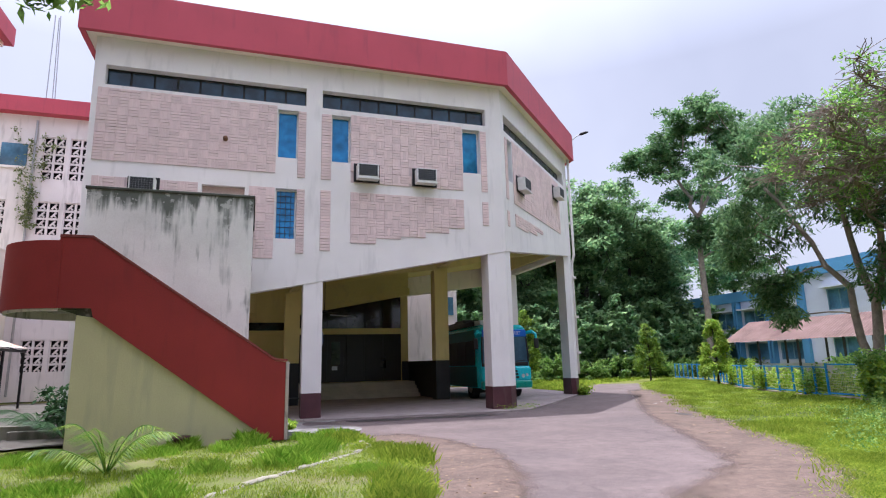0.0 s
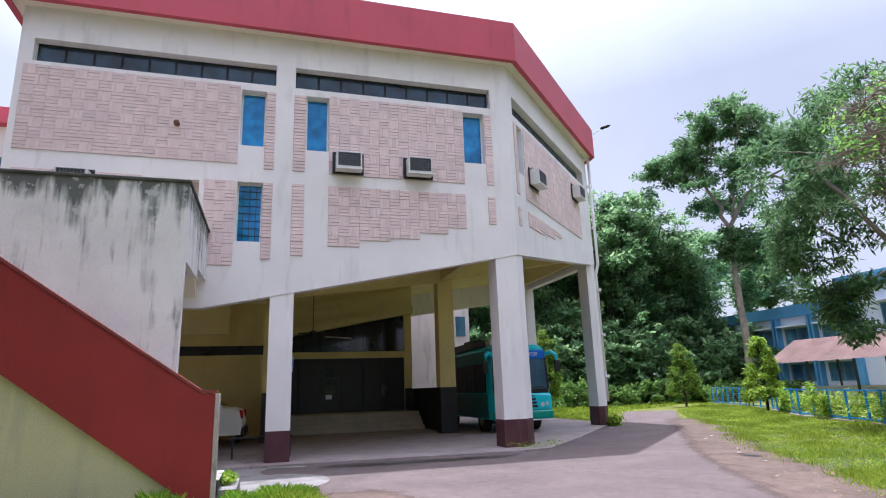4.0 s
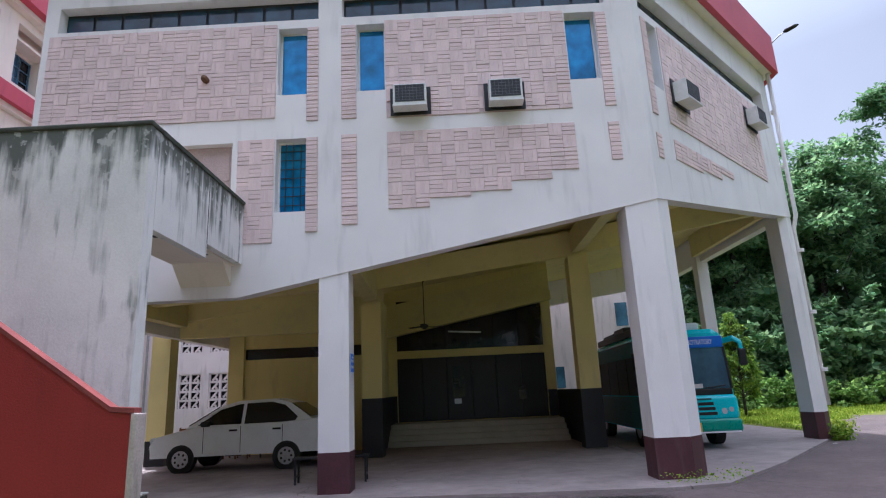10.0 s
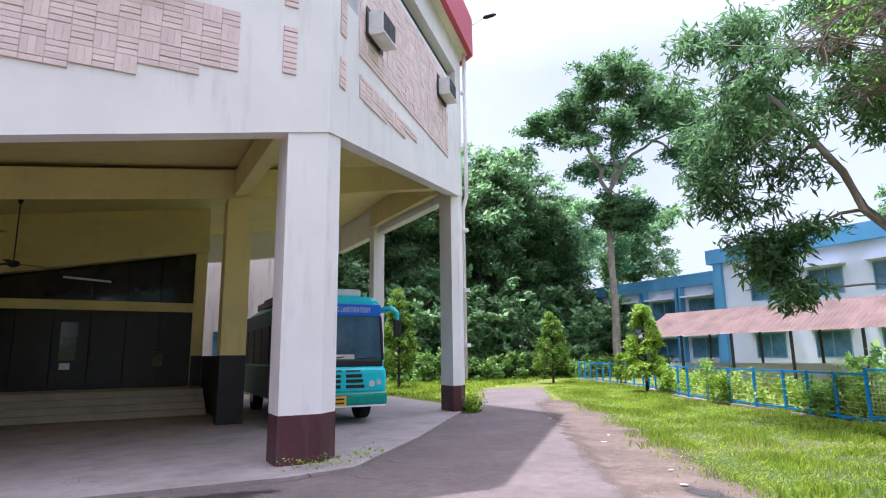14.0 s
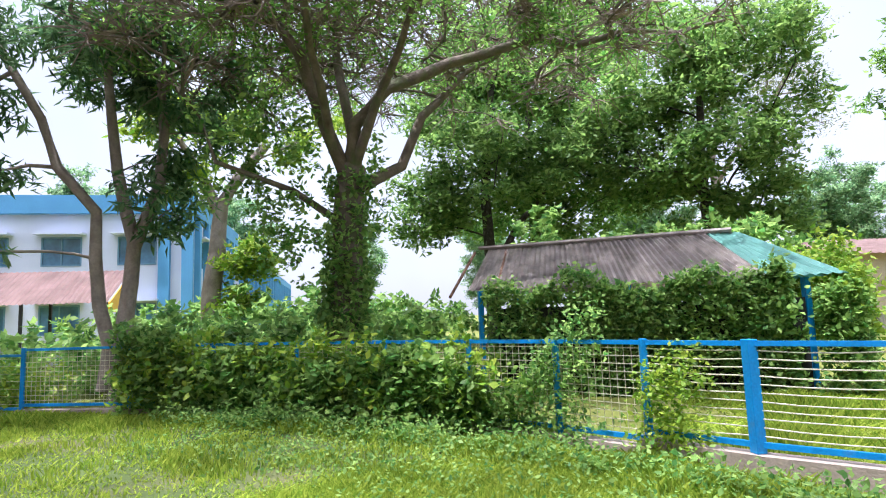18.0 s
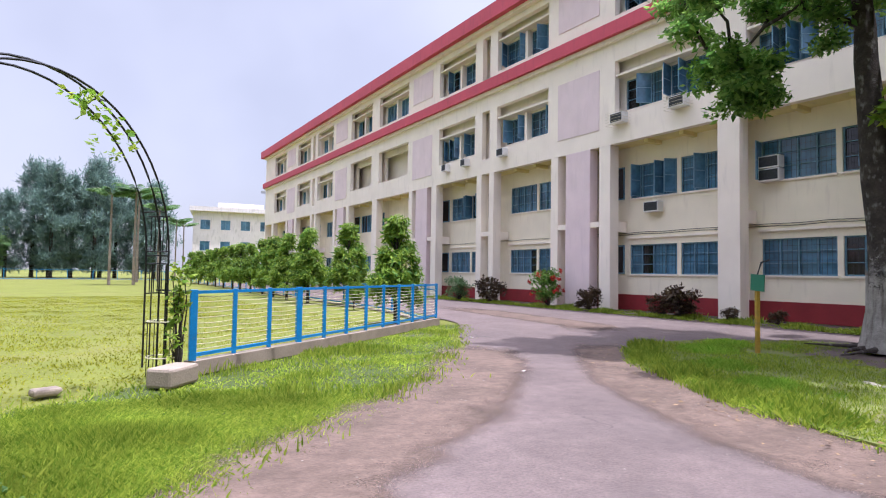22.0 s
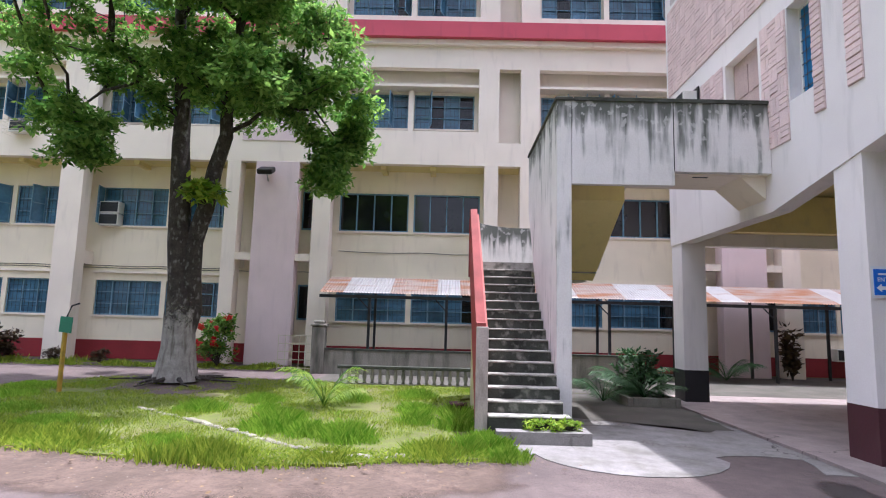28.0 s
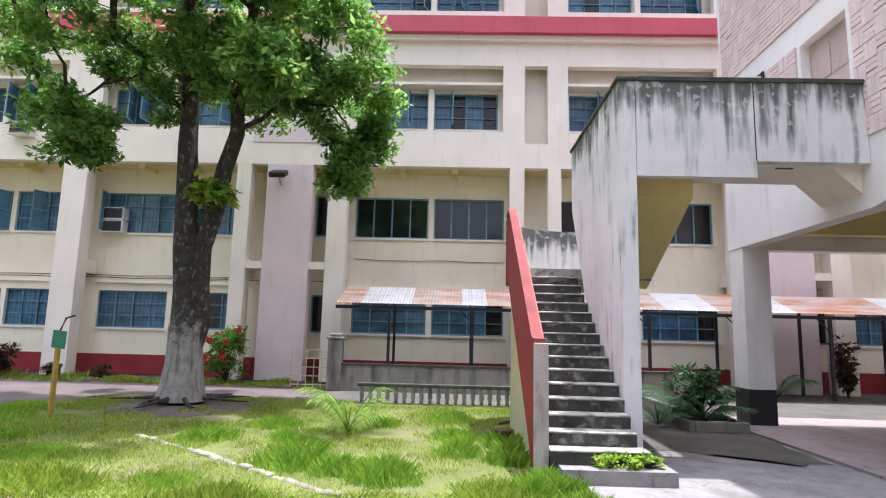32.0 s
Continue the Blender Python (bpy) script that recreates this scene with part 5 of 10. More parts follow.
def col_part(y0, y1, z0, z1, material, depth=0.55, x=LX, name="column"):
    part_box(name, x - depth, y0, z0, x, y1, z1, material, block, "", 0.012)


for a, b in cols:
    col_part(a, b, 0.02, 7.35, M_CREAM)
for g in GROUPS:
    part_box("pier", LX - 0.5, g + 1.07, 0.02, LX + 0.02, g + 2.65, 7.35, M_PINK, block, "pinkish plastered pier", 0.012)
    for y in (g + 0.5, g + 2.65):
        part_box("tie_beam", LX - 0.4, y, 3.72, LX - 0.03, y + 0.56, 3.97, M_CREAM, block)
    for z0, z1 in ((1.62, 2.93), (5.02, 6.5)):
        nw = part_box("narrow_window", LB + 0.002, g + 2.55, z0, LB + 0.05, g + 3.65, z1, M_WINFRAME, block, "narrow dark window beside the pier")
        part_box("pane", LB + 0.051, g + 2.61, z0 + 0.06, LB + 0.058, g + 3.59, z1 - 0.06, M_DARKGLASS, nw)
for q in PAIRS.values():
    part_box("tie_beam", LX - 0.4, q[1], 3.72, LX - 0.03, q[2], 3.97, M_CREAM, block)


def rows_of(z):
    """The bays' two windows at a storey."""
    out = []
    for a, b in bays:
        w = b - a
        if -31.6 < a < -31.4:
            continue
        out += [(a + 0.02 * w, a + 0.495 * w), (a + 0.53 * w, a + 0.985 * w)]
    return out


WZ = [(1.62, 2.93), (5.02, 6.5)]
holes = [(a, z0, b, z1) for z0, z1 in WZ for a, b in rows_of(z0)]
# this wall's yellow tint holds bounced light as colour
bm = bmnew()
holed(bm, lines(Y0, Y1, holes, 0, 2), lines(0.02, 7.9, holes, 1, 3), lambda u, z: any(a < u < c and b < z < d for a, b, c, d in holes), lambda u, z, d: (LB - d, u, z), 0.25)
part("recessed_wall", bm, M_CREAMDEEP, block, "cream recessed wall of the two lower storeys")
bm = bmnew()
box(bm, LB + 0.002, Y0, 0.02, LB + 0.035, Y1, 0.7)
part("plinth", bm, M_REDPLINTH, block, "dark red painted plinth")
part_box("entrance_dado", LB + 0.002, -31.5, 0.72, LB + 0.05, -26.1, 3.1, M_YELLOW, block, "yellow painted entrance wall")
for a, b in bays:
    if -31.6 < a < -31.4:
        continue
    part_box("ledge", LB + 0.002, a, 3.2, LB + 0.09, b, 3.28, M_CREAM, block)
for a, b in cols:
    part_box("cross_beam", LB + 0.04, a + 0.06, 3.5, LX - 0.551, b - 0.06, 3.97, M_CREAM, block)
part_box("deep_soffit", LB, Y0, 7.36, LX - 0.3, Y1, 7.46, M_SOFFIT, block, "yellowish balcony soffit")
for a, b in bays:
    for t in (0.33, 0.66):
        y = a + (b - a) * t
        part_box("soffit_rib", LB + 0.01, y - 0.1, 7.2, LX - 0.31, y + 0.1, 7.359, M_SOFFIT, block)

# upper storeys: outer skin with recessed window bays
UP = [(7.35, 12.1, 8.62, 11.05, 8.9, 10.25), (12.7, 16.0, 13.1, 15.45, 13.35, 14.75)]
for z0, z1, r0, r1, w0, w1 in UP:
    rec = [(a + 0.25, r0, b - 0.25, r1) for a, b in bays] + [(q[1], r0 - 0.4, q[2], r1) for q in PAIRS.values()]
    bm = bmnew()
    holed(bm, lines(Y0, Y1, rec, 0, 2), lines(z0, z1, rec, 1, 3), lambda u, z: any(a < u < c and b < z < d for a, b, c, d in rec), lambda u, z, d: (LX - d, u, z), 0.3)
    part("upper_wall", bm, M_CREAM, block, "cream upper storey wall")
    wh = []
    gaps = [(a + 0.3, r0 + 0.02, b - 0.3, r1 - 0.35) for a, b in bays if z0 < 8 and -38 < a < -31]
    for a, b in bays:
        w = b - a
        if z0 < 8 and -38 < a < -31:
            continue
        wh += [(a + 0.07 * w, w0, a + 0.48 * w, w1), (a + 0.52 * w, w0, a + 0.93 * w, w1)]
    bm = bmnew()
    holed(bm, lines(Y0, Y1, wh + gaps, 0, 2), lines(z0 + 0.3, z1, wh + gaps, 1, 3), lambda u, z: any(a < u < c and b < z < d for a, b, c, d in wh + gaps), lambda u, z, d: (LX - 0.62 - d, u, z), 0.2)
    part("window_wall", bm, M_CREAM, block)
    holes += [(a, b, c, d, 1) for a, b, c, d in wh]
    for a, b in bays:
        if z0 < 8 and -38 < a < -31:
            part_box("balcony_wall", LX - 1.55, a - 2.4, r0 - 0.4, LX - 1.35, b + 0.2, r1, M_CREAM, block, "cream back wall of an open gallery")
            continue
        for zz in (w1 + 0.1,):
            part_box("sunshade_fin", LX - 0.6, a + 0.26, zz, LX - 0.06, b - 0.26, zz + 0.1, M_CREAM, block, "", 0.01)
        part_box("mullion_pier", LX - 0.6, (a + b) / 2 - 0.1, r0, LX - 0.33, (a + b) / 2 + 0.1, w1 + 0.05, M_CREAM, block)
    for g in GROUPS:
        bm = bmnew()
        box(bm, LX + 0.001, g + 0.5, z0 + 0.78, LX + 0.03, g + 3.2, min(z1, 15.7) - (1.2 if z0 < 8 else 0.35))
        part("pink_panel", bm, M_PINK, block, "pink plaster panel")
part_box("red_band", LX - 0.3, Y0 - 0.2, 12.1, LX + 0.4, Y1 + 0.2, 12.7, M_RED, block, "crimson band between storeys")
part_box("band_lip", LX + 0.002, Y0, 11.9, LX + 0.2, Y1, 12.098, M_CREAM, block)
part_box("roof_fascia", LX - 0.4, Y0 - 0.6, 16.0, LX + 0.62, Y1 + 0.25, 16.85, M_RED, block, "crimson roof fascia")
part_box("roof_lip", LX + 0.002, Y0, 15.8, LX + 0.3, Y1, 15.998, M_CREAM, block)
part_box("roof_slab", -26, Y0 - 0.6, 16.3, LX - 0.41, Y1 + 0.25, 16.7, M_MOSSY, block)
part_box("back_wall", -26, Y0, 0.02, -25.7, Y1, 16.29, M_CREAM, block)
part_box("end_wall", -25.69, Y1, 0.02, LX - 0.02, Y1 + 0.25, 15.99, M_CREAM, block)
part_box("end_wall", -25.69, Y0 - 0.25, 0.02, LX - 0.02, Y0, 15.99, M_CREAM, block)
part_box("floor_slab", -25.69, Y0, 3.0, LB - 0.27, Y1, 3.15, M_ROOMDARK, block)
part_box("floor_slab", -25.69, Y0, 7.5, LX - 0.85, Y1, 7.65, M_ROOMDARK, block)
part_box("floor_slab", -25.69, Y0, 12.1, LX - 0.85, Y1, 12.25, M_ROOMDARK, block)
rngb = random.Random(5)
for i in range(38):
    y = -62 + i * 2.3 + rngb.uniform(-0.5, 0.5)
    if rngb.random() < 0.75:
        part_box("roof_block", LX - 0.2, y, 16.86, LX + 0.3, y + rngb.uniform(0.3, 0.6), 17.0 + rngb.uniform(0, 0.12), M_RED, block)


def window(y0, z0, y1, z1, x, near, seed):
    """A side-hung steel window: frame, glazing bars, panes, a dark room behind."""
    rng = random.Random(seed)
    shut = 4.5 < z0 < 8 and y0 > 7.0
    f = 0.05
    k = max(2, round((y1 - y0) / 0.62))
    st = (y1 - y0) / k
    bm = bmnew()
    holed(bm, [y0, y0 + f, y1 - f, y1], [z0, z0 + f, z1 - f, z1], lambda u, z: y0 + f < u < y1 - f and z0 + f < z < z1 - f, lambda u, z, d: (x - 0.06 - d, u, z), 0.06)
    w = part("window", bm, M_WINFRAME, block, "blue-grey steel window with dark panes")
    for i in range(1, k):
        bm = bmnew()
        yy = y0 + i * st - f / 2
        box(bm, x - 0.118, yy, z0 + f + 0.001, x - 0.063, yy + f, z1 - f - 0.001)
        part("mullion", bm, M_WINFRAME, w)
    if near and not shut:
        for j in (1, 2):
            zz = z0 + (z1 - z0) * j / 3
            for i in range(k):
                bm = bmnew()
                box(bm, x - 0.11, y0 + i * st + f / 2 + (f / 2 if i == 0 else 0) + 0.002, zz - 0.015, x - 0.07, y0 + (i + 1) * st - f / 2 - (f / 2 if i == k - 1 else 0) - 0.002, zz + 0.015)
                part("glazing_bar", bm, M_WINFRAME, w)
    for i in range(k):
        b2 = bmnew()
        tilt = rng.uniform(-1.5, 1.5)
        m = pose(x - 0.135, y0 + (i + 0.5) * st, (z0 + z1) / 2, 0, 0, tilt)
        box(b2, -0.005, -st / 2 + 0.01, -(z1 - z0) / 2, 0.005, st / 2 - 0.01, (z1 - z0) / 2, m)
        part("pane", b2, M_DARKGLASS if shut or rng.random() < 0.2 else M_WINGLASS, w)
    if shut:
        return
    if near:
        b2 = bmnew()
        for i in range(int((y1 - y0) / 0.16)):
            yy = y0 + 0.08 + i * 0.16
            box(b2, x - 0.045, yy, z0 + 0.02, x - 0.037, yy + 0.008, z1 - 0.02)
        for j in range(1, 5):
            zz = z0 + (z1 - z0) * j / 5
            box(b2, x - 0.036, y0 + 0.02, zz, x - 0.03, y1 - 0.02, zz + 0.008)
        part("grille", b2, M_DARKMETAL, w)
    if not near or z0 < 4.5:
        return
    for at in [i for i in range(k + 1) if rng.random() < (0.3 if z0 < 8 else 0.42)]:
        b2 = bmnew()
        side = -1 if at == k else 1 if at == 0 else rng.choice((-1, 1))
        m = pose(x - 0.028, y0 + at * st + 0.02 * side, z0, 0, 0, rng.choice((-55, -68, -80)) if side > 0 else rng.choice((-98, -112, -125)))
        for a in ((0, 0.03, 0.03, 0.06), (0, st - 0.06, 0.03, st - 0.03)):
            box(b2, 0, a[1], 0.03, 0.03, a[3], z1 - z0 - 0.03, m)
        for zz in (0.03, (z1 - z0) / 2, z1 - z0 - 0.06):
            box(b2, 0.001, 0.06, zz, 0.029, st - 0.06, zz + 0.03, m)
        part("open_sash", b2, M_WINFRAME, w, "sash standing open")
        b2 = bmnew()
        box(b2, 0.012, 0.061, 0.061, 0.018, st - 0.061, z1 - z0 - 0.061, m)
        part("sash_pane", b2, M_WINGLASS, w)


for n_w, h in enumerate(holes):
    x = LX - 0.62 if len(h) == 5 else LB
    near = h[0] > -24
    window(h[0] + 0.002, h[1] + 0.002, h[2] - 0.002, h[3] - 0.002, x, near, n_w)
    if near:
        part_box("sill", x + 0.002, h[0] - 0.05, h[1] - 0.07, x + 0.06, h[2] + 0.05, h[1] - 0.002, M_CREAM, block)

# outdoor units and window units on the long building
def wall_unit(x, y, z, label, w=0.66, cage=False, group="window units on the long building"):
    ac = thing("air_conditioner", pose(x, y, z, 0, 0, 90), label, "air conditioner", group)
    bm = bmnew()
    soft_box(bm, -w / 2, -0.38, 0, w / 2, -0.002, 0.44, 0.015)
    part("casing", bm, M_ACWHITE, ac)
    bm = bmnew()
    for i in range(7):
        box(bm, -w / 2 + 0.05, -0.392, 0.06 + i * 0.052, w / 2 - 0.05, -0.384, 0.09 + i * 0.052)
    box(bm, -w / 2 + 0.04, -0.3835, 0.05, w / 2 - 0.04, -0.3805, 0.41)
    part("louvre", bm, M_ACGRILL, ac, "dark louvred grille")
    if cage:
        for i in range(5):
            zz = -0.08 + 0.13 * i
            bm = bmnew()
            tube(bm, [(-w / 2 - 0.12, 0, zz), (-w / 2 - 0.12, -0.5, zz), (w / 2 + 0.12, -0.5, zz), (w / 2 + 0.12, 0, zz)], 0.007, 5)
            part("cage_bar", bm, M_MESHWIRE, ac, "thin wire bar of the safety cage")
    return ac


wall_unit(LB, -5.75, 4.3, "dark louvred window air conditioner below the blue windows", 0.75)
wall_unit(LB - 0.05, -0.72, 5.45, "aged air conditioner set in a first-floor window", 0.75)
wall_unit(LB - 0.05, -0.72, 4.98, "lower of two stacked air conditioners in a window", 0.75)
wall_unit(LX, -6.6, 8.15, "caged white air conditioner on the second storey", 0.7, True)
wall_unit(LX, -3.6, 8.15, "caged white air conditioner beside its twin", 0.7, True)
wall_unit(LX, -14.9, 8.05, "small air conditioner below the second-storey windows", 0.6)
wall_unit(LX, -18.6, 8.05, "small dark air conditioner further along the block", 0.5)
wall_unit(LX, -20.8, 8.05, "small dark air conditioner near a pink panel", 0.5)
wall_unit(LX - 0.3, 8.4, 8.42, "white air conditioner behind the tree crown", 0.7)

wall_unit(LB, 26.7, 0.62, "dark air conditioner low on the shaded wall by the covered way", 0.8)

part_box("link_wall", -13.0, Y1 + 0.26, 0.02, LB, 36.99, 7.9, M_CREAM, block, "cream link wall to the wing")

for z, ya, yb in ((3.42, -12.0, 7.6), (3.5, -30.0, 3.9), (4.25, 8.0, 13.3)):
    bm = bmnew()
    k = int((yb - ya) / 0.9)
    tube(bm, [(LB + 0.03, ya + (yb - ya) * i / k, z - 0.05 * abs(math.sin(i * 1.1))) for i in range(k + 1)], 0.011, 5)
    part("cable", bm, M_BLACKPLASTIC, block, "thin black cable slung along the wall")

flood = thing("flood_lamp", pose(LX + 0.03, 5.55, 6.95), "grey flood lamp on a bracket high on the pink pier", "lamp")
bm = bmnew()
tube(bm, [(0, 0, -0.35), (0.1, 0, -0.25), (0.22, 0, -0.1), (0.25, 0, 0)], 0.025, 8)
part("bracket", bm, M_STEEL, flood)
bm = bmnew()
soft_box(bm, 0.05, -0.28, 0.0, 0.55, 0.28, 0.2, 0.06, pose(0, 0, 0, 0, 25, 0), 3)
part("housing", bm, M_BLACKPLASTIC, flood)
bm = bmnew()
box(bm, 0.12, -0.22, -0.012, 0.5, 0.22, -0.002, pose(0, 0, 0, 0, 25, 0))
part("lens", bm, M_LAMPGLASS, flood)

# ---- cross wing with pierced-block screens ----
wing = thing("cross_wing", pose(0, 0, 0), "white four-storey wing with pierced block screens and a red fascia", "building")
WY = 37.0
jal = []
for z0, z1 in ((1.5, 3.25), (4.3, 5.95), (9.0, 10.95), (12.25, 14.8)):
    for x in (-24.5, -22.0, -19.0, -17.5, -15.9, -14.4, -11.8, -10.45, -8.9, -7.4, -5.0, -2.5):
        if not (x == -14.4 and z0 > 12):
            jal.append((x, z0, x + 1.15, z1))
bm = bmnew()
holed(bm, lines(-26, 13, jal, 0, 2), lines(0.02, 16.0, jal, 1, 3), lambda u, z: any(a < u < c and b < z < d for a, b, c, d in jal), lambda u, z, d: (u, WY + d, z), 0.25)
part("front_wall", bm, M_WING, wing, "pinkish white stained wall with screens")
part_box("wing_fascia", -26, WY - 0.6, 16.0, 13.5, WY + 0.4, 16.9, M_RED, wing, "crimson roof fascia")
part_box("wing_roof", -26, WY + 0.41, 16.2, 13.5, WY + 12, 16.6, M_MOSSY, wing)
part_box("wing_side", 12.75, WY + 0.26, 0.02, 13.0, WY + 12, 15.99, M_WHITE, wing)
part_box("wing_back", -26, WY + 12.01, 0.02, 13.0, WY + 12.2, 15.99, M_WHITE, wing)
for a, b, c, d in jal:
    bm = bmnew()
    nu, nz = 2, max(3, round((d - b) / 0.47))
    su, sz = (c - a) / nu, (d - b) / nz
    for i in range(nu + 1):
        box(bm, a + i * su - 0.06, WY + 0.05, b, a + i * su + 0.06, WY + 0.15, d)
    for j in range(nz + 1):
        box(bm, a + 0.062, WY + 0.051, b + j * sz - 0.06, c - 0.062, WY + 0.149, b + j * sz + 0.06)
    for i in range(nu):
        for j in range(nz):
            cx, cz = a + (i + 0.5) * su, b + (j + 0.5) * sz
            for turn, size_ in ((42, 0.19), (-42, 0.19)):
                box(bm, -0.045, -0.04 + 0.002 * (turn > 0), -size_, 0.045, 0.04 + 0.002 * (turn > 0), size_ if turn > 0 else 0.0, Matrix.Translation((cx, WY + 0.1, cz)) @ pose(0, 0, 0, 0, turn, 0))
    part("block_screen", bm, M_WING, wing, "pinkish pierced block screen")
part_box("window", 12.14, WY - 0.05, 4.66, 12.74, WY - 0.004, 5.86, M_WINGLASS, wing, "small dark window")
part_box("window", 8.82, WY - 0.05, 1.7, 9.25, WY - 0.004, 2.75, M_WINGLASS, wing, "small dark window")
part_box("window", -13.78, WY - 0.05, 12.93, -12.51, WY - 0.004, 14.25, M_WINGLASS, wing, "dark blue window")
part_box("sill", -13.9, WY - 0.12, 12.8, -12.4, WY - 0.004, 12.92, M_WHITE, wing)
bm = bmnew()
tube(bm, [(-12.17, WY - 0.08, 0.3), (-12.17, WY - 0.08, 15.7)], 0.06, 8)
part("downpipe", bm, M_STEEL, wing, "stained grey downpipe")
rj = random.Random(31)
v, f = leaves([(-12.17 + rj.gauss(0, 0.3) * (1.4 if zz > 12 else 0.8) + (0.7 if zz > 13.0 and q % 3 == 0 else 0), WY - 0.15 - 0.15 * rj.random(), zz) for q, zz in enumerate(9.4 + 5.6 * rj.random() for q in range(70))], 16, (0.22, 0.15, 0.25), 0.16, 31, 0.8, 0.5, 0.5)
ob = new("wall_creeper", raw_mesh("wall_creeper", v, f, M_LEAFDRY))
ob.parent = wing
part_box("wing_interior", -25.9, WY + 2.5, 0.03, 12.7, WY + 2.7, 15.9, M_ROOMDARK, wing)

# ---- covered way, garden walls ----
cway = thing("covered_way", pose(0, 0, 0), "covered walkway with a rusted tin roof on dark posts", "walkway")
YA, YB = 8.1, 29.8
n_s = 29
for i in range(n_s):
    ya, yb = YA + (YB - YA) * i / n_s, YA + (YB - YA) * (i + 1) / n_s
    bm = bmnew()
    kk = 8
    for q in range(kk):
        p, r = ya + (yb - ya) * q / kk, ya + (yb - ya) * (q + 1) / kk
        mid = (p + r) / 2
        for (u0, h0), (u1, h1) in (((p, 0), (mid, 0.025)), ((mid, 0.025), (r, 0))):
            vs = [bm.verts.new(v) for v in ((-9.2, u0, 2.52 + h0), (-9.2, u1, 2.52 + h1), (-10.9, u1, 3.12 + h1), (-10.9, u0, 3.12 + h0))]
            bm.faces.new(vs)
    bmesh.ops.remove_doubles(bm, verts=bm.verts, dist=0.001)
    bmesh.ops.solidify(bm, geom=bm.faces[:], thickness=0.008)
    part("roof_sheet", bm, M_ZINC if i % 4 in (1, 2) and i % 3 else M_RUST, cway, "rusted corrugated sheet")
part_box("eaves_rail", -9.32, YA, 2.36, -9.25, YB, 2.46, M_DARKMETAL, cway)
part_box("back_rail", -10.85, YA, 2.9, -10.78, YB, 3.0, M_DARKMETAL, cway)
for y in (9.7, 12.15, 14.7, 17.3, 19.9, 22.5, 25.1, 27.4, 29.6):
    part_box("post", -9.33, y - 0.04, 0.05, -9.25, y + 0.04, 2.359, M_DARKMETAL, cway)
    bm = bmnew()
    tube(bm, [(-9.29, y, 2.0), (-9.29, y - 0.35, 2.36)], 0.02, 6)
    part("brace", bm, M_DARKMETAL, cway)
    bm = bmnew()
    tube(bm, [(-9.28, y, 2.38), (-10.82, y, 2.92)], 0.025, 6)
    part("rafter", bm, M_DARKMETAL, cway)
    part_box("post", -10.85, y - 0.04, 0.05, -10.78, y + 0.04, 2.899, M_DARKMETAL, cway)

gw = thing("garden_wall", pose(-9.0, 8.1, 0), "low damp garden wall with a mossy end post", "wall")
part_box("body", -0.2, 0.0, 0.0, 0.0, 6.0, 0.72, M_OLDWALL, gw)
part_box("coping", -0.24, -0.02, 0.721, 0.04, 6.02, 0.78, M_MOSSTOP, gw)
bm = bmnew()
soft_box(bm, -0.3, -0.1, 0.0, 0.1, 0.3, 1.45, 0.03)
soft_box(bm, -0.34, -0.14, 1.45, 0.14, 0.34, 1.52, 0.02)
soft_box(bm, -0.26, -0.06, 1.52, 0.06, 0.26, 1.62, 0.04)
part("end_post", bm, M_OLDWALL, gw, "mossy capped end post")
gw2 = thing("planter_wall", pose(-6.6, 14.0, 0), "low damp planter wall under the stair", "wall")
part_box("body", -0.15, 0.0, 0.0, 0.0, 3.4, 0.85, M_OLDWALL, gw2)
part_box("coping", -0.19, -0.02, 0.851, 0.04, 3.42, 0.9, M_MOSSTOP, gw2)
part_box("front_kerb", 0.001, 2.2, 0.0, 2.0, 2.35, 0.3, M_OLDWALL, gw2)
bal = thing("balustrade", pose(-6.0, 9.4, 0.0), "old grey balustrade with turned balusters and a dark rail", "balustrade")
part_box("plinth", -0.1, 0.0, 0.0, 0.1, 3.8, 0.06, M_OLDWALL, bal)
part_box("rail", -0.09, 0.0, 0.42, 0.09, 3.8, 0.5, M_MOSSTOP, bal, "", 0.015)
for i in range(19):
    bm = bmnew()
    tube(bm, [(0, 0.1 + i * 0.2, 0.061), (0, 0.1 + i * 0.2, 0.12), (0, 0.1 + i * 0.2, 0.22), (0, 0.1 + i * 0.2, 0.34), (0, 0.1 + i * 0.2, 0.419)], [0.05, 0.035, 0.06, 0.03, 0.045], 8)
    part("baluster", bm, M_OLDWALL, bal, smooth=True)
gate = thing("grille_gate", pose(-9.2, 6.9, 0.05), "low white-painted square grille gate", "gate")
bm = bmnew()
for i in range(6):
    tube(bm, [(0, i * 0.22, 0), (0, i * 0.22, 1.1)], 0.012, 6)
part("upright", bm, M_MESHWIRE, gate)
bm = bmnew()
for j in range(5):
    tube(bm, [(0.001, 0, 0.08 + j * 0.25), (0.001, 1.1, 0.08 + j * 0.25)], 0.012, 6)
part("crossbar", bm, M_MESHWIRE, gate)


# ---- the bus ----
bus = thing("bus", pose(9.72, 22.05, 0.05, 0, 0, -1.5) @ Matrix.Diagonal((1, 1, 1.065, 1)), "teal minibus with a blue destination board, parked under the hall", "bus")
BW, BL = 1.08, 7.2


def bus_section(y, inset=0.0, top=2.78):
    return [(-BW + inset, y, 0.42), (-BW - 0.02 + inset, y, 1.2), (-BW + 0.03 + inset, y, 2.0), (-BW + 0.12 + inset, y, top - 0.12), (-BW + 0.3 + inset, y, top), (BW - 0.3 - inset, y, top), (BW - 0.12 - inset, y, top - 0.12), (BW - 0.03 - inset, y, 2.0), (BW + 0.02 - inset, y, 1.2), (BW - inset, y, 0.42)]


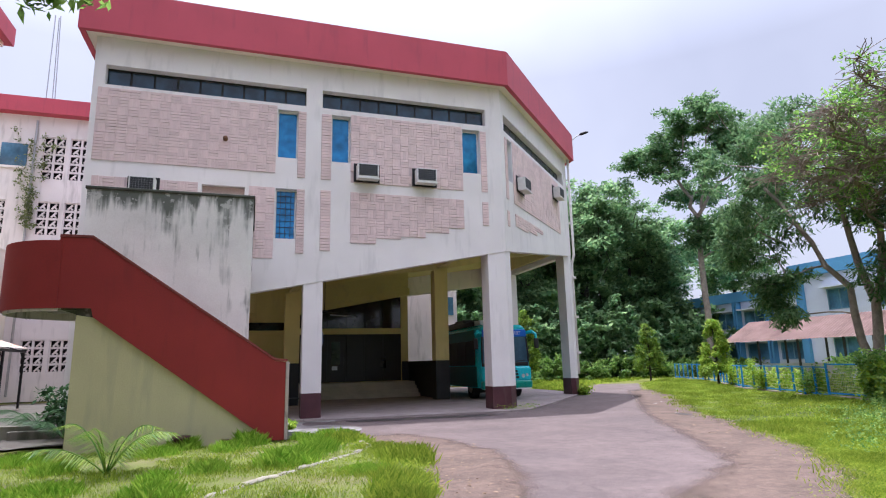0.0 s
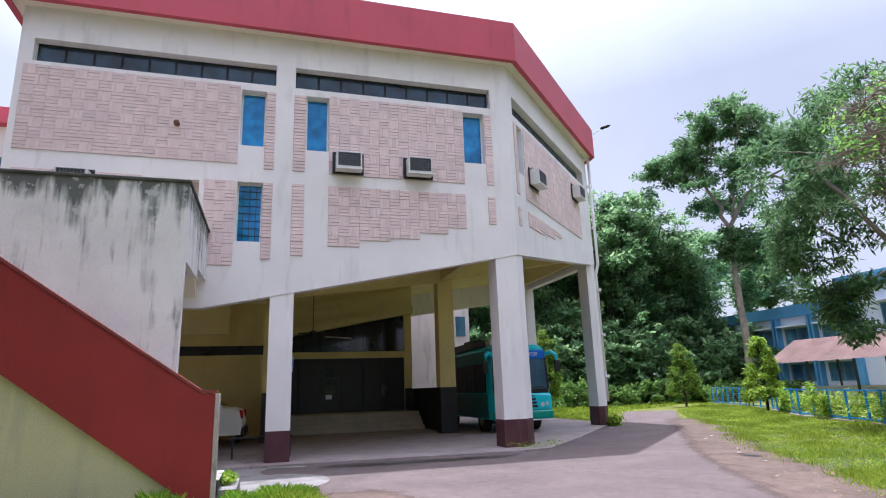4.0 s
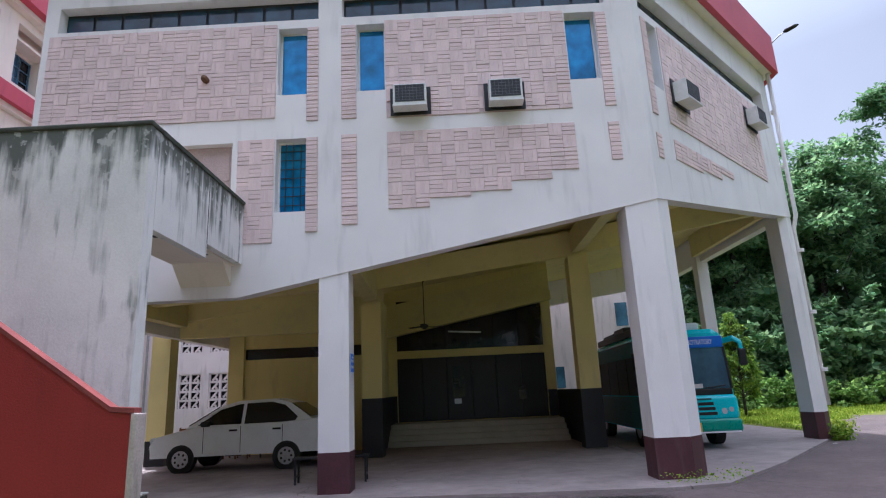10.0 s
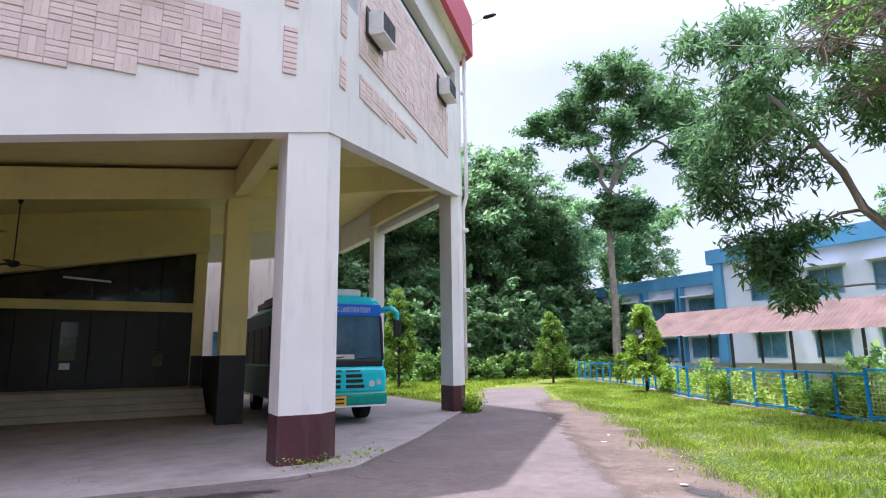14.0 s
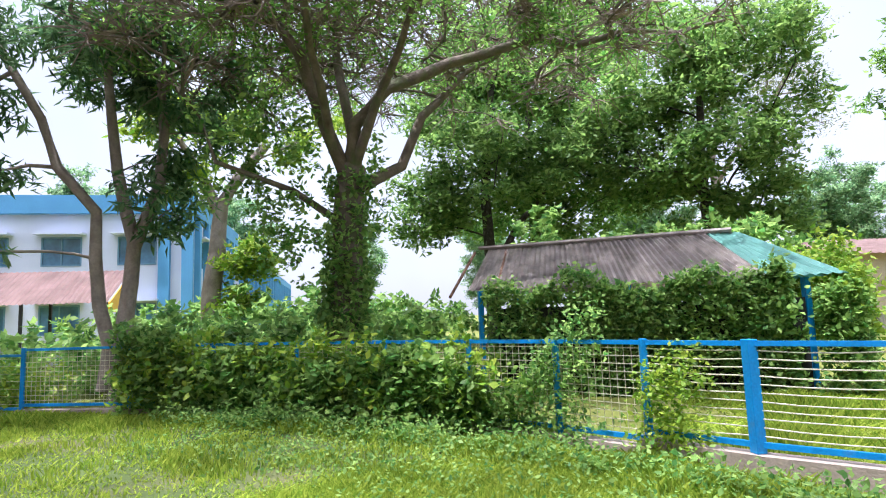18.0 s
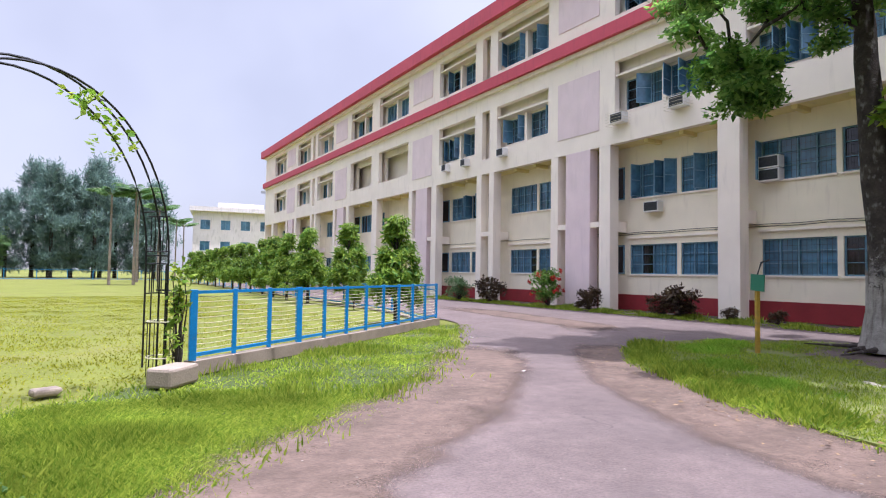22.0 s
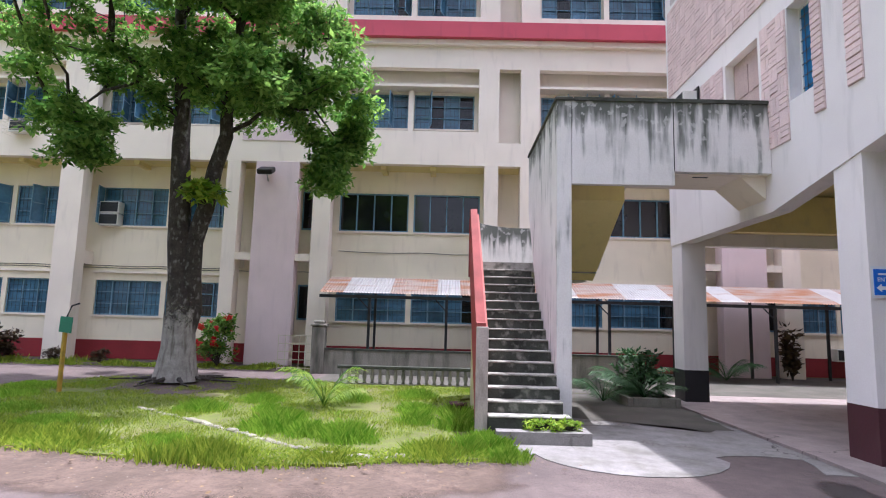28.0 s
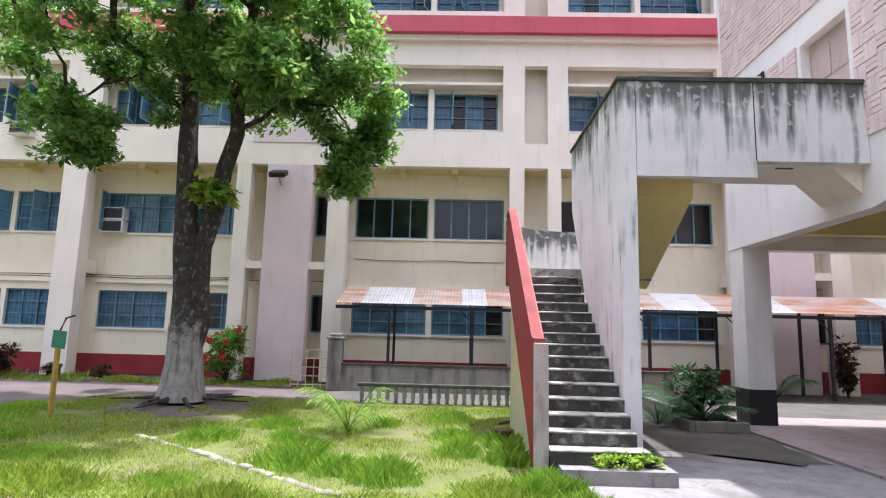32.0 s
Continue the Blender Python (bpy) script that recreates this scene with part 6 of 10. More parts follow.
def loft(bm, secs, cap=True):
    rings = [[bm.verts.new(p) for p in s] for s in secs]
    k = len(rings[0])
    for a, b in zip(rings, rings[1:]):
        for i in range(k):
            j = (i + 1) % k
            bm.faces.new((a[i], a[j], b[j], b[i]))
    if cap:
        bm.faces.new(rings[0])
        bm.faces.new(rings[-1][::-1])


bm = bmnew()
loft(bm, [bus_section(0.02, 0.06, 2.66), bus_section(0.12, 0.0, 2.76), bus_section(0.6, 0, 2.8), bus_section(BL - 0.4, 0, 2.8), bus_section(BL, 0.06, 2.72)])
part("body", bm, M_BUSTEAL, bus, "teal painted body")
for sx in (-1, 1):
    bm = bmnew()
    xo = sx * (BW + 0.004)
    box(bm, min(xo, xo + sx * 0.025), 0.5, 1.25, max(xo, xo + sx * 0.025), BL - 0.2, 2.2)
    part("side_glazing", bm, M_BUSGLASS, bus, "dark side windows")
    bm = bmnew()
    box(bm, min(xo, xo + sx * 0.03), 0.35, 0.45, max(xo, xo + sx * 0.03), BL - 0.1, 1.22)
    # only the left panel takes the dark copy: its shade is painted in
    part("side_panel", bm, M_BUSDARK if sx < 0 else M_BUSTEAL, bus, "side panel")
    bm = bmnew()
    box(bm, min(xo - sx * 0.06, xo + sx * 0.012), 0.5, 2.21, max(xo - sx * 0.06, xo + sx * 0.012), BL - 0.2, 2.6)
    part("cant_rail", bm, M_BUSDARK, bus, "rail over the side windows, its shade put into the paint")
    for i in range(6):
        bm = bmnew()
        yy = 0.5 + i * 1.15
        box(bm, min(xo, xo + sx * 0.04), yy, 1.26, max(xo, xo + sx * 0.04), yy + 0.06, 2.19)
        part("window_pillar", bm, M_BLACKPLASTIC, bus)
    bm = bmnew()
    tube(bm, [(sx * (BW - 0.1), 0.1, 2.45), (sx * (BW + 0.1), -0.12, 2.5), (sx * (BW + 0.22), -0.2, 2.4), (sx * (BW + 0.24), -0.2, 2.2)], [0.07, 0.07, 0.06, 0.05], 10)
    mir = part("mirror", bm, M_BUSTEAL, bus, "teal mirror arm")
    bm = bmnew()
    soft_box(bm, sx * (BW + 0.24) - 0.1, -0.26, 1.85, sx * (BW + 0.24) + 0.1, -0.16, 2.25, 0.04)
    part("mirror_head", bm, M_BLACKPLASTIC, mir)
    for yy in (1.25, 5.4):
        bm = bmnew()
        tube(bm, [(sx * (BW - 0.28), yy, 0.42), (sx * (BW - 0.02), yy, 0.42)], 0.42, 20)
        wh = part("wheel", bm, M_TYRE, bus)
        bm = bmnew()
        tube(bm, [(sx * (BW - 0.019), yy, 0.42), (sx * (BW - 0.005), yy, 0.42)], 0.22, 16)
        part("rim", bm, M_STEEL, wh)
# windscreen, destination board, nose
bm = bmnew()
ws = [(-0.98, -0.05, 1.36), (0.98, -0.05, 1.36), (0.95, 0.0, 2.305), (-0.95, 0.0, 2.305)]
a = [bm.verts.new(p) for p in ws]
b = [bm.verts.new((x, y + 0.03, z)) for x, y, z in ws]
bm.faces.new(a), bm.faces.new(b[::-1])
for i in range(4):
    bm.faces.new((a[(i + 1) % 4], a[i], b[i], b[(i + 1) % 4]))
wsc = part("windscreen", bm, M_SCREEN, bus, "sloping windscreen reflecting the sky")
for sx in (-0.45, 0.35):
    bm = bmnew()
    tube(bm, [(sx, -0.065, 1.37), (sx + 0.5, -0.06, 1.42)], 0.014, 6)
    part("wiper", bm, M_BLACKPLASTIC, wsc)
part_box("destination_board", -0.96, -0.03, 2.31, 0.96, 0.03, 2.58, M_SIGNBLUE, bus, "blue destination board with white lettering", 0.02)
lettering("E TESTING LABOTRATORY", 0.17, pose(0.06, -0.034, 2.44, 90) @ Matrix.Diagonal((0.62, 1, 1, 1)), bus, M_SIGNWHITE)
part_box("dash_panel", -1.0, -0.09, 1.2, 1.0, 0.05, 1.355, M_BLACKPLASTIC, bus, "black scuttle panel", 0.03)
for sx in (-1, 1):
    bm = bmnew()
    tube(bm, [(sx * 1.0, -0.05, 1.34), (sx * 0.985, -0.02, 1.9), (sx * 0.955, 0.01, 2.32)], 0.035, 8)
    part("screen_pillar", bm, M_BLACKPLASTIC, bus)
part_box("dash_tray", -0.35, -0.056, 1.37, 0.3, -0.051, 1.47, M_PAPER, bus, "papers behind the windscreen")
bm = bmnew()
soft_box(bm, -1.07, -0.2, 0.62, 1.07, 0.06, 1.21, 0.13, None, 4)
part("nose", bm, M_BUSTEAL, bus)
bm = bmnew()
soft_box(bm, -1.08, -0.24, 0.36, 1.08, 0.05, 0.68, 0.09, None, 3)
part("bumper", bm, M_BUSGREEN, bus, "green bumper")
part_box("bumper_strip", -1.0, -0.247, 0.365, 1.0, -0.2405, 0.4, M_SIGNWHITE, bus)
for sx in (-1, 1):
    for i in range(3):
        part_box("grille_slot", min(sx * 0.06, sx * (0.5 - 0.03 * i)), -0.212, 0.76 + i * 0.11, max(sx * 0.06, sx * (0.5 - 0.03 * i)), -0.201, 0.83 + i * 0.11, M_BLACKPLASTIC, bus, "", 0.004)
    part_box("name_bar", min(sx * 0.05, sx * 0.4), -0.208, 1.1, max(sx * 0.05, sx * 0.4), -0.201, 1.14, M_BUSDARK, bus)
for sx in (-1, 1):
    for k in range(2):
        bm = bmnew()
        tube(bm, [(sx * (0.68 + 0.17 * k), -0.215, 0.84 + 0.03 * k), (sx * (0.68 + 0.17 * k), -0.19, 0.84 + 0.03 * k)], 0.07 - 0.012 * k, 14)
        part("headlight", bm, M_LAMPGLASS, bus)
part_box("number_plate", -0.38, -0.258, 0.4, 0.06, -0.248, 0.6, M_ORANGE, bus, "yellow number plate with plain bars")
for zz in (0.44, 0.52):
    part_box("bar", -0.33, -0.262, zz, 0.01, -0.2585, zz + 0.035, M_BLACKPLASTIC, bus)
bm = bmnew()
soft_box(bm, -0.75, 0.8, 2.801, 0.75, 2.6, 3.0, 0.06)
part("roof_unit", bm, M_SIGNWHITE, bus, "white roof air unit")
for x0, y0, x1, y1, h in ((-0.85, 1.3, -0.78, 6.4, 0.2), (0.78, 2.7, 0.85, 6.4, 0.2), (-0.8, 2.75, 0.1, 4.0, 0.34), (0.12, 2.8, 0.76, 4.4, 0.24), (-0.8, 4.05, -0.1, 5.6, 0.28), (-0.08, 4.45, 0.7, 6.2, 0.36)):
    part_box("roof_load", x0, y0, 2.801, x1, y1, 2.8 + h, M_BLACKPLASTIC, bus, "black roof rack load", 0.03)
part_box("sun_visor", -0.9, 0.04, 2.6, 0.9, 0.12, 2.66, M_BUSTEAL, bus)

# ---- the white saloon car ----
def saloon(m, paint, label):
    """A small four-door saloon, front towards local -x; local y is the far side."""
    car = thing("car", m, label, "car")
    side = [(-1.95, 0.33), (-1.97, 0.62), (-1.85, 0.78), (-1.1, 0.95), (-0.95, 0.98), (1.15, 1.02), (1.5, 1.05), (1.9, 1.08), (2.15, 0.99), (2.22, 0.7), (2.18, 0.36)]
    bm = bmnew()
    prof = [(x, z) for x, z in side]
    secs = []
    for y, q in ((-0.83, 0.0), (-0.79, 0.03), (0.79, 0.03), (0.83, 0.0)):
        secs.append([(x * (0.985 if abs(y) > 0.8 else 1), y, z - (0.03 if abs(y) > 0.8 and z > 0.9 else 0)) for x, z in prof])
    loft(bm, secs)
    part("body", bm, paint, car, "painted body shell")
    roof = [(-1.15, 0.96, 0.78), (-0.75, 1.2, 0.69), (-0.4, 1.42, 0.61), (0.0, 1.52, 0.58), (0.8, 1.54, 0.57), (1.2, 1.44, 0.6), (1.5, 1.24, 0.67), (1.75, 1.06, 0.74)]
    bm = bmnew()
    ring = []
    for x, z, hw in roof:
        ring.append([bm.verts.new((x, -hw, z)), bm.verts.new((x, hw, z)), bm.verts.new((x, 0.78, 0.95)), bm.verts.new((x, -0.78, 0.95))])
    for a, b in zip(ring, ring[1:]):
        for i in range(4):
            j = (i + 1) % 4
            bm.faces.new((a[i], a[j], b[j], b[i]))
    bm.faces.new(ring[0]), bm.faces.new(ring[-1][::-1])
    part("cabin", bm, paint, car)
    for sy in (-1, 1):
        for pts in ([(-0.88, 1.01), (-0.4, 1.34), (0.0, 1.44), (0.12, 1.45), (0.12, 1.01)], [(0.2, 1.01), (0.2, 1.46), (0.8, 1.47), (1.1, 1.39), (1.42, 1.12), (1.36, 1.02)]):
            bm = bmnew()
            def yat(z):
                return 0.785 - (z - 0.95) * 0.36
            a = [bm.verts.new((x, sy * (yat(z) + 0.012), z)) for x, z in pts]
            b = [bm.verts.new((x, sy * (yat(z) - 0.02), z)) for x, z in pts]
            bm.faces.new(a), bm.faces.new(b[::-1])
            for i in range(len(pts)):
                j = (i + 1) % len(pts)
                bm.faces.new((a[j], a[i], b[i], b[j]))
            part("side_window", bm, M_DARKGLASS, car)
        for x in (-0.02, 0.98):
            part_box("door_handle", x - 0.1, sy * 0.845 - 0.015, 0.86, x + 0.08, sy * 0.845 + 0.015, 0.9, M_BLACKPLASTIC, car)
        for x in (-0.72, 0.14, 1.1):
            part_box("door_gap", x - 0.006, sy * 0.832 - 0.003, 0.4, x + 0.006, sy * 0.832 + 0.003, 0.97, M_BLACKPLASTIC, car)
        for x in (-1.22, 1.2):
            bm = bmnew()
            tube(bm, [(x, sy * 0.66, 0.29), (x, sy * 0.838, 0.29)], 0.318, 20)
            part("wheel_arch", bm, M_BLACKPLASTIC, car)
            bm = bmnew()
            tube(bm, [(x, sy * 0.66, 0.29), (x, sy * 0.80, 0.29), (x, sy * 0.845, 0.29)], [0.29, 0.29, 0.27], 22)
            wh = part("wheel", bm, M_TYRE, car)
            bm = bmnew()
            tube(bm, [(x, sy * 0.846, 0.29), (x, sy * 0.853, 0.29)], 0.19, 18)
            part("hubcap", bm, M_STEEL, wh)
            for k in range(7):
                bm = bmnew()
                tube(bm, [(x + 0.12 * math.cos(k * 0.898), sy * 0.854, 0.29 + 0.12 * math.sin(k * 0.898)), (x + 0.12 * math.cos(k * 0.898), sy * 0.857, 0.29 + 0.12 * math.sin(k * 0.898))], 0.028, 8)
                part("vent_hole", bm, M_BLACKPLASTIC, wh)
        bm = bmnew()
        soft_box(bm, 1.97, sy * 0.68 - 0.14, 0.76, 2.215, sy * 0.68 + 0.14, 1.0, 0.04)
        part("tail_lamp", bm, M_TAIL, car, "red tail lamp")
        bm = bmnew()
        soft_box(bm, -1.98, sy * 0.6 - 0.2, 0.64, -1.75, sy * 0.6 + 0.18, 0.78, 0.04)
        part("headlight", bm, M_LAMPGLASS, car)
        bm = bmnew()
        soft_box(bm, -0.72, sy * 0.93 - 0.09, 0.98, -0.55, sy * 0.93 + 0.09, 1.1, 0.03)
        part("wing_mirror", bm, M_BLACKPLASTIC, car)
    for x0, x1 in ((-2.03, -1.86), (2.1, 2.28)):
        bm = bmnew()
        soft_box(bm, x0, -0.8, 0.3, x1, 0.8, 0.55, 0.05)
        part("bumper", bm, M_BLACKPLASTIC, car, "black plastic bumper")
    for pts, hw0, hw1 in (((-1.08, 1.0, -0.44, 1.385), 0.74, 0.61), ((1.23, 1.41, 1.7, 1.1), 0.58, 0.7)):
        x0, z0, x1, z1 = pts
        bm = bmnew()
        dx = -0.02 if x0 < 0 else 0.02
        v = [bm.verts.new(p) for p in ((x0 + dx, -hw0, z0 + 0.02), (x0 + dx, hw0, z0 + 0.02), (x1 + dx, hw1, z1 + 0.02), (x1 + dx, -hw1, z1 + 0.02))]
        w = [bm.verts.new(q.co + Vector((-dx * 0.5, 0, -0.01))) for q in v]
        bm.faces.new(v), bm.faces.new(w[::-1])
        for i in range(4):
            bm.faces.new((v[(i + 1) % 4], v[i], w[i], w[(i + 1) % 4]))
        part("screen", bm, M_DARKGLASS, car)
    return car


saloon(scaled(-1.76, 22.75, 0.05, -1, 1.1), M_CARWHITE, "dusty white four-door saloon car parked under the hall")


# furniture under the hall
def bench(m, label, w=1.5, d=0.42, h=0.5):
    b = thing("bench", m, label, "bench")
    part_box("seat", -w / 2, -d / 2, h - 0.035, w / 2, d / 2, h, M_DARKMETAL, b, "", 0.008)
    for x in (-w / 2 + 0.04, w / 2 - 0.08):
        for y in (-d / 2 + 0.02, d / 2 - 0.06):
            part_box("leg", x, y, 0, x + 0.04, y + 0.04, h - 0.036, M_DARKMETAL, b)
        part_box("stretcher", x + 0.005, -d / 2 + 0.062, 0.12, x + 0.035, d / 2 - 0.062, 0.15, M_DARKMETAL, b)
    return b


bench(pose(1.25, 19.1, 0.05, 0, 0, 4), "dark metal-legged bench behind the maroon-footed pillar")


def broken_chair(m, label):
    c = thing("chair", m, label, "chair", "stacked old chairs by the car")
    part_box("seat", -0.2, -0.2, 0.42, 0.2, 0.2, 0.45, M_WOOD, c)
    for x in (-0.2, 0.16):
        for y in (-0.2, 0.16):
            part_box("leg", x, y, 0, x + 0.04, y + 0.04, 0.419 if y < 0 else 0.419, M_WOOD, c)
        part_box("back_post", x, 0.16, 0.451, x + 0.04, 0.2, 0.95, M_WOOD, c)
    for zz in (0.6, 0.85):
        part_box("back_rail", -0.159, 0.165, zz, 0.159, 0.195, zz + 0.07, M_WOOD, c)
    return c


ch = broken_chair(pose(-4.3, 25.0, 0.05, 0, 0, 30), "old brown wooden chair standing in the parking bay")
for x, y, r in ((-3.5, 25.4, 80), (-4.9, 25.6, -20), (-2.8, 25.3, 10)):
    copy_thing(ch, pose(x, y, 0.05, 0, 0, r))
tb = bench(pose(-3.8, 26.9, 0.05), "old wooden table in the parking bay", 1.6, 0.7, 0.76)

def old_seat(m, label):
    """A torn-out vehicle seat: cushion, tilted back, steel feet."""
    # an old bus seat is meant; settee is only its tag
    c = thing("settee", m, label, "settee", "discarded settees behind the car")
    part_box("cushion", -0.48, -0.24, 0.3, 0.48, 0.24, 0.46, M_BLACKPLASTIC, c, "", 0.05)
    bm = bmnew()
    soft_box(bm, -0.48, -0.06, 0.0, 0.48, 0.07, 0.62, 0.05, pose(0, 0.22, 0.42, -14, 0, 0))
    part("backrest", bm, M_BLACKPLASTIC, c)
    for x in (-0.42, 0.38):
        part_box("foot", x, -0.22, 0.0, x + 0.04, 0.22, 0.299, M_DARKMETAL, c)
    return c


os_ = old_seat(pose(-0.75, 25.35, 0.052, 0, 0, 8), "torn-out dark vehicle seat dumped behind the car")
for x, y, z, r in ((0.05, 24.75, 0.052, -12), (-1.9, 25.5, 0.052, 20), (-0.6, 24.55, 0.052, 160)):
    copy_thing(os_, pose(x, y, z, 0, 0, r))

# litter on the road
rl = random.Random(11)
for i, (x, y) in enumerate(((12.9, 17.0), (13.6, 17.6), (11.8, 14.6), (14.6, 20.6), (13.2, 22.3), (10.6, 12.6), (2.6, 3.8), (0.6, -0.5), (11.2, 13.9), (8.0, 17.0))):
    bm = bmnew()
    s = rl.uniform(0.03, 0.07)
    v = [bm.verts.new((s * math.cos(a) * rl.uniform(0.6, 1.2), s * math.sin(a) * rl.uniform(0.6, 1.2), rl.uniform(0.002, 0.012))) for a in (0, 1.1, 2.2, 3.2, 4.2, 5.2)]
    f = bm.faces.new(v)
    r = bmesh.ops.extrude_face_region(bm, geom=[f])
    bmesh.ops.translate(bm, verts=[e for e in r["geom"] if isinstance(e, bmesh.types.BMVert)], vec=(0, 0, 0.004))
    ob = finish("paper_scrap", bm, M_PAPER)
    ob.matrix_basis = pose(x, y, 0.012, 0, 0, rl.uniform(0, 360))
    tagged(ob, "crumpled pale paper scrap lying on the road", "litter", "litter on the road")

# grit, pebbles and fallen leaves
def strewn(name, lines_, n, size, material, label, seed, flat=0.6, z=0.002):
    """Small stones or leaves scattered along bands: (x, y) lines with a half width."""
    rng = np.random.default_rng(seed)
    vs, fs = [], []
    ring = np.array([(1, 0, 0), (0.2, 1, 0), (-0.9, 0.5, 0), (-0.6, -0.8, 0), (0.5, -0.9, 0)])
    for line, half in lines_:
        p = np.array(line, float)
        seg = np.linalg.norm(np.diff(p, axis=0), axis=1)
        cum = np.concatenate([[0], np.cumsum(seg)])
        k = int(n * cum[-1])
        t = rng.random(k) * cum[-1]
        i = np.clip(np.searchsorted(cum, t) - 1, 0, len(seg) - 1)
        q = p[i] + (p[i + 1] - p[i]) * ((t - cum[i]) / seg[i])[:, None] + rng.normal(size=(k, 2)) * half * 0.6
        for x, y in q:
            r = size * (0.35 + rng.random() ** 3 * 1.3)
            a = rng.random() * 6.28
            c, w = math.cos(a), math.sin(a)
            b = len(vs)
            for u, v, _ in ring:
                e = r * rng.uniform(0.7, 1.2)
                vs.append((x + e * (u * c - v * w), y + e * (u * w + v * c), z + (0.0 if flat else e * rng.uniform(0.1, 0.7))))
            vs.append((x, y, z + r * (flat or 0.25)))
            fs += [(b + j, b + (j + 1) % 5, b + 5) for j in range(5)]
    ob = new(name, raw_mesh(name, np.array(vs), fs, material))
    return tagged(ob, label, "litter", kind="stuff")


VERGE_LINE = [(1.2, 0.4), (3.1, 3.3), (4.9, 5.0), (7.1, 6.6), (8.3, 8.6), (9.8, 11.4), (11.2, 14.0), (13.2, 17.0), (15.0, 19.6), (17.5, 23.6)]
MARGIN_LINE = [(2.3, 13.4), (2.8, 12.0), (3.2, 9.8), (2.6, 7.4), (1.6, 5.2), (0.6, 3.8), (-0.8, 2.4), (-2.4, 1.6)]
strewn("road_grit", [(VERGE_LINE, 0.7), (MARGIN_LINE, 0.7)], 45, 0.009, M_GRIT, "loose stones and grit along the road edges", 301, z=0.006)
strewn("road_grit", [([(0, -4), (2.5, 2), (5, 7), (6.5, 12), (9, 17)], 1.9)], 60, 0.006, M_GRIT, "fine loose grit on the asphalt", 302, z=0.001)
strewn("fallen_leaves", [(MARGIN_LINE, 0.6), ([(-5.4, 3.6), (-4.0, 3.4), (-3.0, 4.6), (-3.0, 6.8), (-4.4, 8.0)], 0.8), ([(8.6, 8.4), (9.6, 10.4), (10.8, 12.8)], 0.9)], 30, 0.02, M_DEADLEAF, "dry brown fallen leaves", 303, 0.0, 0.04)

# ---- blue fences, arch ----
def fence(name, pts, label, wires=10, mesh=False, kerb=0.2, top=1.2, thick_at=(), group="", first=0):
    f = thing(name, pose(0, 0, 0), label, "fence", group)
    for i, (x, y) in enumerate(pts):
        if i < first:
            continue
        w = 0.05 if i in thick_at else 0.032
        part_box("post", x - w, y - w, kerb, x + w, y + w, top, M_BLUEPAINT, f, "", 0.006)
    for i in range(len(pts) - 1):
        (x0, y0), (x1, y1) = pts[i], pts[i + 1]
        ln, an = math.hypot(x1 - x0, y1 - y0), math.degrees(math.atan2(y1 - y0, x1 - x0))
        m = pose(x0, y0, 0, 0, 0, an)
        for za, zb in ((top - 0.06, top - 0.015), (kerb + 0.05, kerb + 0.1)):
            bm = bmnew()
            box(bm, 0.035, -0.02, za, ln - 0.035, 0.02, zb, m)
            part("rail", bm, M_BLUEPAINT, f)
        if wires == 11 and not mesh:
            for k in range(wires):
                z = kerb + 0.15 + (top - kerb - 0.25) * k / (wires - 1)
                bm = bmnew()
                tube(bm, [m @ Vector((0.03 + (ln - 0.06) * t, 0, z - 0.006 * math.sin(math.pi * t) * (1 + (k * 7 + i) % 3))) for t in (0, 0.33, 0.67, 1)], 0.006, 5)
                part("wire", bm, M_MESHWIRE, f)
            bm = bmnew()
            box(bm, -0.05, -0.1, 0.0, ln + 0.05, 0.1, kerb - 0.003 * (i % 2), m)
            part("kerb", bm, M_BLOCK, f, "concrete kerb")
            continue
        bm = bmnew()
        for k in range(wires):
            z = kerb + 0.15 + (top - kerb - 0.25) * k / (wires - 1)
            box(bm, 0.035, -0.004, z, ln - 0.035, 0.004, z + 0.008, m)
        if mesh:
            for k in range(int(ln / 0.09)):
                box(bm, 0.05 + k * 0.09, -0.009, kerb + 0.1, 0.056 + k * 0.09, -0.0045, top - 0.06, m)
        tagged(part("wire_panel", bm, M_MESHWIRE, f), "pale wire infill", kind="stuff")
        bm = bmnew()
        box(bm, -0.05, -0.1, 0.0, ln + 0.05, 0.1, kerb - 0.003 * (i % 2), m)
        part("kerb", bm, M_BLOCK, f, "concrete kerb")
    return f


def along(pts, step):
    out = [pts[0]]
    for (x0, y0), (x1, y1) in zip(pts, pts[1:]):
        k = max(1, round(math.hypot(x1 - x0, y1 - y0) / step))
        out += [(x0 + (x1 - x0) * i / k, y0 + (y1 - y0) * i / k) for i in range(1, k + 1)]
    return out


FENCE_A = [(10.33, 5.2), (11.15, 5.76), (11.95, 6.43), (12.83, 6.98)]
FENCE_B = [(12.83, 6.98), (13.75, 7.58), (14.7, 8.4), (15.7, 9.4), (16.7, 10.7), (17.6, 12.1), (18.3, 13.6), (19.0, 15.6)]
FENCE_C = along([(19.0, 15.6), (20.5, 18.3), (22.6, 23.0), (26.6, 28.7), (31.0, 38.0)], 1.15)
fence("fence", FENCE_A, "bright blue steel fence with pale wires on a concrete kerb", 11, False, thick_at=(2,), group="blue fences")
fence("fence", FENCE_B, "blue steel fence overgrown with creepers", 11, True, 0.12, group="blue fences", first=1)
fence("fence", FENCE_C, "dull blue steel fence along the far verge", 7, False, 0.05, 1.1, group="blue fences", first=1)
FENCE_D = [(7.03 + (-0.4 - 7.03) * i / 11, 1.87 + (-3.8 - 1.87) * i / 11) for i in range(12)]
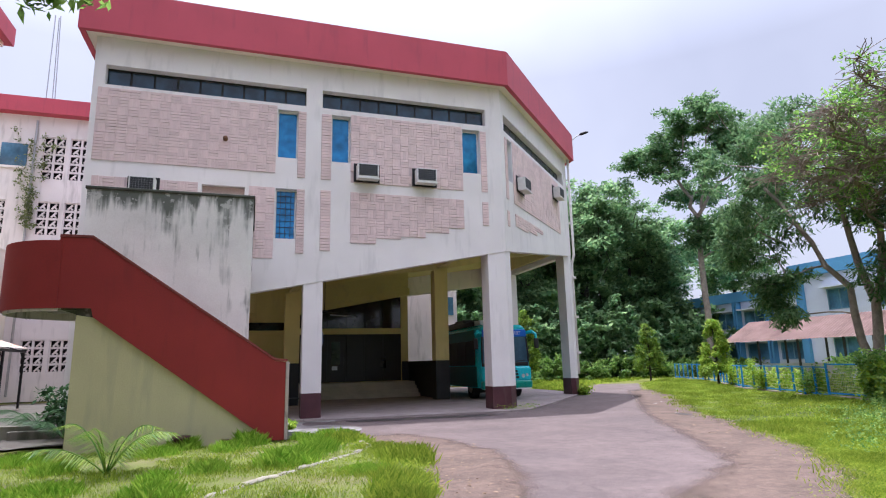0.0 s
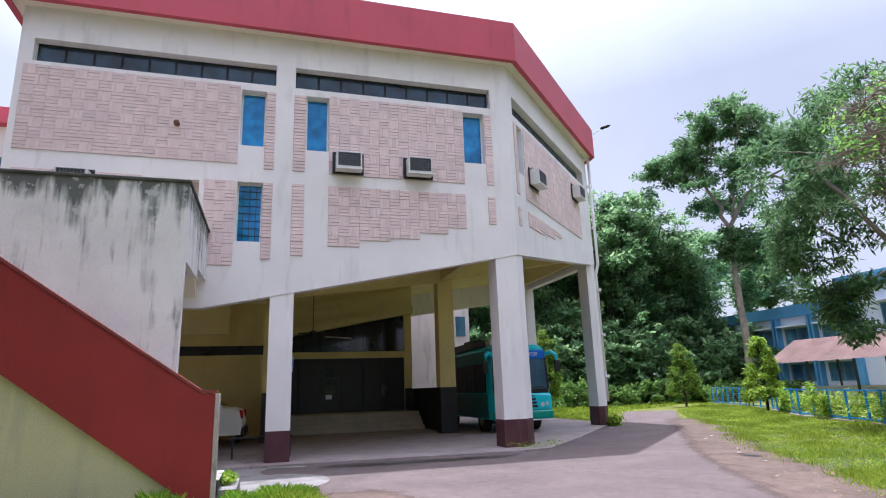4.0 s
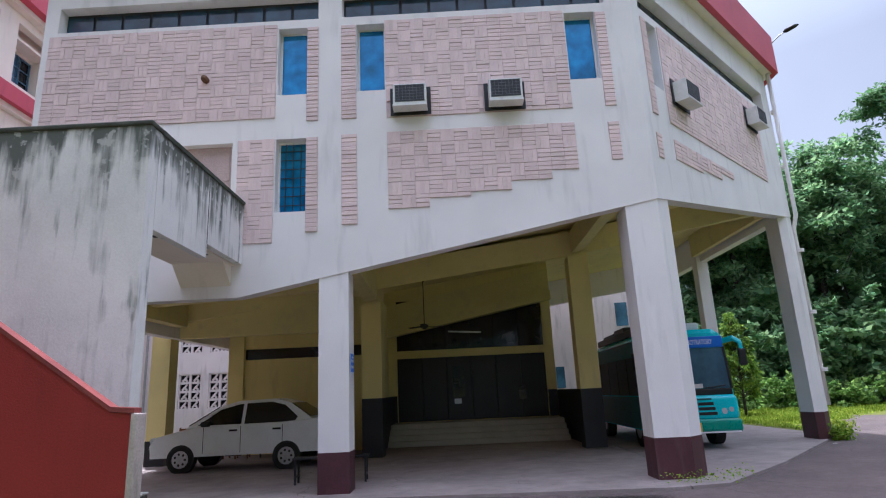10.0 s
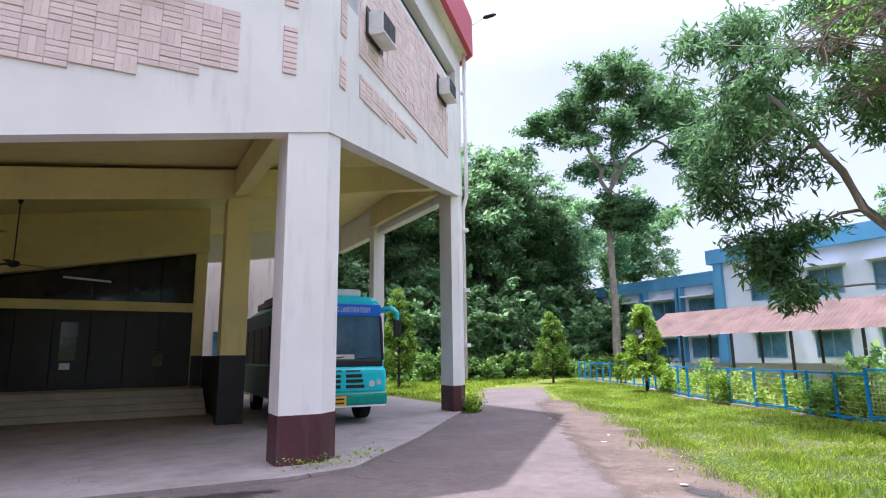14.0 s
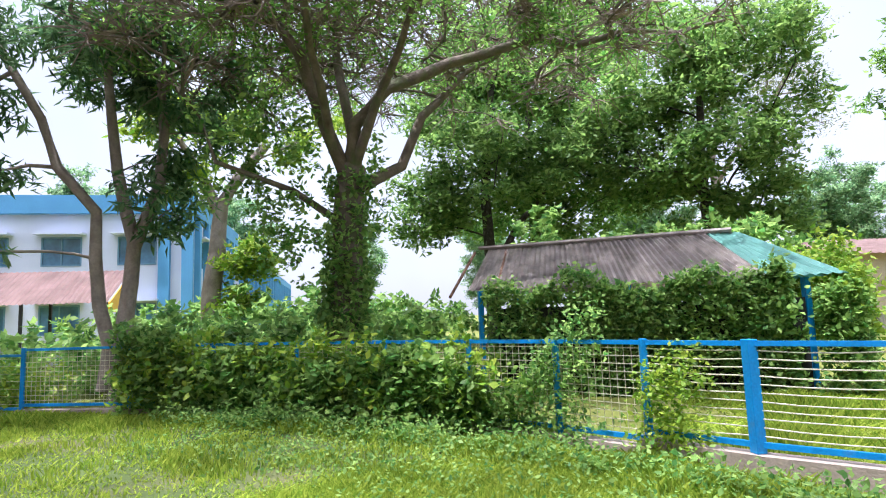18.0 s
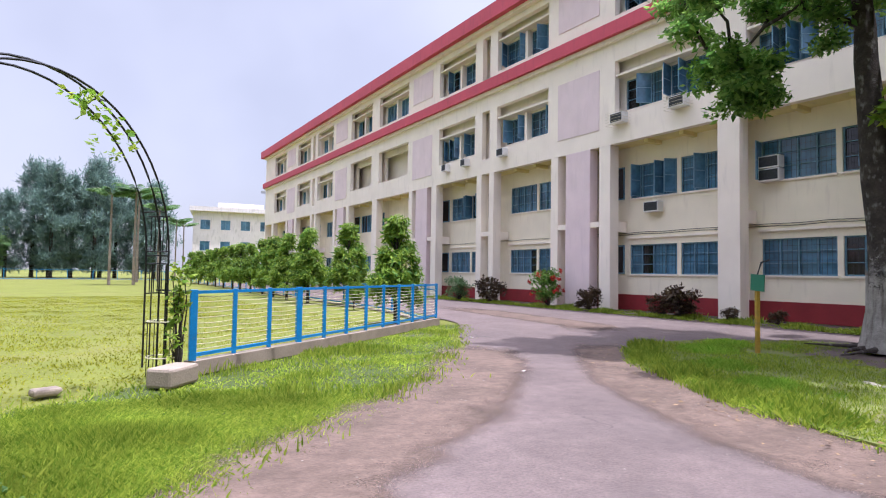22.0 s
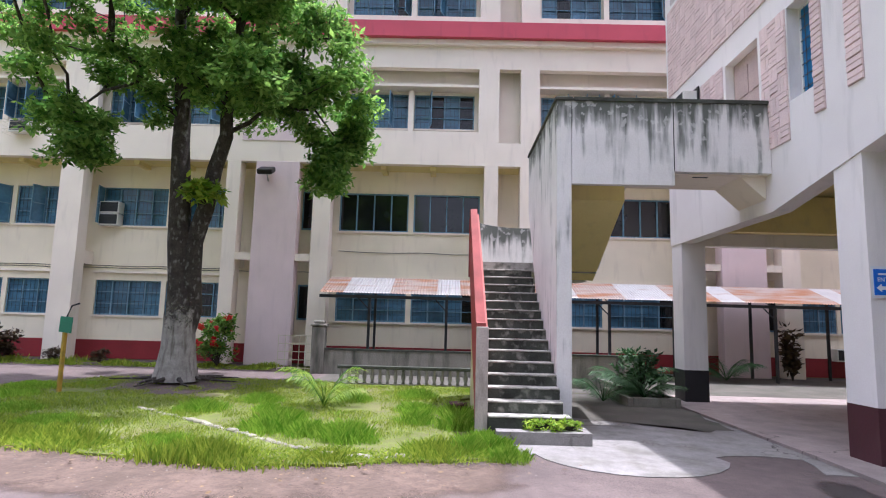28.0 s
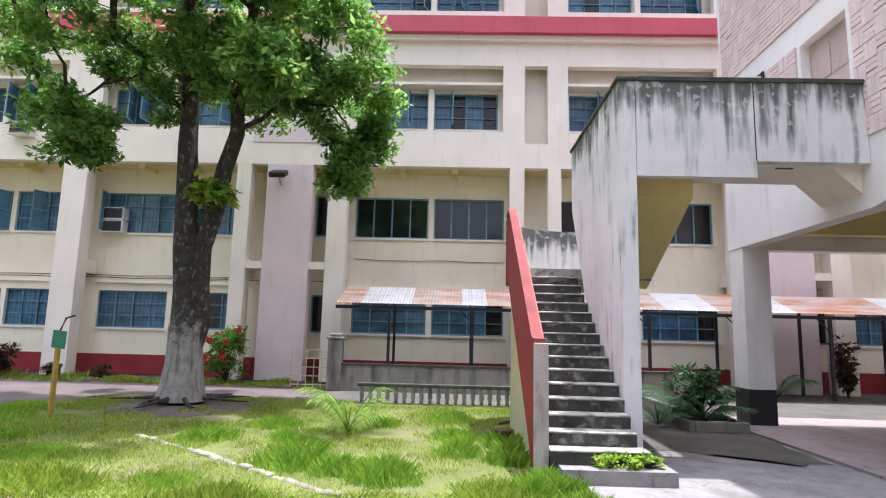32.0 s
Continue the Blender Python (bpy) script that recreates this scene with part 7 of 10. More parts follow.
fence("fence", FENCE_D, "bright blue steel fence with pale wires beside the lawn", 11, False, thick_at=(0, 3), group="blue fences")
FENCE_E = along([(-0.4, -3.8), (-1.6, -9.0), (-2.3, -30.0), (-2.5, -62.0)], 2.6)
fence("fence", FENCE_E, "blue steel fence running beside the long building", 7, False, 0.05, 1.05, group="blue fences", first=1)
bm = bmnew()
tube(bm, [(10.4, 5.0, 0.95), (9.9, 5.35, 0.25)], 0.02, 6)
br = thing("fence_brace", pose(0, 0, 0), "dark iron brace leaning on the fence end", "brace")
part("bar", bm, M_DARKMETAL, br)

arch = thing("garden_arch", pose(0, 0, 0), "black iron garden arch of three hoops with a few vines", "arch")
PA, PB = Vector((10.06, 4.81, 0.0)), Vector((7.53, 2.0, 0.0))
ad = (PB - PA).normalized()
an = Vector((-ad.y, ad.x, 0))
mid, half = (PA + PB) / 2, (PB - PA).length / 2
SPR = 3.55 - half


def hoop(off, r, rod=0.014):
    pts = [mid - ad * r + an * off + Vector((0, 0, 0.15))]
    pts += [mid - ad * (r * math.cos(t)) + an * off + Vector((0, 0, SPR + r * math.sin(t))) for t in (math.pi * k / 28 for k in range(29))]
    pts += [mid + ad * r + an * off + Vector((0, 0, 0.15))]
    b = bmnew()
    tube(b, pts, rod, 6)
    return b


for off, r in ((-0.17, half), (0.0, half + 0.06), (0.17, half)):
    part("hoop", hoop(off, r), M_DARKMETAL, arch)
for sgn in (-1, 1):
    foot = mid + ad * (sgn * half)
    for zz in (0.75, 1.15, 1.55, SPR):
        b = bmnew()
        tube(b, [foot - an * 0.17 + Vector((0, 0, zz)), foot + ad * (0.06 * sgn) + Vector((0, 0, zz + 0.01)), foot + an * 0.17 + Vector((0, 0, zz))], 0.01, 6)
        part("rung", b, M_DARKMETAL, arch)
    for q in (-0.11, 0.11):
        b = bmnew()
        tube(b, [foot + an * q + ad * (0.05 * sgn) + Vector((0, 0, 0.15)), foot + an * q + ad * (0.05 * sgn) + Vector((0, 0, 1.55))], 0.01, 6)
        part("upright", b, M_DARKMETAL, arch)
    for q in (-0.12, -0.06, 0.0, 0.06, 0.12):
        for z0, z1 in ((1.16, 1.54), (1.72, 2.2)):
            b = bmnew()
            tube(b, [foot + an * q + ad * (0.02 * sgn) + Vector((0, 0, z0)), foot + an * q + ad * (0.02 * sgn) + Vector((0, 0, z1))], 0.007, 5)
            part("bar", b, M_DARKMETAL, arch)
    for zz in (1.72, 2.2):
        b = bmnew()
        tube(b, [foot - an * 0.17 + Vector((0, 0, zz)), foot + an * 0.17 + Vector((0, 0, zz))], 0.009, 6)
        part("rung", b, M_DARKMETAL, arch)
    post = Vector((10.33, 5.2, 1.17)) if sgn < 0 else Vector((7.03, 1.87, 1.17))
    b = bmnew()
    tube(b, [post, foot + Vector((0, 0, 1.2))], 0.014, 6)
    part("stay", b, M_DARKMETAL, arch)
    for q in range(6):
        b = bmnew()
        c = foot + ad * (0.05 * sgn) - an * 0.1 + Vector((0.2 * math.cos(q * 1.047), 0.2 * math.sin(q * 1.047), 0))
        tube(b, [c + Vector((0, 0, 0.05)), c + Vector((0, 0, 0.78))], 0.006, 5)
        part("guard_bar", b, M_DARKMETAL, arch)
    for zz in (0.3, 0.78):
        b = bmnew()
        c = foot + ad * (0.05 * sgn) - an * 0.1
        tube(b, [c + Vector((0.21 * math.cos(t), 0.21 * math.sin(t), zz)) for t in (2 * math.pi * k / 20 for k in range(21))], 0.009, 6)
        part("guard_ring", b, M_MESHWIRE, arch, "white guard ring")
for t in (0.35, 0.62, 0.9):
    b = bmnew()
    a0 = math.pi * t
    for o0, o1, r0, r1 in ((-0.17, 0.0, half, half + 0.06), (0.0, 0.17, half + 0.06, half)):
        tube(b, [mid - ad * (r0 * math.cos(a0)) + an * o0 + Vector((0, 0, SPR + r0 * math.sin(a0))), mid - ad * (r1 * math.cos(a0)) + an * o1 + Vector((0, 0, SPR + r1 * math.sin(a0)))], 0.01, 6)
    part("tie", b, M_DARKMETAL, arch)
vp = []
rv = random.Random(4)
for k in range(26):
    t = math.pi * rv.uniform(0.55, 0.72)
    vp.append(tuple(mid - ad * (half * math.cos(t)) + an * rv.uniform(-0.25, 0.25) + Vector((0, 0, SPR + half * math.sin(t) - rv.uniform(0, 0.35)))))
for k in range(20):
    vp.append(tuple(PA + Vector((rv.uniform(-0.15, 0.15), rv.uniform(-0.15, 0.15), rv.uniform(0.3, 2.3)))))
v, f = leaves(vp, 5, (0.09, 0.09, 0.09), 0.1, 3, aspect=0.6)
ob = new("vine", raw_mesh("vine", v, f, M_LEAFLT))
ob.parent = arch
for i, (x, y, r) in enumerate(((9.75, 5.2, 40), (7.35, 2.55, 48))):
    bm = bmnew()
    soft_box(bm, -0.3, -0.18, 0.0, 0.3, 0.18, 0.25, 0.04)
    ob = finish("kerb_block", bm, M_BLOCK)
    ob.matrix_basis = pose(x, y, 0, 0, 0, r)
    tagged(ob, "chipped concrete kerb block at the arch foot", "block", "blocks at the arch")
bm = bmnew()
soft_box(bm, -0.15, -0.1, 0.0, 0.15, 0.1, 0.09, 0.03)
ob = finish("stone", bm, M_BLOCK)
ob.matrix_basis = pose(8.7, 2.6, 0.0, 0, 0, 20)
tagged(ob, "pale loose stone lying in the grass", "stone")

# green board on a yellow post, kerb of whitewashed bricks
sp2 = thing("notice_post", pose(-2.75, 4.35, 0.05, 0, 0, 65), "small green board on a worn yellow post on the lawn", "sign")
part_box("post", -0.035, -0.035, 0.0, 0.035, 0.035, 1.45, M_POSTYEL, sp2, "", 0.006)
bm = bmnew()
box(bm, -0.2, -0.05, 1.2, 0.2, -0.036, 1.52, pose(0, 0, 0, 0, 3, 0))
part("board", bm, M_SIGNGREEN, sp2, "dark green board")
bm = bmnew()
tube(bm, [(0.0, 0, 1.5), (-0.02, 0.1, 1.75), (0.08, 0.2, 1.8)], 0.02, 6)
part("bracket", bm, M_DARKMETAL, sp2)
edge = thing("lawn_edging", pose(0, 0, 0), "line of whitewashed bricks edging the lawn", "edging")
EP = [(-1.2, 6.8), (-0.25, 8.0), (0.78, 9.27), (1.7, 10.35), (2.03, 10.9), (2.1, 11.4), (2.0, 11.85)]
bme = bmnew()
soft_box(bme, -0.115, -0.055, -0.04, 0.115, 0.055, 0.06, 0.018, None, 1)
eme = bpy.data.meshes.new("brick")
bme.to_mesh(eme)
bme.free()
eme.materials.append(M_KERB)
re_ = random.Random(8)
ep = along(EP, 0.235)
for (x0, y0), (x1, y1) in zip(ep, ep[1:]):
    ob = new("brick", eme)
    ob.parent = edge
    ob.matrix_basis = pose((x0 + x1) / 2, (y0 + y1) / 2, -0.002 + re_.uniform(-0.02, 0.014), re_.uniform(-4, 4), re_.uniform(-4, 4), math.degrees(math.atan2(y1 - y0, x1 - x0)) + re_.uniform(-5, 5))

# ---- creeper-clad shed with a sheet roof ----
shed = thing("shed", pose(0, 0, 0), "old shed with a weathered corrugated roof, overgrown with creepers", "shed")
E0, E1 = Vector((19.0, 7.4, 1.98)), Vector((15.15, 2.0, 1.95))
R0, R1 = Vector((20.37, 6.54, 3.0)), Vector((17.4, 2.36, 2.94))
BK0, BK1 = Vector((21.75, 5.65, 1.98)), Vector((18.6, 0.9, 1.95))


def corrugated(a0, a1, b0, b1, k, amp, material, parent, label):
    """A corrugated sheet between the eave a0-a1 and the ridge b0-b1."""
    bm = bmnew()
    rows = []
    nrm = (a1 - a0).cross(b0 - a0).normalized()
    if nrm.z < 0:
        nrm = -nrm
    for i in range(k + 1):
        t = i / k
        o = nrm * (amp * (1 if i % 2 else 0))
        rows.append((bm.verts.new(a0.lerp(a1, t) + o), bm.verts.new(b0.lerp(b1, t) + o)))
    for (p, q), (r, s) in zip(rows, rows[1:]):
        bm.faces.new((p, r, s, q))
    bmesh.ops.solidify(bm, geom=bm.faces[:], thickness=0.01)
    return part("roof_sheet", bm, material, parent, label)


for i in range(5):
    t0, t1 = i / 5, (i + 1) / 5
    corrugated(E0.lerp(E1, t0 * 0.83), E0.lerp(E1, t1 * 0.83), R0.lerp(R1, t0 * 0.91), R0.lerp(R1, t1 * 0.91), 18, 0.035, M_ASBESTOS, shed, "weathered grey-brown sheet")
corrugated(E0.lerp(E1, 0.831), E1, R0.lerp(R1, 0.912), R1 + Vector((0.05, -0.15, 0)), 14, 0.035, M_GREENTIN, shed, "sea-green sheet")
corrugated(E1, BK1, R1 + Vector((0.05, -0.15, 0)), R1 + Vector((0.15, -0.2, 0)), 16, 0.035, M_GREENTIN, shed, "sea-green hip sheet")
corrugated(BK0, BK1, R0, R1, 40, 0.035, M_ASBESTOS, shed, "back roof sheet")
for (x, y), z1 in (((18.7, 7.2), 1.97), ((17.25, 4.75), 1.95), ((15.65, 2.4), 1.93), ((21.4, 5.6), 1.97), ((18.5, 1.3), 1.93)):
    part_box("post", x - 0.05, y - 0.05, 0, x + 0.05, y + 0.05, z1, M_BLUEPAINT, shed, "blue post")
bm = bmnew()
tube(bm, [R0 + Vector((0.1, 0.2, 0.05)), R1 + Vector((0, 0, 0.06))], 0.05, 6)
part("ridge_pole", bm, M_ASBESTOS, shed)
for t in (0.0, 0.15):
    bm = bmnew()
    tube(bm, [E0.lerp(E1, t) + Vector((0.1, 0.35, -0.1)), R0.lerp(R1, t) + Vector((0.1, 0.3, -0.05))], 0.035, 6)
    part("rafter", bm, M_WOOD, shed)
# walls painted near black in place of the shade under the roof
bm = bmnew()
prism(bm, [(18.6, 6.9), (15.6, 2.4), (18.4, 1.3), (21.3, 5.5)], 0.0, 1.6)
part("dark_wall", bm, M_ROOMDARK, shed, "near-black walls, the shade under the roof put into their colour")


# ---- trees and planting ----
def limb(bm, a, b, r0, r1, rng, sag=0.1, sides=6, k=5):
    a, b = Vector(a), Vector(b)
    ln = (b - a).length
    off = Vector((rng.uniform(-1, 1), rng.uniform(-1, 1), rng.uniform(-0.5, 0.8))) * ln * sag
    pts, rad = [], []
    for i in range(k + 1):
        t = i / k
        pts.append(a.lerp(b, t) + off * (4 * t * (1 - t)) * 0.5 + Vector((rng.uniform(-1, 1), rng.uniform(-1, 1), rng.uniform(-1, 1))) * ln * 0.015)
        rad.append(r0 + (r1 - r0) * t)
    tube(bm, pts, rad, sides, cap=False)
    return pts


def crown_points(rng, centre, radii, n, low=-1.0, hollow=0.3):
    """Clump centres spread through an uneven crown."""
    out = []
    while len(out) < n:
        v = Vector((rng.gauss(0, 1), rng.gauss(0, 1), rng.gauss(0, 1))).normalized()
        if v.z < low:
            continue
        r = rng.uniform(hollow, 1.0) ** 0.6 * rng.uniform(0.8, 1.15)
        out.append(Vector(centre) + Vector((v.x * radii[0], v.y * radii[1], v.z * radii[2])) * r)
    return out


def skeleton(bm, trunks, targets, rng, tip_r=0.012, fork=0.4, power=0.46, sides=10, wild=0.09):
    """Trunks along given lines; every target grows a limb from the nearest wood below it, thickened by what it carries."""
    pos, par, rad, chains, open_ = [], [], [], [], []
    for n, (line, r0, r1) in enumerate(trunks):
        line = [Vector(p) for p in line]
        pts = []
        for a, b in zip(line, line[1:]):
            k = max(1, int((b - a).length / 0.7))
            pts += [a.lerp(b, i / k) for i in range(k)]
        pts.append(line[-1])
        rr = [r0 + (r1 - r0) * i / (len(pts) - 1) for i in range(len(pts))]
        if n:
            pts = [pts[0]] + [p + Vector((noise.noise(p * 1.3 + Vector((7.1 * n, 0, 0))), noise.noise(p * 1.3 + Vector((0, 5.3 * n, 0))), 0.7 * noise.noise(p * 1.3 + Vector((0, 0, 3.7 * n))))) * wild * 3.0 for p in pts[1:]]
        draw = [p + Vector((rng.uniform(-1, 1), rng.uniform(-1, 1), 0)) * 0.12 * r for p, r in zip(pts, rr)]
        thick = list(rr)
        if n == 0:
            thick[0] *= 1.5
            thick[1] *= 1.08
        tube(bm, draw, thick, sides, cap=False)
        for i, p in enumerate(pts):
            pos.append(p)
            par.append(-1)
            rad.append(rr[i])
            if i >= (len(pts) - 1) * (fork if n == 0 else 0.25):
                open_.append(len(pos) - 1)
    base = len(pos)
    order = sorted(targets, key=lambda c: min((pos[i] - c).length for i in open_))
    count = {}
    for c in order:
        best = min(open_, key=lambda i: (pos[i] - c).length + 1.1 * max(0.0, pos[i].z - c.z + 0.25 * (pos[i] - c).length) + (0 if i < base else 0.05))
        q = pos[best]
        ln = (c - q).length
        k = 2 if ln < 1.2 else 4 if ln < 4 else 6
        off = Vector((rng.uniform(-1, 1), rng.uniform(-1, 1), rng.uniform(-0.3, 1.2))) * ln * wild * 2
        ids, prev = [], best
        for i in range(1, k + 1):
            t = i / k
            p = q.lerp(c, t) + off * t * (1 - t) * 2 + Vector((rng.uniform(-1, 1), rng.uniform(-1, 1), rng.uniform(-1, 1))) * ln * 0.025 * (1 - t)
            pos.append(p)
            par.append(prev)
            rad.append(0.0)
            prev = len(pos) - 1
            ids.append(prev)
            open_.append(prev)
        chains.append((best, ids))
        i = prev
        while i >= base:
            count[i] = count.get(i, 0) + 1
            i = par[i]
    for i in range(base, len(pos)):
        rad[i] = tip_r * count[i] ** power
    for q, ids in chains:
        r0 = min(rad[ids[0]] * 1.2, rad[q])
        rr = [r0] + [rad[i] for i in ids]
        rr[-1] = min(rr[-1], tip_r * 1.0)
        tube(bm, [pos[q]] + [pos[i] for i in ids], rr, 7 if r0 > 0.06 else 5 if r0 > 0.025 else 4, cap=False)
    return [(pos[ids[-1]], pos[ids[max(0, len(ids) - 2)]]) for q, ids in chains]


def grown_tree(name, m, label, trunks, crowns, bark, leaf, seed, per=150, clump=0.8, size=0.24, droop=0.2, aspect=0.42, flat=0.6, tip_r=0.014, fork=0.4, twigs=2, group="", sides=10, bare=0.0, squash=0.6, wild=0.09, clear=0.0):
    """crowns: (centre, radii, number of clumps, lowest)."""
    rng = random.Random(seed)
    root = thing(name, m, label, "tree", group)
    bm = bmnew()
    targets = [c for centre, radii, n, low in crowns for c in crown_points(rng, centre, radii, n, low)]
    targets = [c for c in targets if math.hypot(c.x, c.y) > clear or c.z > 7.4]
    cs = []
    for c, b in skeleton(bm, trunks, targets, rng, tip_r, fork, 0.46, sides, wild):
        leafy = rng.random() >= bare
        if leafy:
            cs.append(tuple(c))
        for t in range(twigs):
            e = c + Vector((rng.uniform(-1, 1), rng.uniform(-1, 1), rng.uniform(-0.7, 0.6))) * clump
            limb(bm, b.lerp(c, 0.6), e, tip_r * 0.6, 0.004, rng, 0.12, 3, 3)
            if leafy:
                cs.append(tuple(e))
    part("trunk", bm, bark, root, smooth=True)
    v, f = leaves(cs, max(4, per // (1 + twigs)), (clump, clump, clump * squash), size, seed, flat, droop, aspect)
    ob = new("crown", raw_mesh("crown", v, f, leaf))
    ob.parent = root
    return root


# the twin-stemmed tree on the lawn, limewashed at the foot
lawn_tree = grown_tree("lawn_tree", pose(-5.05, 5.65, 0.1), "leafy twin-stemmed tree with a limewashed trunk on the lawn",
    [([(0, 0, 0), (0.02, 0.02, 1.2), (0.02, -0.08, 2.4), (0.1, -0.2, 4.4), (0.16, -0.28, 6.5), (0.27, -0.5, 9.0), (0.15, -0.75, 11.0)], 0.33, 0.1),
     ([(0.0, 0.1, 1.0), (-0.03, 0.2, 2.5), (-0.08, 0.42, 4.3), (-0.13, 0.66, 6.2), (-0.2, 0.86, 9.0), (-0.3, 1.0, 10.6)], 0.27, 0.08),
     ([(-0.13, 0.66, 6.2), (-0.6, 1.7, 7.1), (-1.1, 2.7, 7.2), (-1.3, 3.3, 6.5)], 0.07, 0.02),
     ([(0.16, -0.28, 6.5), (0.6, -1.2, 7.2), (0.9, -2.0, 7.0), (1.0, -2.3, 6.2)], 0.07, 0.02)],
    # lobes at 9.6 and 9.3 m added, mostly unseen, for the road shadow
    [((0.5, -0.6, 9.7), (4.2, 4.6, 3.2), 130, -0.5), ((-1.1, 3.0, 7.4), (1.5, 1.2, 1.3), 22, -1), ((-0.1, 0.5, 7.7), (2.5, 2.9, 0.9), 56, -1), ((2.6, 0.5, 9.6), (2.4, 2.8, 0.9), 75, -1), ((1.2, -2.8, 6.9), (1.6, 1.3, 1.1), 14, -1), ((-1.3, 3.2, 5.8), (0.5, 0.35, 0.6), 9, -1), ((1.0, -2.2, 5.7), (0.7, 0.35, 0.5), 9, -1), ((-1.5, 3.7, 6.5), (0.7, 0.4, 0.6), 8, -1), ((2.45, 2.25, 6.75), (0.7, 0.6, 0.4), 7, -1), ((3.4, -1.8, 9.3), (1.8, 2.0, 0.8), 55, -1)],
    M_BARK, M_LEAF, 21, per=250, clump=0.4, size=0.185, droop=0.45, aspect=0.44, tip_r=0.011, fork=0.6, clear=0.7)
v, f = leaves([(0.4 + 0.14 * (k % 3), 0.25 + 0.16 * (k % 5), 4.5 + 0.09 * (k % 4)) for k in range(12)], 30, (0.2, 0.24, 0.16), 0.24, 4, 0.5, 0.35, 0.4)
ob = new("sprout", raw_mesh("sprout", v, f, M_LEAFLT))
ob.parent = lawn_tree
bm = bmnew()
tube(bm, [(0, 0, 0.0), (0.005, 0.004, 0.3), (0.02, 0.015, 0.8), (0.025, 0.0, 1.3), (0.018, -0.02, 1.8), (0.01, -0.03, 2.3)], [0.54, 0.47, 0.395, 0.368, 0.356, 0.345], 18, cap=False)
lw = part("limewash", bm, M_LIME, lawn_tree, "patchy grey limewash on the trunk foot", True)
lay = lw.data.attributes.new("rim", "FLOAT", "POINT")
lay.data.foreach_set("value", [min(1.0, max(0.0, 1.3 - 0.55 * vv.co.z)) for vv in lw.data.vertices])
rr = random.Random(3)
for k in range(9):
    bm = bmnew()
    a = k * 0.7 + rr.uniform(-0.2, 0.2)
    p = [Vector((0.35 * math.cos(a), 0.35 * math.sin(a), 0.07))]
    for i in range(5):
        a += rr.uniform(-0.35, 0.35)
        p.append(p[-1] + Vector((math.cos(a), math.sin(a), 0)) * 0.24 + Vector((0, 0, -0.012)))
    tube(bm, p, [0.08, 0.05, 0.038, 0.03, 0.022, 0.012], 6, cap=False)
    part("root", bm, M_BARK, lawn_tree, smooth=True)

grown_tree("mango_tree", pose(19.7, 14.2, 0), "mango tree with drooping dark leaves behind the fence",
    [([(0, 0, 0), (0, -0.05, 1.6), (0.05, -0.15, 3.2), (-0.05, 0.15, 4.6), (-0.15, 0.35, 6.5), (-0.2, 0.3, 9)], 0.19, 0.05),
     ([(-0.1, 0.28, 0.3), (-0.1, 0.32, 2.0), (-0.2, 0.55, 3.7), (-0.45, 1.3, 5.5), (-0.9, 2.2, 7.2), (-1.1, 2.9, 8.6)], 0.15, 0.05),
     ([(0.05, -0.15, 3.1), (0.1, -0.55, 4.4), (0.1, -0.8, 6.4), (0.3, -1.0, 8.6)], 0.13, 0.04)],
    [((-0.6, 1.8, 8.6), (3.0, 3.0, 3.0), 60, -1), ((-1.0, 3.5, 6.3), (1.6, 1.3, 1.7), 22, -1), ((0.4, -1.0, 7.4), (2.0, 1.5, 2.2), 22, -1), ((-0.9, 2.7, 3.7), (0.9, 0.95, 1.0), 13, -1), ((0.0, -0.6, 4.2), (0.8, 0.5, 0.8), 6, -1)],
    M_BARKPALE, M_LEAFDK, 5, per=190, clump=0.5, size=0.26, droop=0.9, aspect=0.24, tip_r=0.012, fork=0.42)

# the big old tree: mossy trunk, spreading half-bare limbs with countless fine twigs
big = thing("old_tree", pose(18.6, 10.0, 0), "old spreading tree, half bare, its trunk clad in moss and creepers", "tree")
bm = bmnew()
rb = random.Random(17)
OLD = [([(0, 0, 0), (0.0, 0.02, 0.5), (0.05, -0.1, 2.0), (0.0, -0.2, 3.6), (0.05, -0.3, 4.5)], 0.33, 0.28),
       ([(0.03, -0.2, 4.2), (-0.1, 0.2, 5.3), (-0.3, 0.7, 6.5), (-0.6, 1.9, 7.8), (-0.8, 3.2, 8.6)], 0.15, 0.03),
       ([(0.03, -0.3, 4.3), (-0.2, -0.6, 5.2), (-0.3, -1.7, 6.3), (-0.6, -3.9, 6.9), (-0.8, -6.2, 7.1), (-1.0, -8.2, 7.4)], 0.16, 0.03),
       ([(0.1, -0.4, 4.1), (0.2, -1.1, 4.7), (0.4, -1.6, 5.6), (0.7, -3.0, 6.8), (0.8, -4.2, 8.2)], 0.13, 0.03),
       ([(0.0, -0.2, 4.5), (0.2, -0.1, 6.0), (0.1, 0.2, 8.2), (0.4, 0.3, 10.0)], 0.12, 0.03),
       ([(0.0, -0.2, 4.4), (-1.0, 0.1, 5.5), (-2.4, 0.6, 6.6), (-4.0, 1.0, 7.4)], 0.11, 0.03),
       ([(0.0, -0.3, 4.4), (-0.9, -0.8, 5.6), (-2.2, -1.6, 6.8), (-3.6, -2.6, 7.6)], 0.11, 0.03),
       ([(0.0, 0.0, 3.4), (0.1, 0.8, 4.0), (0.0, 1.9, 4.5), (0.2, 2.6, 5.3)], 0.08, 0.025)]
tg = crown_points(rb, (-0.8, -1.8, 7.5), (4.6, 6.4, 1.9), 360, -0.75, 0.15) + crown_points(rb, (-0.4, 1.8, 7.5), (3.6, 3.2, 1.9), 130, -0.8)
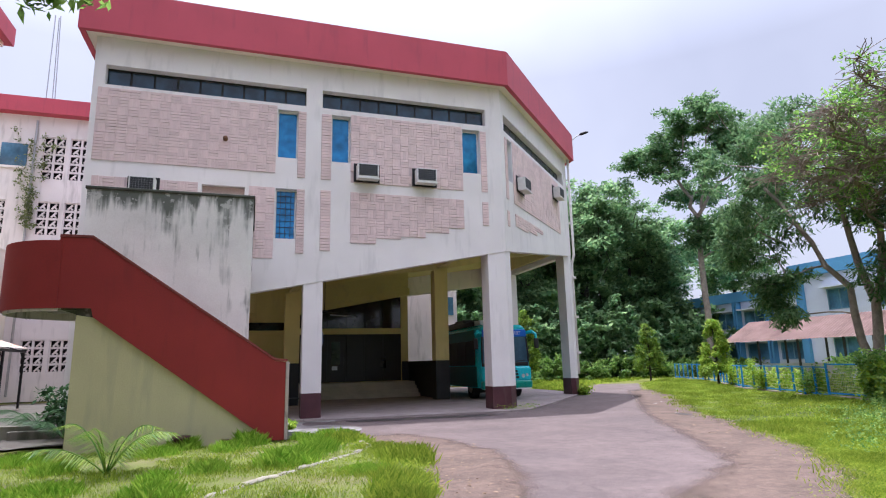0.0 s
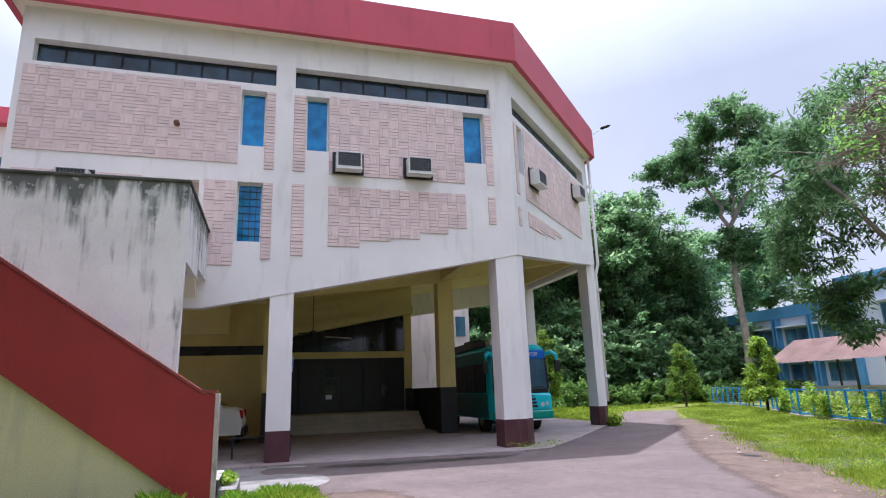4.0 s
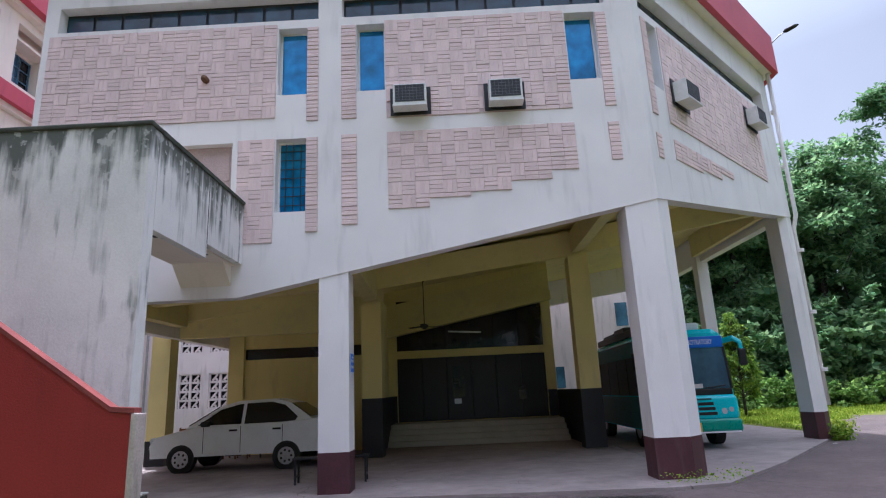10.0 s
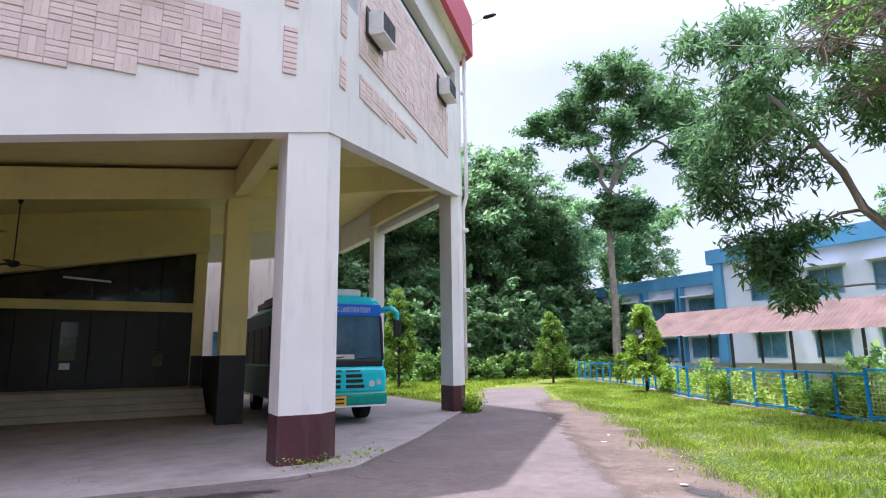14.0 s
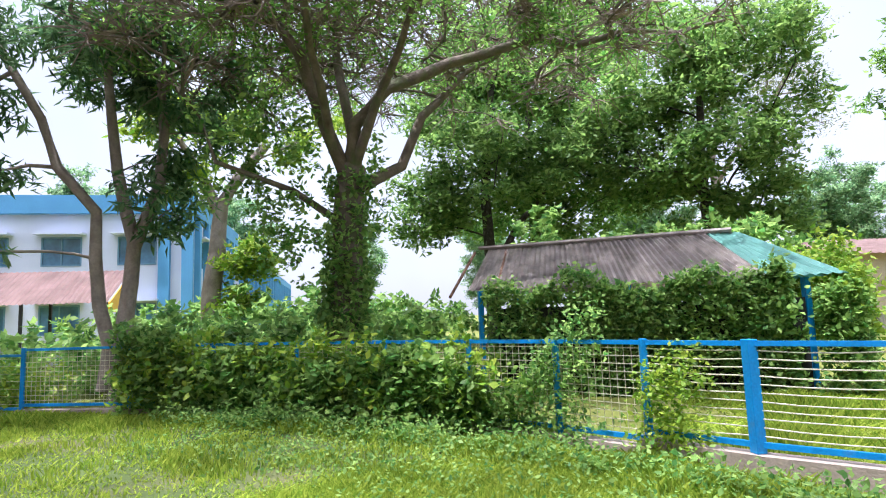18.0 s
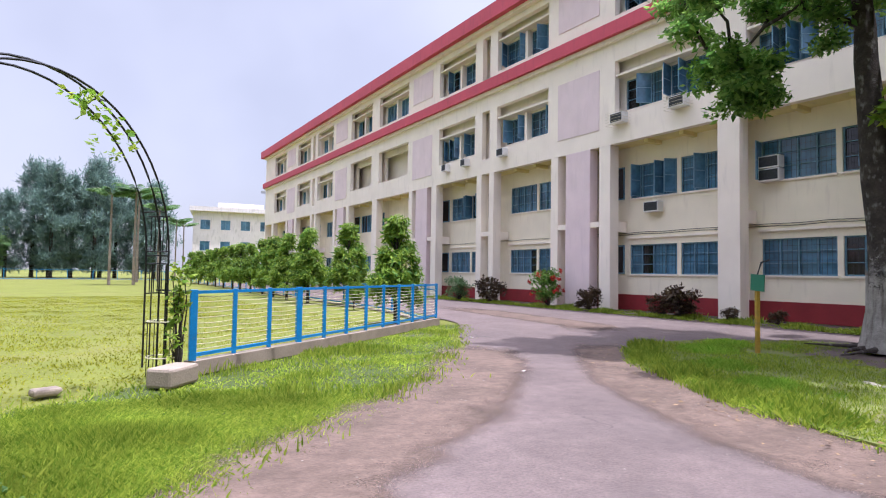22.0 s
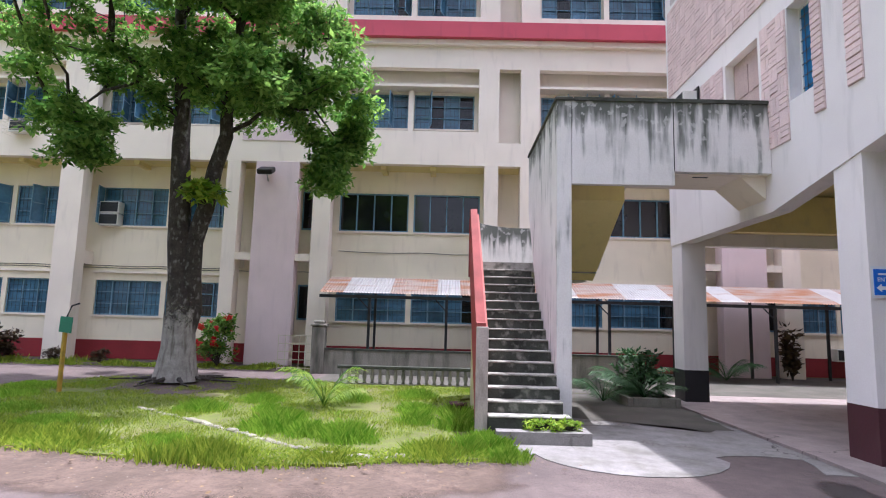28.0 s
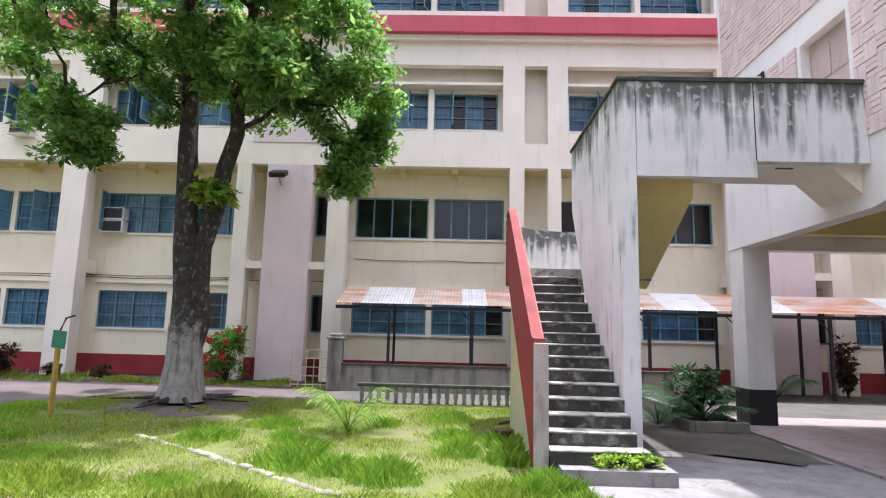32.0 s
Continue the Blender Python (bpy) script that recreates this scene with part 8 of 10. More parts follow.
ends = skeleton(bm, OLD, tg, rb, 0.016, 0.9, 0.34, 12, 0.2)
cs = []
tw = bmnew()
for c, b in ends:
    for t in range(13):
        e = c + Vector((rb.uniform(-1, 1), rb.uniform(-1, 1), rb.uniform(-0.7, 0.6))) * 0.75
        limb(tw, b.lerp(c, rb.uniform(0.0, 1.0)), e, 0.016, 0.008, rb, 0.3, 3, 3)
        if rb.random() < 0.14:
            cs.append(tuple(e))
part("trunk", bm, M_BARKMOSS, big, smooth=True)
tagged(part("brushwood", tw, M_TWIG, big), "tangle of fine bare twigs", kind="stuff")
v, f = leaves([(rb.gauss(0, 0.4), 0.65 + rb.gauss(0, 0.35), 2.8 + 2.7 * rb.random()) for k in range(18)] + [(rb.gauss(0, 0.3), -0.75 + rb.gauss(0, 0.25), 3.2 + 1.9 * rb.random()) for k in range(10)] + [(rb.gauss(0, 0.5), 1.7 + rb.gauss(0, 0.6), 5.3 + rb.gauss(0, 0.6)) for k in range(30)], 26, (0.26, 0.24, 0.24), 0.15, 27, 0.6, 0.5, 0.5)
ob = tagged(new("climber", raw_mesh("climber", v, f, M_VINE)), kind="stuff")
ob.parent = big
v, f = leaves(cs, 20, (0.34, 0.34, 0.25), 0.14, 7, 0.6, 0.2, 0.4)
ob = new("crown", raw_mesh("crown", v, f, M_LEAF))
ob.parent = big
cp = []
for k in range(330):
    z = rb.uniform(0.1, 4.3) if k < 190 else rb.uniform(0.1, 2.4)
    a = rb.uniform(0, 2 * math.pi)
    r = 0.28 + rb.uniform(0, 0.14) + (0.45 if z < 1.2 else 0.0) * rb.random()
    cp.append((r * math.cos(a), r * math.sin(a) - 0.05 * z, z))
for k in range(45):
    t = rb.random()
    cp.append((0.05 * rb.gauss(0, 3), 0.5 + 1.6 * t + rb.gauss(0, 0.25), 2.6 + 1.9 * t + rb.gauss(0, 0.45)))
v, f = leaves(cp, 18, (0.2, 0.2, 0.25), 0.13, 9, 0.8, 0.5, 0.6)
ob = new("creeper", raw_mesh("creeper", v, f, M_VINE))
ob.parent = big

grown_tree("pale_tree", pose(27.5, 14.0, 0), "lopped tree with a pale forked trunk",
    [([(0, 0, 0), (0, 0.1, 2.5), (0.05, -0.2, 5.5), (0.15, -0.7, 6.4), (0.3, -1.6, 7.6)], 0.38, 0.16), ([(0.05, -0.1, 5.2), (0, 0.4, 6.2), (-0.1, 1.0, 7.6)], 0.2, 0.1)],
    [((-0.2, 1.2, 8.2), (2.2, 2.0, 1.7), 18, -1), ((-0.2, -2.6, 8.6), (2.2, 2.4, 1.7), 16, -1), ((-0.5, -0.9, 2.8), (0.7, 0.7, 1.9), 14, -1), ((-0.3, 0.9, 6.4), (0.8, 0.6, 0.8), 6, -1)], M_BARKPALE, M_LEAFLT, 8, per=130, clump=0.5, size=0.25)
grown_tree("tall_tree", pose(37.0, 40.6, 0), "tall umbrella-crowned tree with a bare pale trunk",
    [([(0, 0, 0), (0.05, 0, 5), (0, 0.05, 10), (0.15, -0.1, 14.0)], 0.32, 0.2), ([(0.1, -0.1, 13.6), (-0.5, 0.4, 15.5), (-0.9, 0.9, 18), (-1.6, 1.7, 20.5)], 0.19, 0.07),
     ([(0.1, -0.1, 13.8), (0.8, -0.8, 15.4), (2.0, -2.0, 17.0), (3.6, -3.6, 18.0)], 0.18, 0.06), ([(0.3, -0.3, 14.5), (0.9, -0.6, 18), (1.2, -1.0, 21.5)], 0.13, 0.05)],
    [((0.6, -0.6, 22.0), (3.6, 3.6, 2.2), 30, -0.6), ((-2.2, 2.4, 19.6), (3.2, 3.2, 1.7), 22, -0.7), ((3.0, -2.8, 19.2), (3.4, 3.2, 1.9), 24, -0.7), ((4.6, -4.6, 16.6), (1.9, 1.9, 1.3), 12, -1),
     ((0.6, -0.6, 12.2), (2.1, 2.1, 1.6), 22, -1), ((2.0, 2.4, 17.0), (2.6, 2.6, 1.4), 12, -1), ((-1.4, -2.0, 17.6), (2.6, 2.6, 1.4), 10, -1)], M_BARKPALE, M_LEAFDK, 12, per=300, clump=0.85, size=0.34, tip_r=0.028, fork=0.72, squash=0.45, wild=0.14)
grown_tree("shed_tree", pose(29.3, 4.0, 0), "broad leafy tree behind the creeper-clad shed", [([(0, 0, 0), (0, 0, 3), (0.2, 0.1, 6), (0, 0, 9), (0, -0.6, 12)], 0.3, 0.1), ([(0, 0, 3.2), (-0.4, -1.6, 5.5), (-0.6, -3.0, 8)], 0.16, 0.06)],
    [((0, -0.6, 9.8), (4.2, 4.6, 4.6), 84, -0.95), ((0.4, 2.4, 5.8), (1.8, 1.4, 1.8), 18, -1), ((-0.6, -3.0, 6.4), (2.6, 2.2, 2.2), 22, -1)], M_BARK, M_LEAFMID, 31, per=240, clump=0.75, size=0.27, fork=0.3)
grown_tree("shed_tree", pose(26.0, -3.4, 0), "broad leafy tree with lighter tips behind the shed", [([(0, 0, 0), (0, 0, 3), (0.2, 0.1, 6), (0, 0, 10)], 0.32, 0.1)],
    [((0, 0.4, 8.4), (3.4, 3.9, 4.2), 74, -0.95), ((-1.2, -1.0, 11.0), (2.4, 2.6, 1.8), 20, -1), ((-0.6, -1.6, 5.4), (1.8, 1.8, 1.4), 14, -1)], M_BARK, M_LEAFMID, 32, per=240, clump=0.75, size=0.27, fork=0.3)
grown_tree("shed_tree", pose(33.5, 0.6, 0), "tall leafy tree behind the shed trees", [([(0, 0, 0), (0, 0, 4), (0.2, 0.1, 9), (0, 0, 14)], 0.35, 0.1)],
    [((0, 0, 13.0), (5.4, 6.2, 4.6), 80, -0.95), ((0, 0, 7.0), (4.0, 5.4, 3.0), 40, -0.95)], M_BARK, M_LEAF, 36, per=170, clump=0.95, size=0.34, fork=0.3)
grown_tree("feathery_tree", pose(31.0, -7.5, 0), "feathery pale tree beyond the shed", [([(0, 0, 0), (0, 0, 4), (0.2, 0.1, 8), (-0.6, -0.3, 12)], 0.26, 0.08), ([(0.1, 0.1, 7), (-1.6, -1.4, 10), (-2.6, -2.4, 12)], 0.12, 0.05)],
    [((-0.6, 0.4, 12.0), (3.6, 4.2, 4.0), 60, -0.9), ((-1.8, -1.8, 11.0), (2.4, 2.2, 3.0), 26, -1)], M_BARKPALE, M_LEAFDRY, 33, per=120, clump=0.8, size=0.17, aspect=0.3, tip_r=0.016, fork=0.4, twigs=4)
grown_tree("field_tree", scaled(32.2, -34.3, 0, 0, 1.4), "big dense tree at the edge of the playing field", [([(0, 0, 0), (0, 0, 4), (0.3, 0.1, 9), (0.4, 0.2, 14), (0.2, 0, 19)], 0.6, 0.16), ([(0.1, 0, 5), (-2.0, -1.2, 9), (-3.4, -2.0, 13)], 0.28, 0.1), ([(0.1, 0, 6), (2.2, 1.2, 10), (3.4, 1.8, 14)], 0.26, 0.1)],
    [((0.6, 0.4, 18.5), (5.6, 5.0, 4.6), 84, -0.9), ((-3.6, -2.0, 13.4), (3.8, 3.8, 3.4), 50, -0.9), ((3.4, 1.8, 12.0), (3.6, 3.2, 4.0), 50, -0.9), ((0.4, 2.8, 8.4), (3.6, 2.4, 3.0), 40, -0.95), ((-2.6, -1.0, 7.6), (2.6, 2.6, 3.0), 30, -0.95), ((-2.6, -1.0, 4.8), (2.8, 2.4, 2.2), 30, -1), ((2.6, 1.6, 5.4), (2.8, 2.2, 2.4), 30, -1), ((0.0, 0.8, 4.0), (2.4, 1.6, 1.4), 14, -1)], M_BARK, M_LEAFMID, 41, per=200, clump=1.0, size=0.36, tip_r=0.024, fork=0.2)
grown_tree("pale_shrub_tree", scaled(34.6, -27.9, 0, 0, 1.65), "light green young tree behind the tan building", [([(0, 0, 0), (0, 0, 2), (0, 0, 5.2)], 0.12, 0.04)],
    [((0, 0, 5.6), (1.3, 1.3, 1.9), 34, -1)], M_BARK, M_LEAFLT, 42, per=160, clump=0.5, size=0.3)
grown_tree("pale_shrub_tree", scaled(29.1, -27.8, 0, 0, 1.5), "feathery young tree behind the tan building", [([(0, 0, 0), (0, 0, 2), (0, 0, 4.6)], 0.12, 0.04)],
    [((0, 0, 4.8), (1.1, 1.1, 2.0), 34, -1)], M_BARK, M_LEAFDRY, 43, per=190, clump=0.5, size=0.22, droop=0.6, aspect=0.25)

# woods behind the hall: a few trees built once, then repeated
fa = grown_tree("wood_tree", pose(22.0, 50.0, 0), "dense dark woodland tree behind the grass", [([(0, 0, 0), (0, 0, 5), (0.2, 0.1, 11), (0, 0, 15)], 0.32, 0.1)],
    [((0, 0, 13.0), (4.4, 4.4, 5.0), 70, -1), ((0, 0, 6.5), (3.4, 3.4, 4.0), 30, -1)], M_BARK, M_LEAFWOOD, 51, per=180, clump=0.95, size=0.44, tip_r=0.022, fork=0.2, group="woods behind the hall")
fb = grown_tree("wood_tree", pose(33.0, 49.0, 0), "woodland tree with an open airy crown", [([(0, 0, 0), (0.2, 0, 6), (0, 0.2, 12), (0.2, 0, 17)], 0.3, 0.1), ([(0.1, 0.1, 8), (1.8, -1.0, 12), (2.6, -1.6, 15)], 0.14, 0.06)],
    [((0, 0, 15.6), (4.8, 4.8, 3.2), 56, -1), ((0, 0, 8.0), (3.2, 3.2, 3.5), 22, -1)], M_BARK, M_LEAFWOOD, 52, per=200, clump=0.85, size=0.4, tip_r=0.022, fork=0.3, group="woods behind the hall")
rw = random.Random(77)
WOODS = [(17, 47), (25, 46), (29, 51), (19, 56), (26, 57), (34, 56), (40, 51), (12, 52), (6, 55), (44, 58), (22, 64), (31, 64), (14, 62), (48, 66), (38, 46), (53, 54), (0, 58), (18.5, 51.5), (30.5, 46.0), (34.5, 45.0)]
for i, (x, y) in enumerate(WOODS):
    copy_thing(fb if i % 3 == 1 else fa, scaled(x + rw.uniform(-0.8, 0.8), y + rw.uniform(-0.8, 0.8) + (3.2 if y < 50 else 0.0), 0, rw.uniform(0, 360), rw.uniform(0.8, 1.06)))
for x, y, s in ((58, 30, 0.8), (62, 8, 0.6), (60, -4, 0.6), (50, -16, 0.7), (66, 20, 0.8), (44, -26, 0.7), (38, -34, 0.75)):
    copy_thing(fa, scaled(x, y, 0, rw.uniform(0, 360), s))


def ashoka(m, label, seed, h=3.2, leaf=M_LEAFLT, group=""):
    """A young columnar tree with drooping leaves."""
    rng = random.Random(seed)
    root = thing("young_tree", m, label, "tree", group)
    bm = bmnew()
    tube(bm, [(0, 0, 0), (0.02, 0, h * 0.5), (0, 0.02, h * 0.95)], [0.07, 0.05, 0.02], 7, cap=False)
    cs = []
    for k in range(84):
        t = 0.22 + 0.78 * rng.random() ** 1.25
        r = 0.30 * h * (1.08 - t) ** 0.75 * rng.uniform(0.45, 1.0) ** 0.6
        a = rng.uniform(0, 2 * math.pi)
        c = (r * math.cos(a), r * math.sin(a), h * t)
        limb(bm, (0, 0, h * t * 0.8), c, 0.018, 0.006, rng, 0.1, 4, 3)
        cs.append(c)
    part("trunk", bm, M_BARK, root, smooth=True)
    v, f = leaves(cs, 74, (0.2, 0.2, 0.2), 0.19, seed, 0.5, 0.85, 0.28)
    ob = new("crown", raw_mesh("crown", v, f, leaf))
    ob.parent = root
    return root


y1 = ashoka(pose(26.6, 35.2, 0), "young light green tree beside the path", 61, 3.9, M_LEAFROW)
y2 = ashoka(pose(24.2, 26.3, 0), "young yellow-green tree by the fence", 62, 3.5, M_LEAFLT)
copy_thing(y2, scaled(27.5, 31.0, 0, 90, 0.45))
copy_thing(y1, scaled(17.5, 36.0, 0, 30, 0.95, 1.25))
HEDGE = [(-1.8, -13.8, 1.16), (-0.9, -11.0, 0.5), (-0.75, -16.2, 1.12), (-0.8, -19.7, 1.1), (-1.0, -23.0, 1.1), (-1.3, -26.5, 1.1), (-1.4, -30, 1.05), (-1.5, -33.5, 1.1), (-1.7, -37, 1.1), (-1.8, -41, 1.1), (-1.9, -45, 1.1), (-1.9, -49, 1.1), (-1.9, -54, 1.1), (-1.9, -59, 1.1)]
y3 = ashoka(pose(0.45, -4.7, 0), "young drooping-leaved tree beside the blue fence", 63, 3.1, M_LEAFROW, "row of young trees by the road")
for i, (x, y, s) in enumerate(HEDGE):
    copy_thing(y3, scaled(x, y, 0, 47 * i, s))


def bush(m, label, seed, r=0.45, h=0.8, leaf=M_LEAF, size=0.12, n=26, per=44, flowers=0, group="", name="shrub"):
    rng = random.Random(seed)
    root = thing(name, m, label, "shrub", group)
    cs = []
    bm = bmnew()
    for k in range(n):
        a, q = rng.uniform(0, 2 * math.pi), rng.uniform(0.15, 1)
        c = (r * q * math.cos(a), r * q * math.sin(a), h * rng.uniform(0.25, 1.0))
        limb(bm, (0, 0, 0), c, 0.014, 0.005, rng, 0.15, 4, 3)
        cs.append(c)
    part("stem", bm, M_BARK, root)
    v, f = leaves(cs, per, (r * 0.4, r * 0.4, h * 0.2), size, seed, 0.7, 0.1, 0.5)
    ob = new("foliage", raw_mesh("foliage", v, f, leaf))
    ob.parent = root
    if flowers:
        fc = [cs[rng.randrange(n)] for k in range(flowers)]
        fc = [(x * 1.1 + r * 0.42 * math.copysign(1, x), y * 1.3, z * 1.05 + 0.06) for x, y, z in fc]
        v, f = leaves(fc, 16, (0.06, 0.06, 0.05), 0.11, seed + 1, 0.9, 0, 0.8)
        ob = new("blossom", raw_mesh("blossom", v, f, M_FLOWER))
        ob.parent = root
    return root


fl = bush(pose(-10.40, 4.54, 0.05), "flowering shrub with bright red blossoms by the pink pier", 71, 0.62, 1.6, M_LEAF, 0.15, 30, 50, 26)
copy_thing(fl, scaled(-10.4, -10.1, 0.05, 100, 1.05))
cr = bush(pose(-10.3, -2.9, 0.05), "dark red-leaved croton shrub against the plinth", 72, 0.6, 1.0, M_CROTON, 0.16, 26, 40)
for x, y, s in ((-10.3, -7.4, 0.85), (-10.4, -3.7, 0.8), (-10.3, -14.6, 1.15), (-10.4, -1.0, 0.4), (-10.4, 0.6, 0.4)):
    copy_thing(cr, scaled(x, y, 0.05, 40 * x * y, s))
gb = bush(pose(-9.9, -17.0, 0.05), "clipped round green shrub by the road", 73, 0.75, 1.15, M_LEAFDK, 0.1, 40, 60)
copy_thing(gb, scaled(-8.6, -22.0, 0.05, 60, 1.35))
cdr = bush(pose(-10.4, 23.6, 0.05), "tall narrow dark-leaved plant by the covered way", 74, 0.3, 1.6, M_CROTON, 0.22, 18, 30)
copy_thing(cdr, scaled(-9.9, 15.6, 0.05, 60, 0.7))


def palm(m, label, seed, fronds=11, ln=1.1, lift=0.5, leaf=M_LEAFLT, trunk=0.0):
    """A young palm: arching fronds with rows of leaflets."""
    rng = random.Random(seed)
    root = thing("palm", m, label, "palm")
    bm = bmnew()
    if trunk:
        tube(bm, [(0, 0, 0), (0.05, 0, trunk * 0.5), (0, 0, trunk)], [0.16, 0.12, 0.1], 8)
    vs, fs = [], []
    for k in range(fronds):
        a = k * 2.4 + rng.uniform(-0.3, 0.3)
        d = Vector((math.cos(a), math.sin(a), 0))
        l2 = ln * rng.uniform(0.75, 1.1)
        up = lift * rng.uniform(0.6, 1.3)
        pts = [Vector((0, 0, trunk)) + d * (l2 * t) + Vector((0, 0, up * l2 * 2.2 * t * (1 - 0.62 * t))) for t in (i / 7 for i in range(8))]
        tube(bm, pts, [0.012 * (1 - 0.1 * i) * max(1, ln) for i in range(8)], 4, cap=False)
        s = Vector((-d.y, d.x, 0))
        for i in range(26):
            t = 0.15 + 0.85 * i / 26
            j = min(6, int(t * 7))
            p = pts[j].lerp(pts[j + 1], t * 7 - j)
            for sg_ in (-1, 1):
                tip = p + (s * sg_ * 0.9 + d * 0.6 + Vector((0, 0, -0.45 + rng.uniform(-0.2, 0.2)))) * (0.3 * ln * (1 - 0.55 * abs(t - 0.45)))
                q = d * (0.035 if trunk else 0.009) * ln
                b = len(vs)
                vs += [tuple(p - q), tuple(p + q), tuple(tip.lerp(p, 0.4) + q), tuple(tip)]
                fs.append((b, b + 1, b + 2, b + 3))
    part("stalk", bm, leaf if not trunk else M_BARKPALE, root)
    ob = new("frond", raw_mesh("frond", vs, fs, leaf))
    ob.parent = root
    return root


palm(pose(-1.98, 9.92, 0.03), "young yellow-green palm on the lawn", 81, 11, 0.88, 0.8, M_LEAFROW)
bed = thing("planter", pose(0, 0, 0), "low mossy concrete planter kerb with dark soil beside the pillar", "planter")
for x0, y0, x1, y1 in ((-5.2, 16.0, -3.2, 16.12), (-5.2, 17.0, -3.2, 17.12), (-3.32, 16.122, -3.2, 16.998), (-5.2, 16.122, -5.08, 16.998)):
    part_box("kerb", x0, y0, 0.0, x1, y1, 0.2, M_OLDWALL, bed, "", 0.02)
part_box("soil", -5.078, 16.122, 0.0, -3.322, 16.998, 0.14, M_COURT, bed)
pu = palm(pose(-4.0, 15.7, 0.02), "palm fronds by the stair, its shade put into the leaf colour", 82, 12, 0.85, 0.55, M_SHADELEAF)
copy_thing(pu, scaled(-3.7, 16.5, 0.14, 40, 1.0))
copy_thing(pu, scaled(-4.7, 16.5, 0.14, 100, 1.2))
copy_thing(pu, scaled(-9.9, 21.2, 0.05, 200, 1.35))
bush(pose(-4.2, 16.6, 0.14), "leafy plant in the planter, stair shade put into its leaf colour", 83, 0.5, 0.9, M_SHADELEAF, 0.14, 24, 30)
wd = bush(pose(0.77, 13.5, 0.17), "small weed growing on the stair foot", 84, 0.14, 0.15, M_LEAFLT, 0.055, 14, 18, 0, "weeds on the stair foot")
copy_thing(wd, pose(0.78, 13.76, 0.17, 0, 0, 70))
copy_thing(wd, pose(0.76, 13.98, 0.17, 0, 0, 160))
bush(pose(9.95, 5.25, 0.0), "leafy vine plant at the arch foot", 85, 0.1, 0.8, M_LEAFLT, 0.1, 22, 14)
bush(pose(7.25, 2.2, 0.0), "light green climber at the fence end", 86, 0.14, 1.5, M_LEAFLT, 0.11, 16, 12)


def drape(name, pts, label, seed, z0, z1, depth, n, per, size=0.15, leaf=M_VINE, parent=None, cat="creeper", lumpy=0.6, puff=0.24):
    """Creepers hung along a line of points."""
    rng = random.Random(seed)
    cs = []
    for k in range(n):
        i = rng.randrange(len(pts) - 1)
        t = rng.random()
        x, y = pts[i][0] + (pts[i + 1][0] - pts[i][0]) * t, pts[i][1] + (pts[i + 1][1] - pts[i][1]) * t
        hump = 0.76 + lumpy * noise.noise((x * 0.8, y * 0.8, seed))
        cs.append((x + rng.uniform(-depth, depth), y + rng.uniform(-depth, depth), z0 + (z1 - z0) * (rng.random() ** 0.8) * hump))
    v, f = leaves(cs, per, (puff, puff, 0.2), size, seed, 0.7, 0.35, 0.62)
    ob = new(name, raw_mesh(name, v, f, leaf))
    return tagged(ob, label, cat, kind="stuff")


drape("creeper_hedge", [(14.5, 8.35), (15.7, 9.6), (16.7, 10.9), (17.6, 12.3), (18.3, 13.7)], "thick creepers burying the blue fence", 91, 0.0, 1.36, 0.2, 900, 26, 0.13, lumpy=0.5, puff=0.2)
# layer of lighter leaves: the hedge's lit tops are put into the colour
drape("creeper_hedge", [(14.3, 8.2), (15.6, 9.5), (16.6, 10.8), (17.5, 12.2), (18.2, 13.6)], "lighter outer leaves added over the creepers for their lit tops", 110, 0.3, 1.5, 0.26, 200, 13, 0.12, M_LEAFLT, lumpy=0.4)
drape("creeper_hedge", [(13.3, 7.3), (14.6, 8.35)], "thin creepers climbing a fence panel", 111, 0.0, 1.6, 0.07, 230, 14, 0.07)
drape("creeper_tuft", [(12.35, 6.75), (12.75, 7.05)], "leafy weeds climbing the wire fence", 92, 0.0, 2.2, 0.04, 110, 13, 0.06, M_LEAFLT)
drape("creeper_tuft", [(21.4, 20.6), (21.9, 21.8)], "light creepers on a far fence panel", 107, 0.0, 1.2, 0.1, 60, 12, 0.11, M_LEAFLT, puff=0.16)
drape("creeper_tuft", [(23.6, 24.6), (24.4, 25.6)], "light creepers on a far fence panel", 108, 0.0, 1.2, 0.1, 60, 12, 0.12, M_LEAFLT, puff=0.16)
drape("creeper_tuft", [(19.5, 16.3), (20.2, 17.6)], "dark creepers on a fence panel", 93, 0.0, 1.25, 0.08, 90, 14, 0.1, puff=0.16)
drape("shed_creeper", [(18.5, 7.1), (17.2, 5.28), (16.55, 4.37)], "creepers hanging under the shed roof", 94, 0.0, 2.62, 0.08, 520, 26, 0.11, lumpy=0.35, puff=0.15)
drape("shed_creeper", [(16.6, 4.4), (15.8, 3.3), (15.5, 2.85)], "creepers hanging under the shed roof", 103, 0.0, 2.75, 0.1, 320, 26, 0.11, lumpy=0.35, puff=0.16)
drape("shed_creeper", [(15.28, 2.5), (15.02, 2.05), (15.5, 1.6)], "creepers hanging round the shed corner", 104, 0.0, 2.4, 0.1, 170, 26, 0.1, lumpy=0.2, puff=0.16)
drape("shed_creeper", [(15.1, 1.9), (16.2, 1.2), (17.4, 1.2)], "light creepers spilling over the shed end", 95, 0.6, 3.3, 0.25, 190, 26, 0.11, M_LEAFLT)
# added bright leaves, in place of light on the lower shed tree crowns
drape("undergrowth", [(24.0, 4.5), (22.5, 0.5), (21.5, -2.5)], "leafy brush added behind the shed to lighten the dark crowns", 105, 1.0, 4.6, 0.9, 420, 26, 0.22)
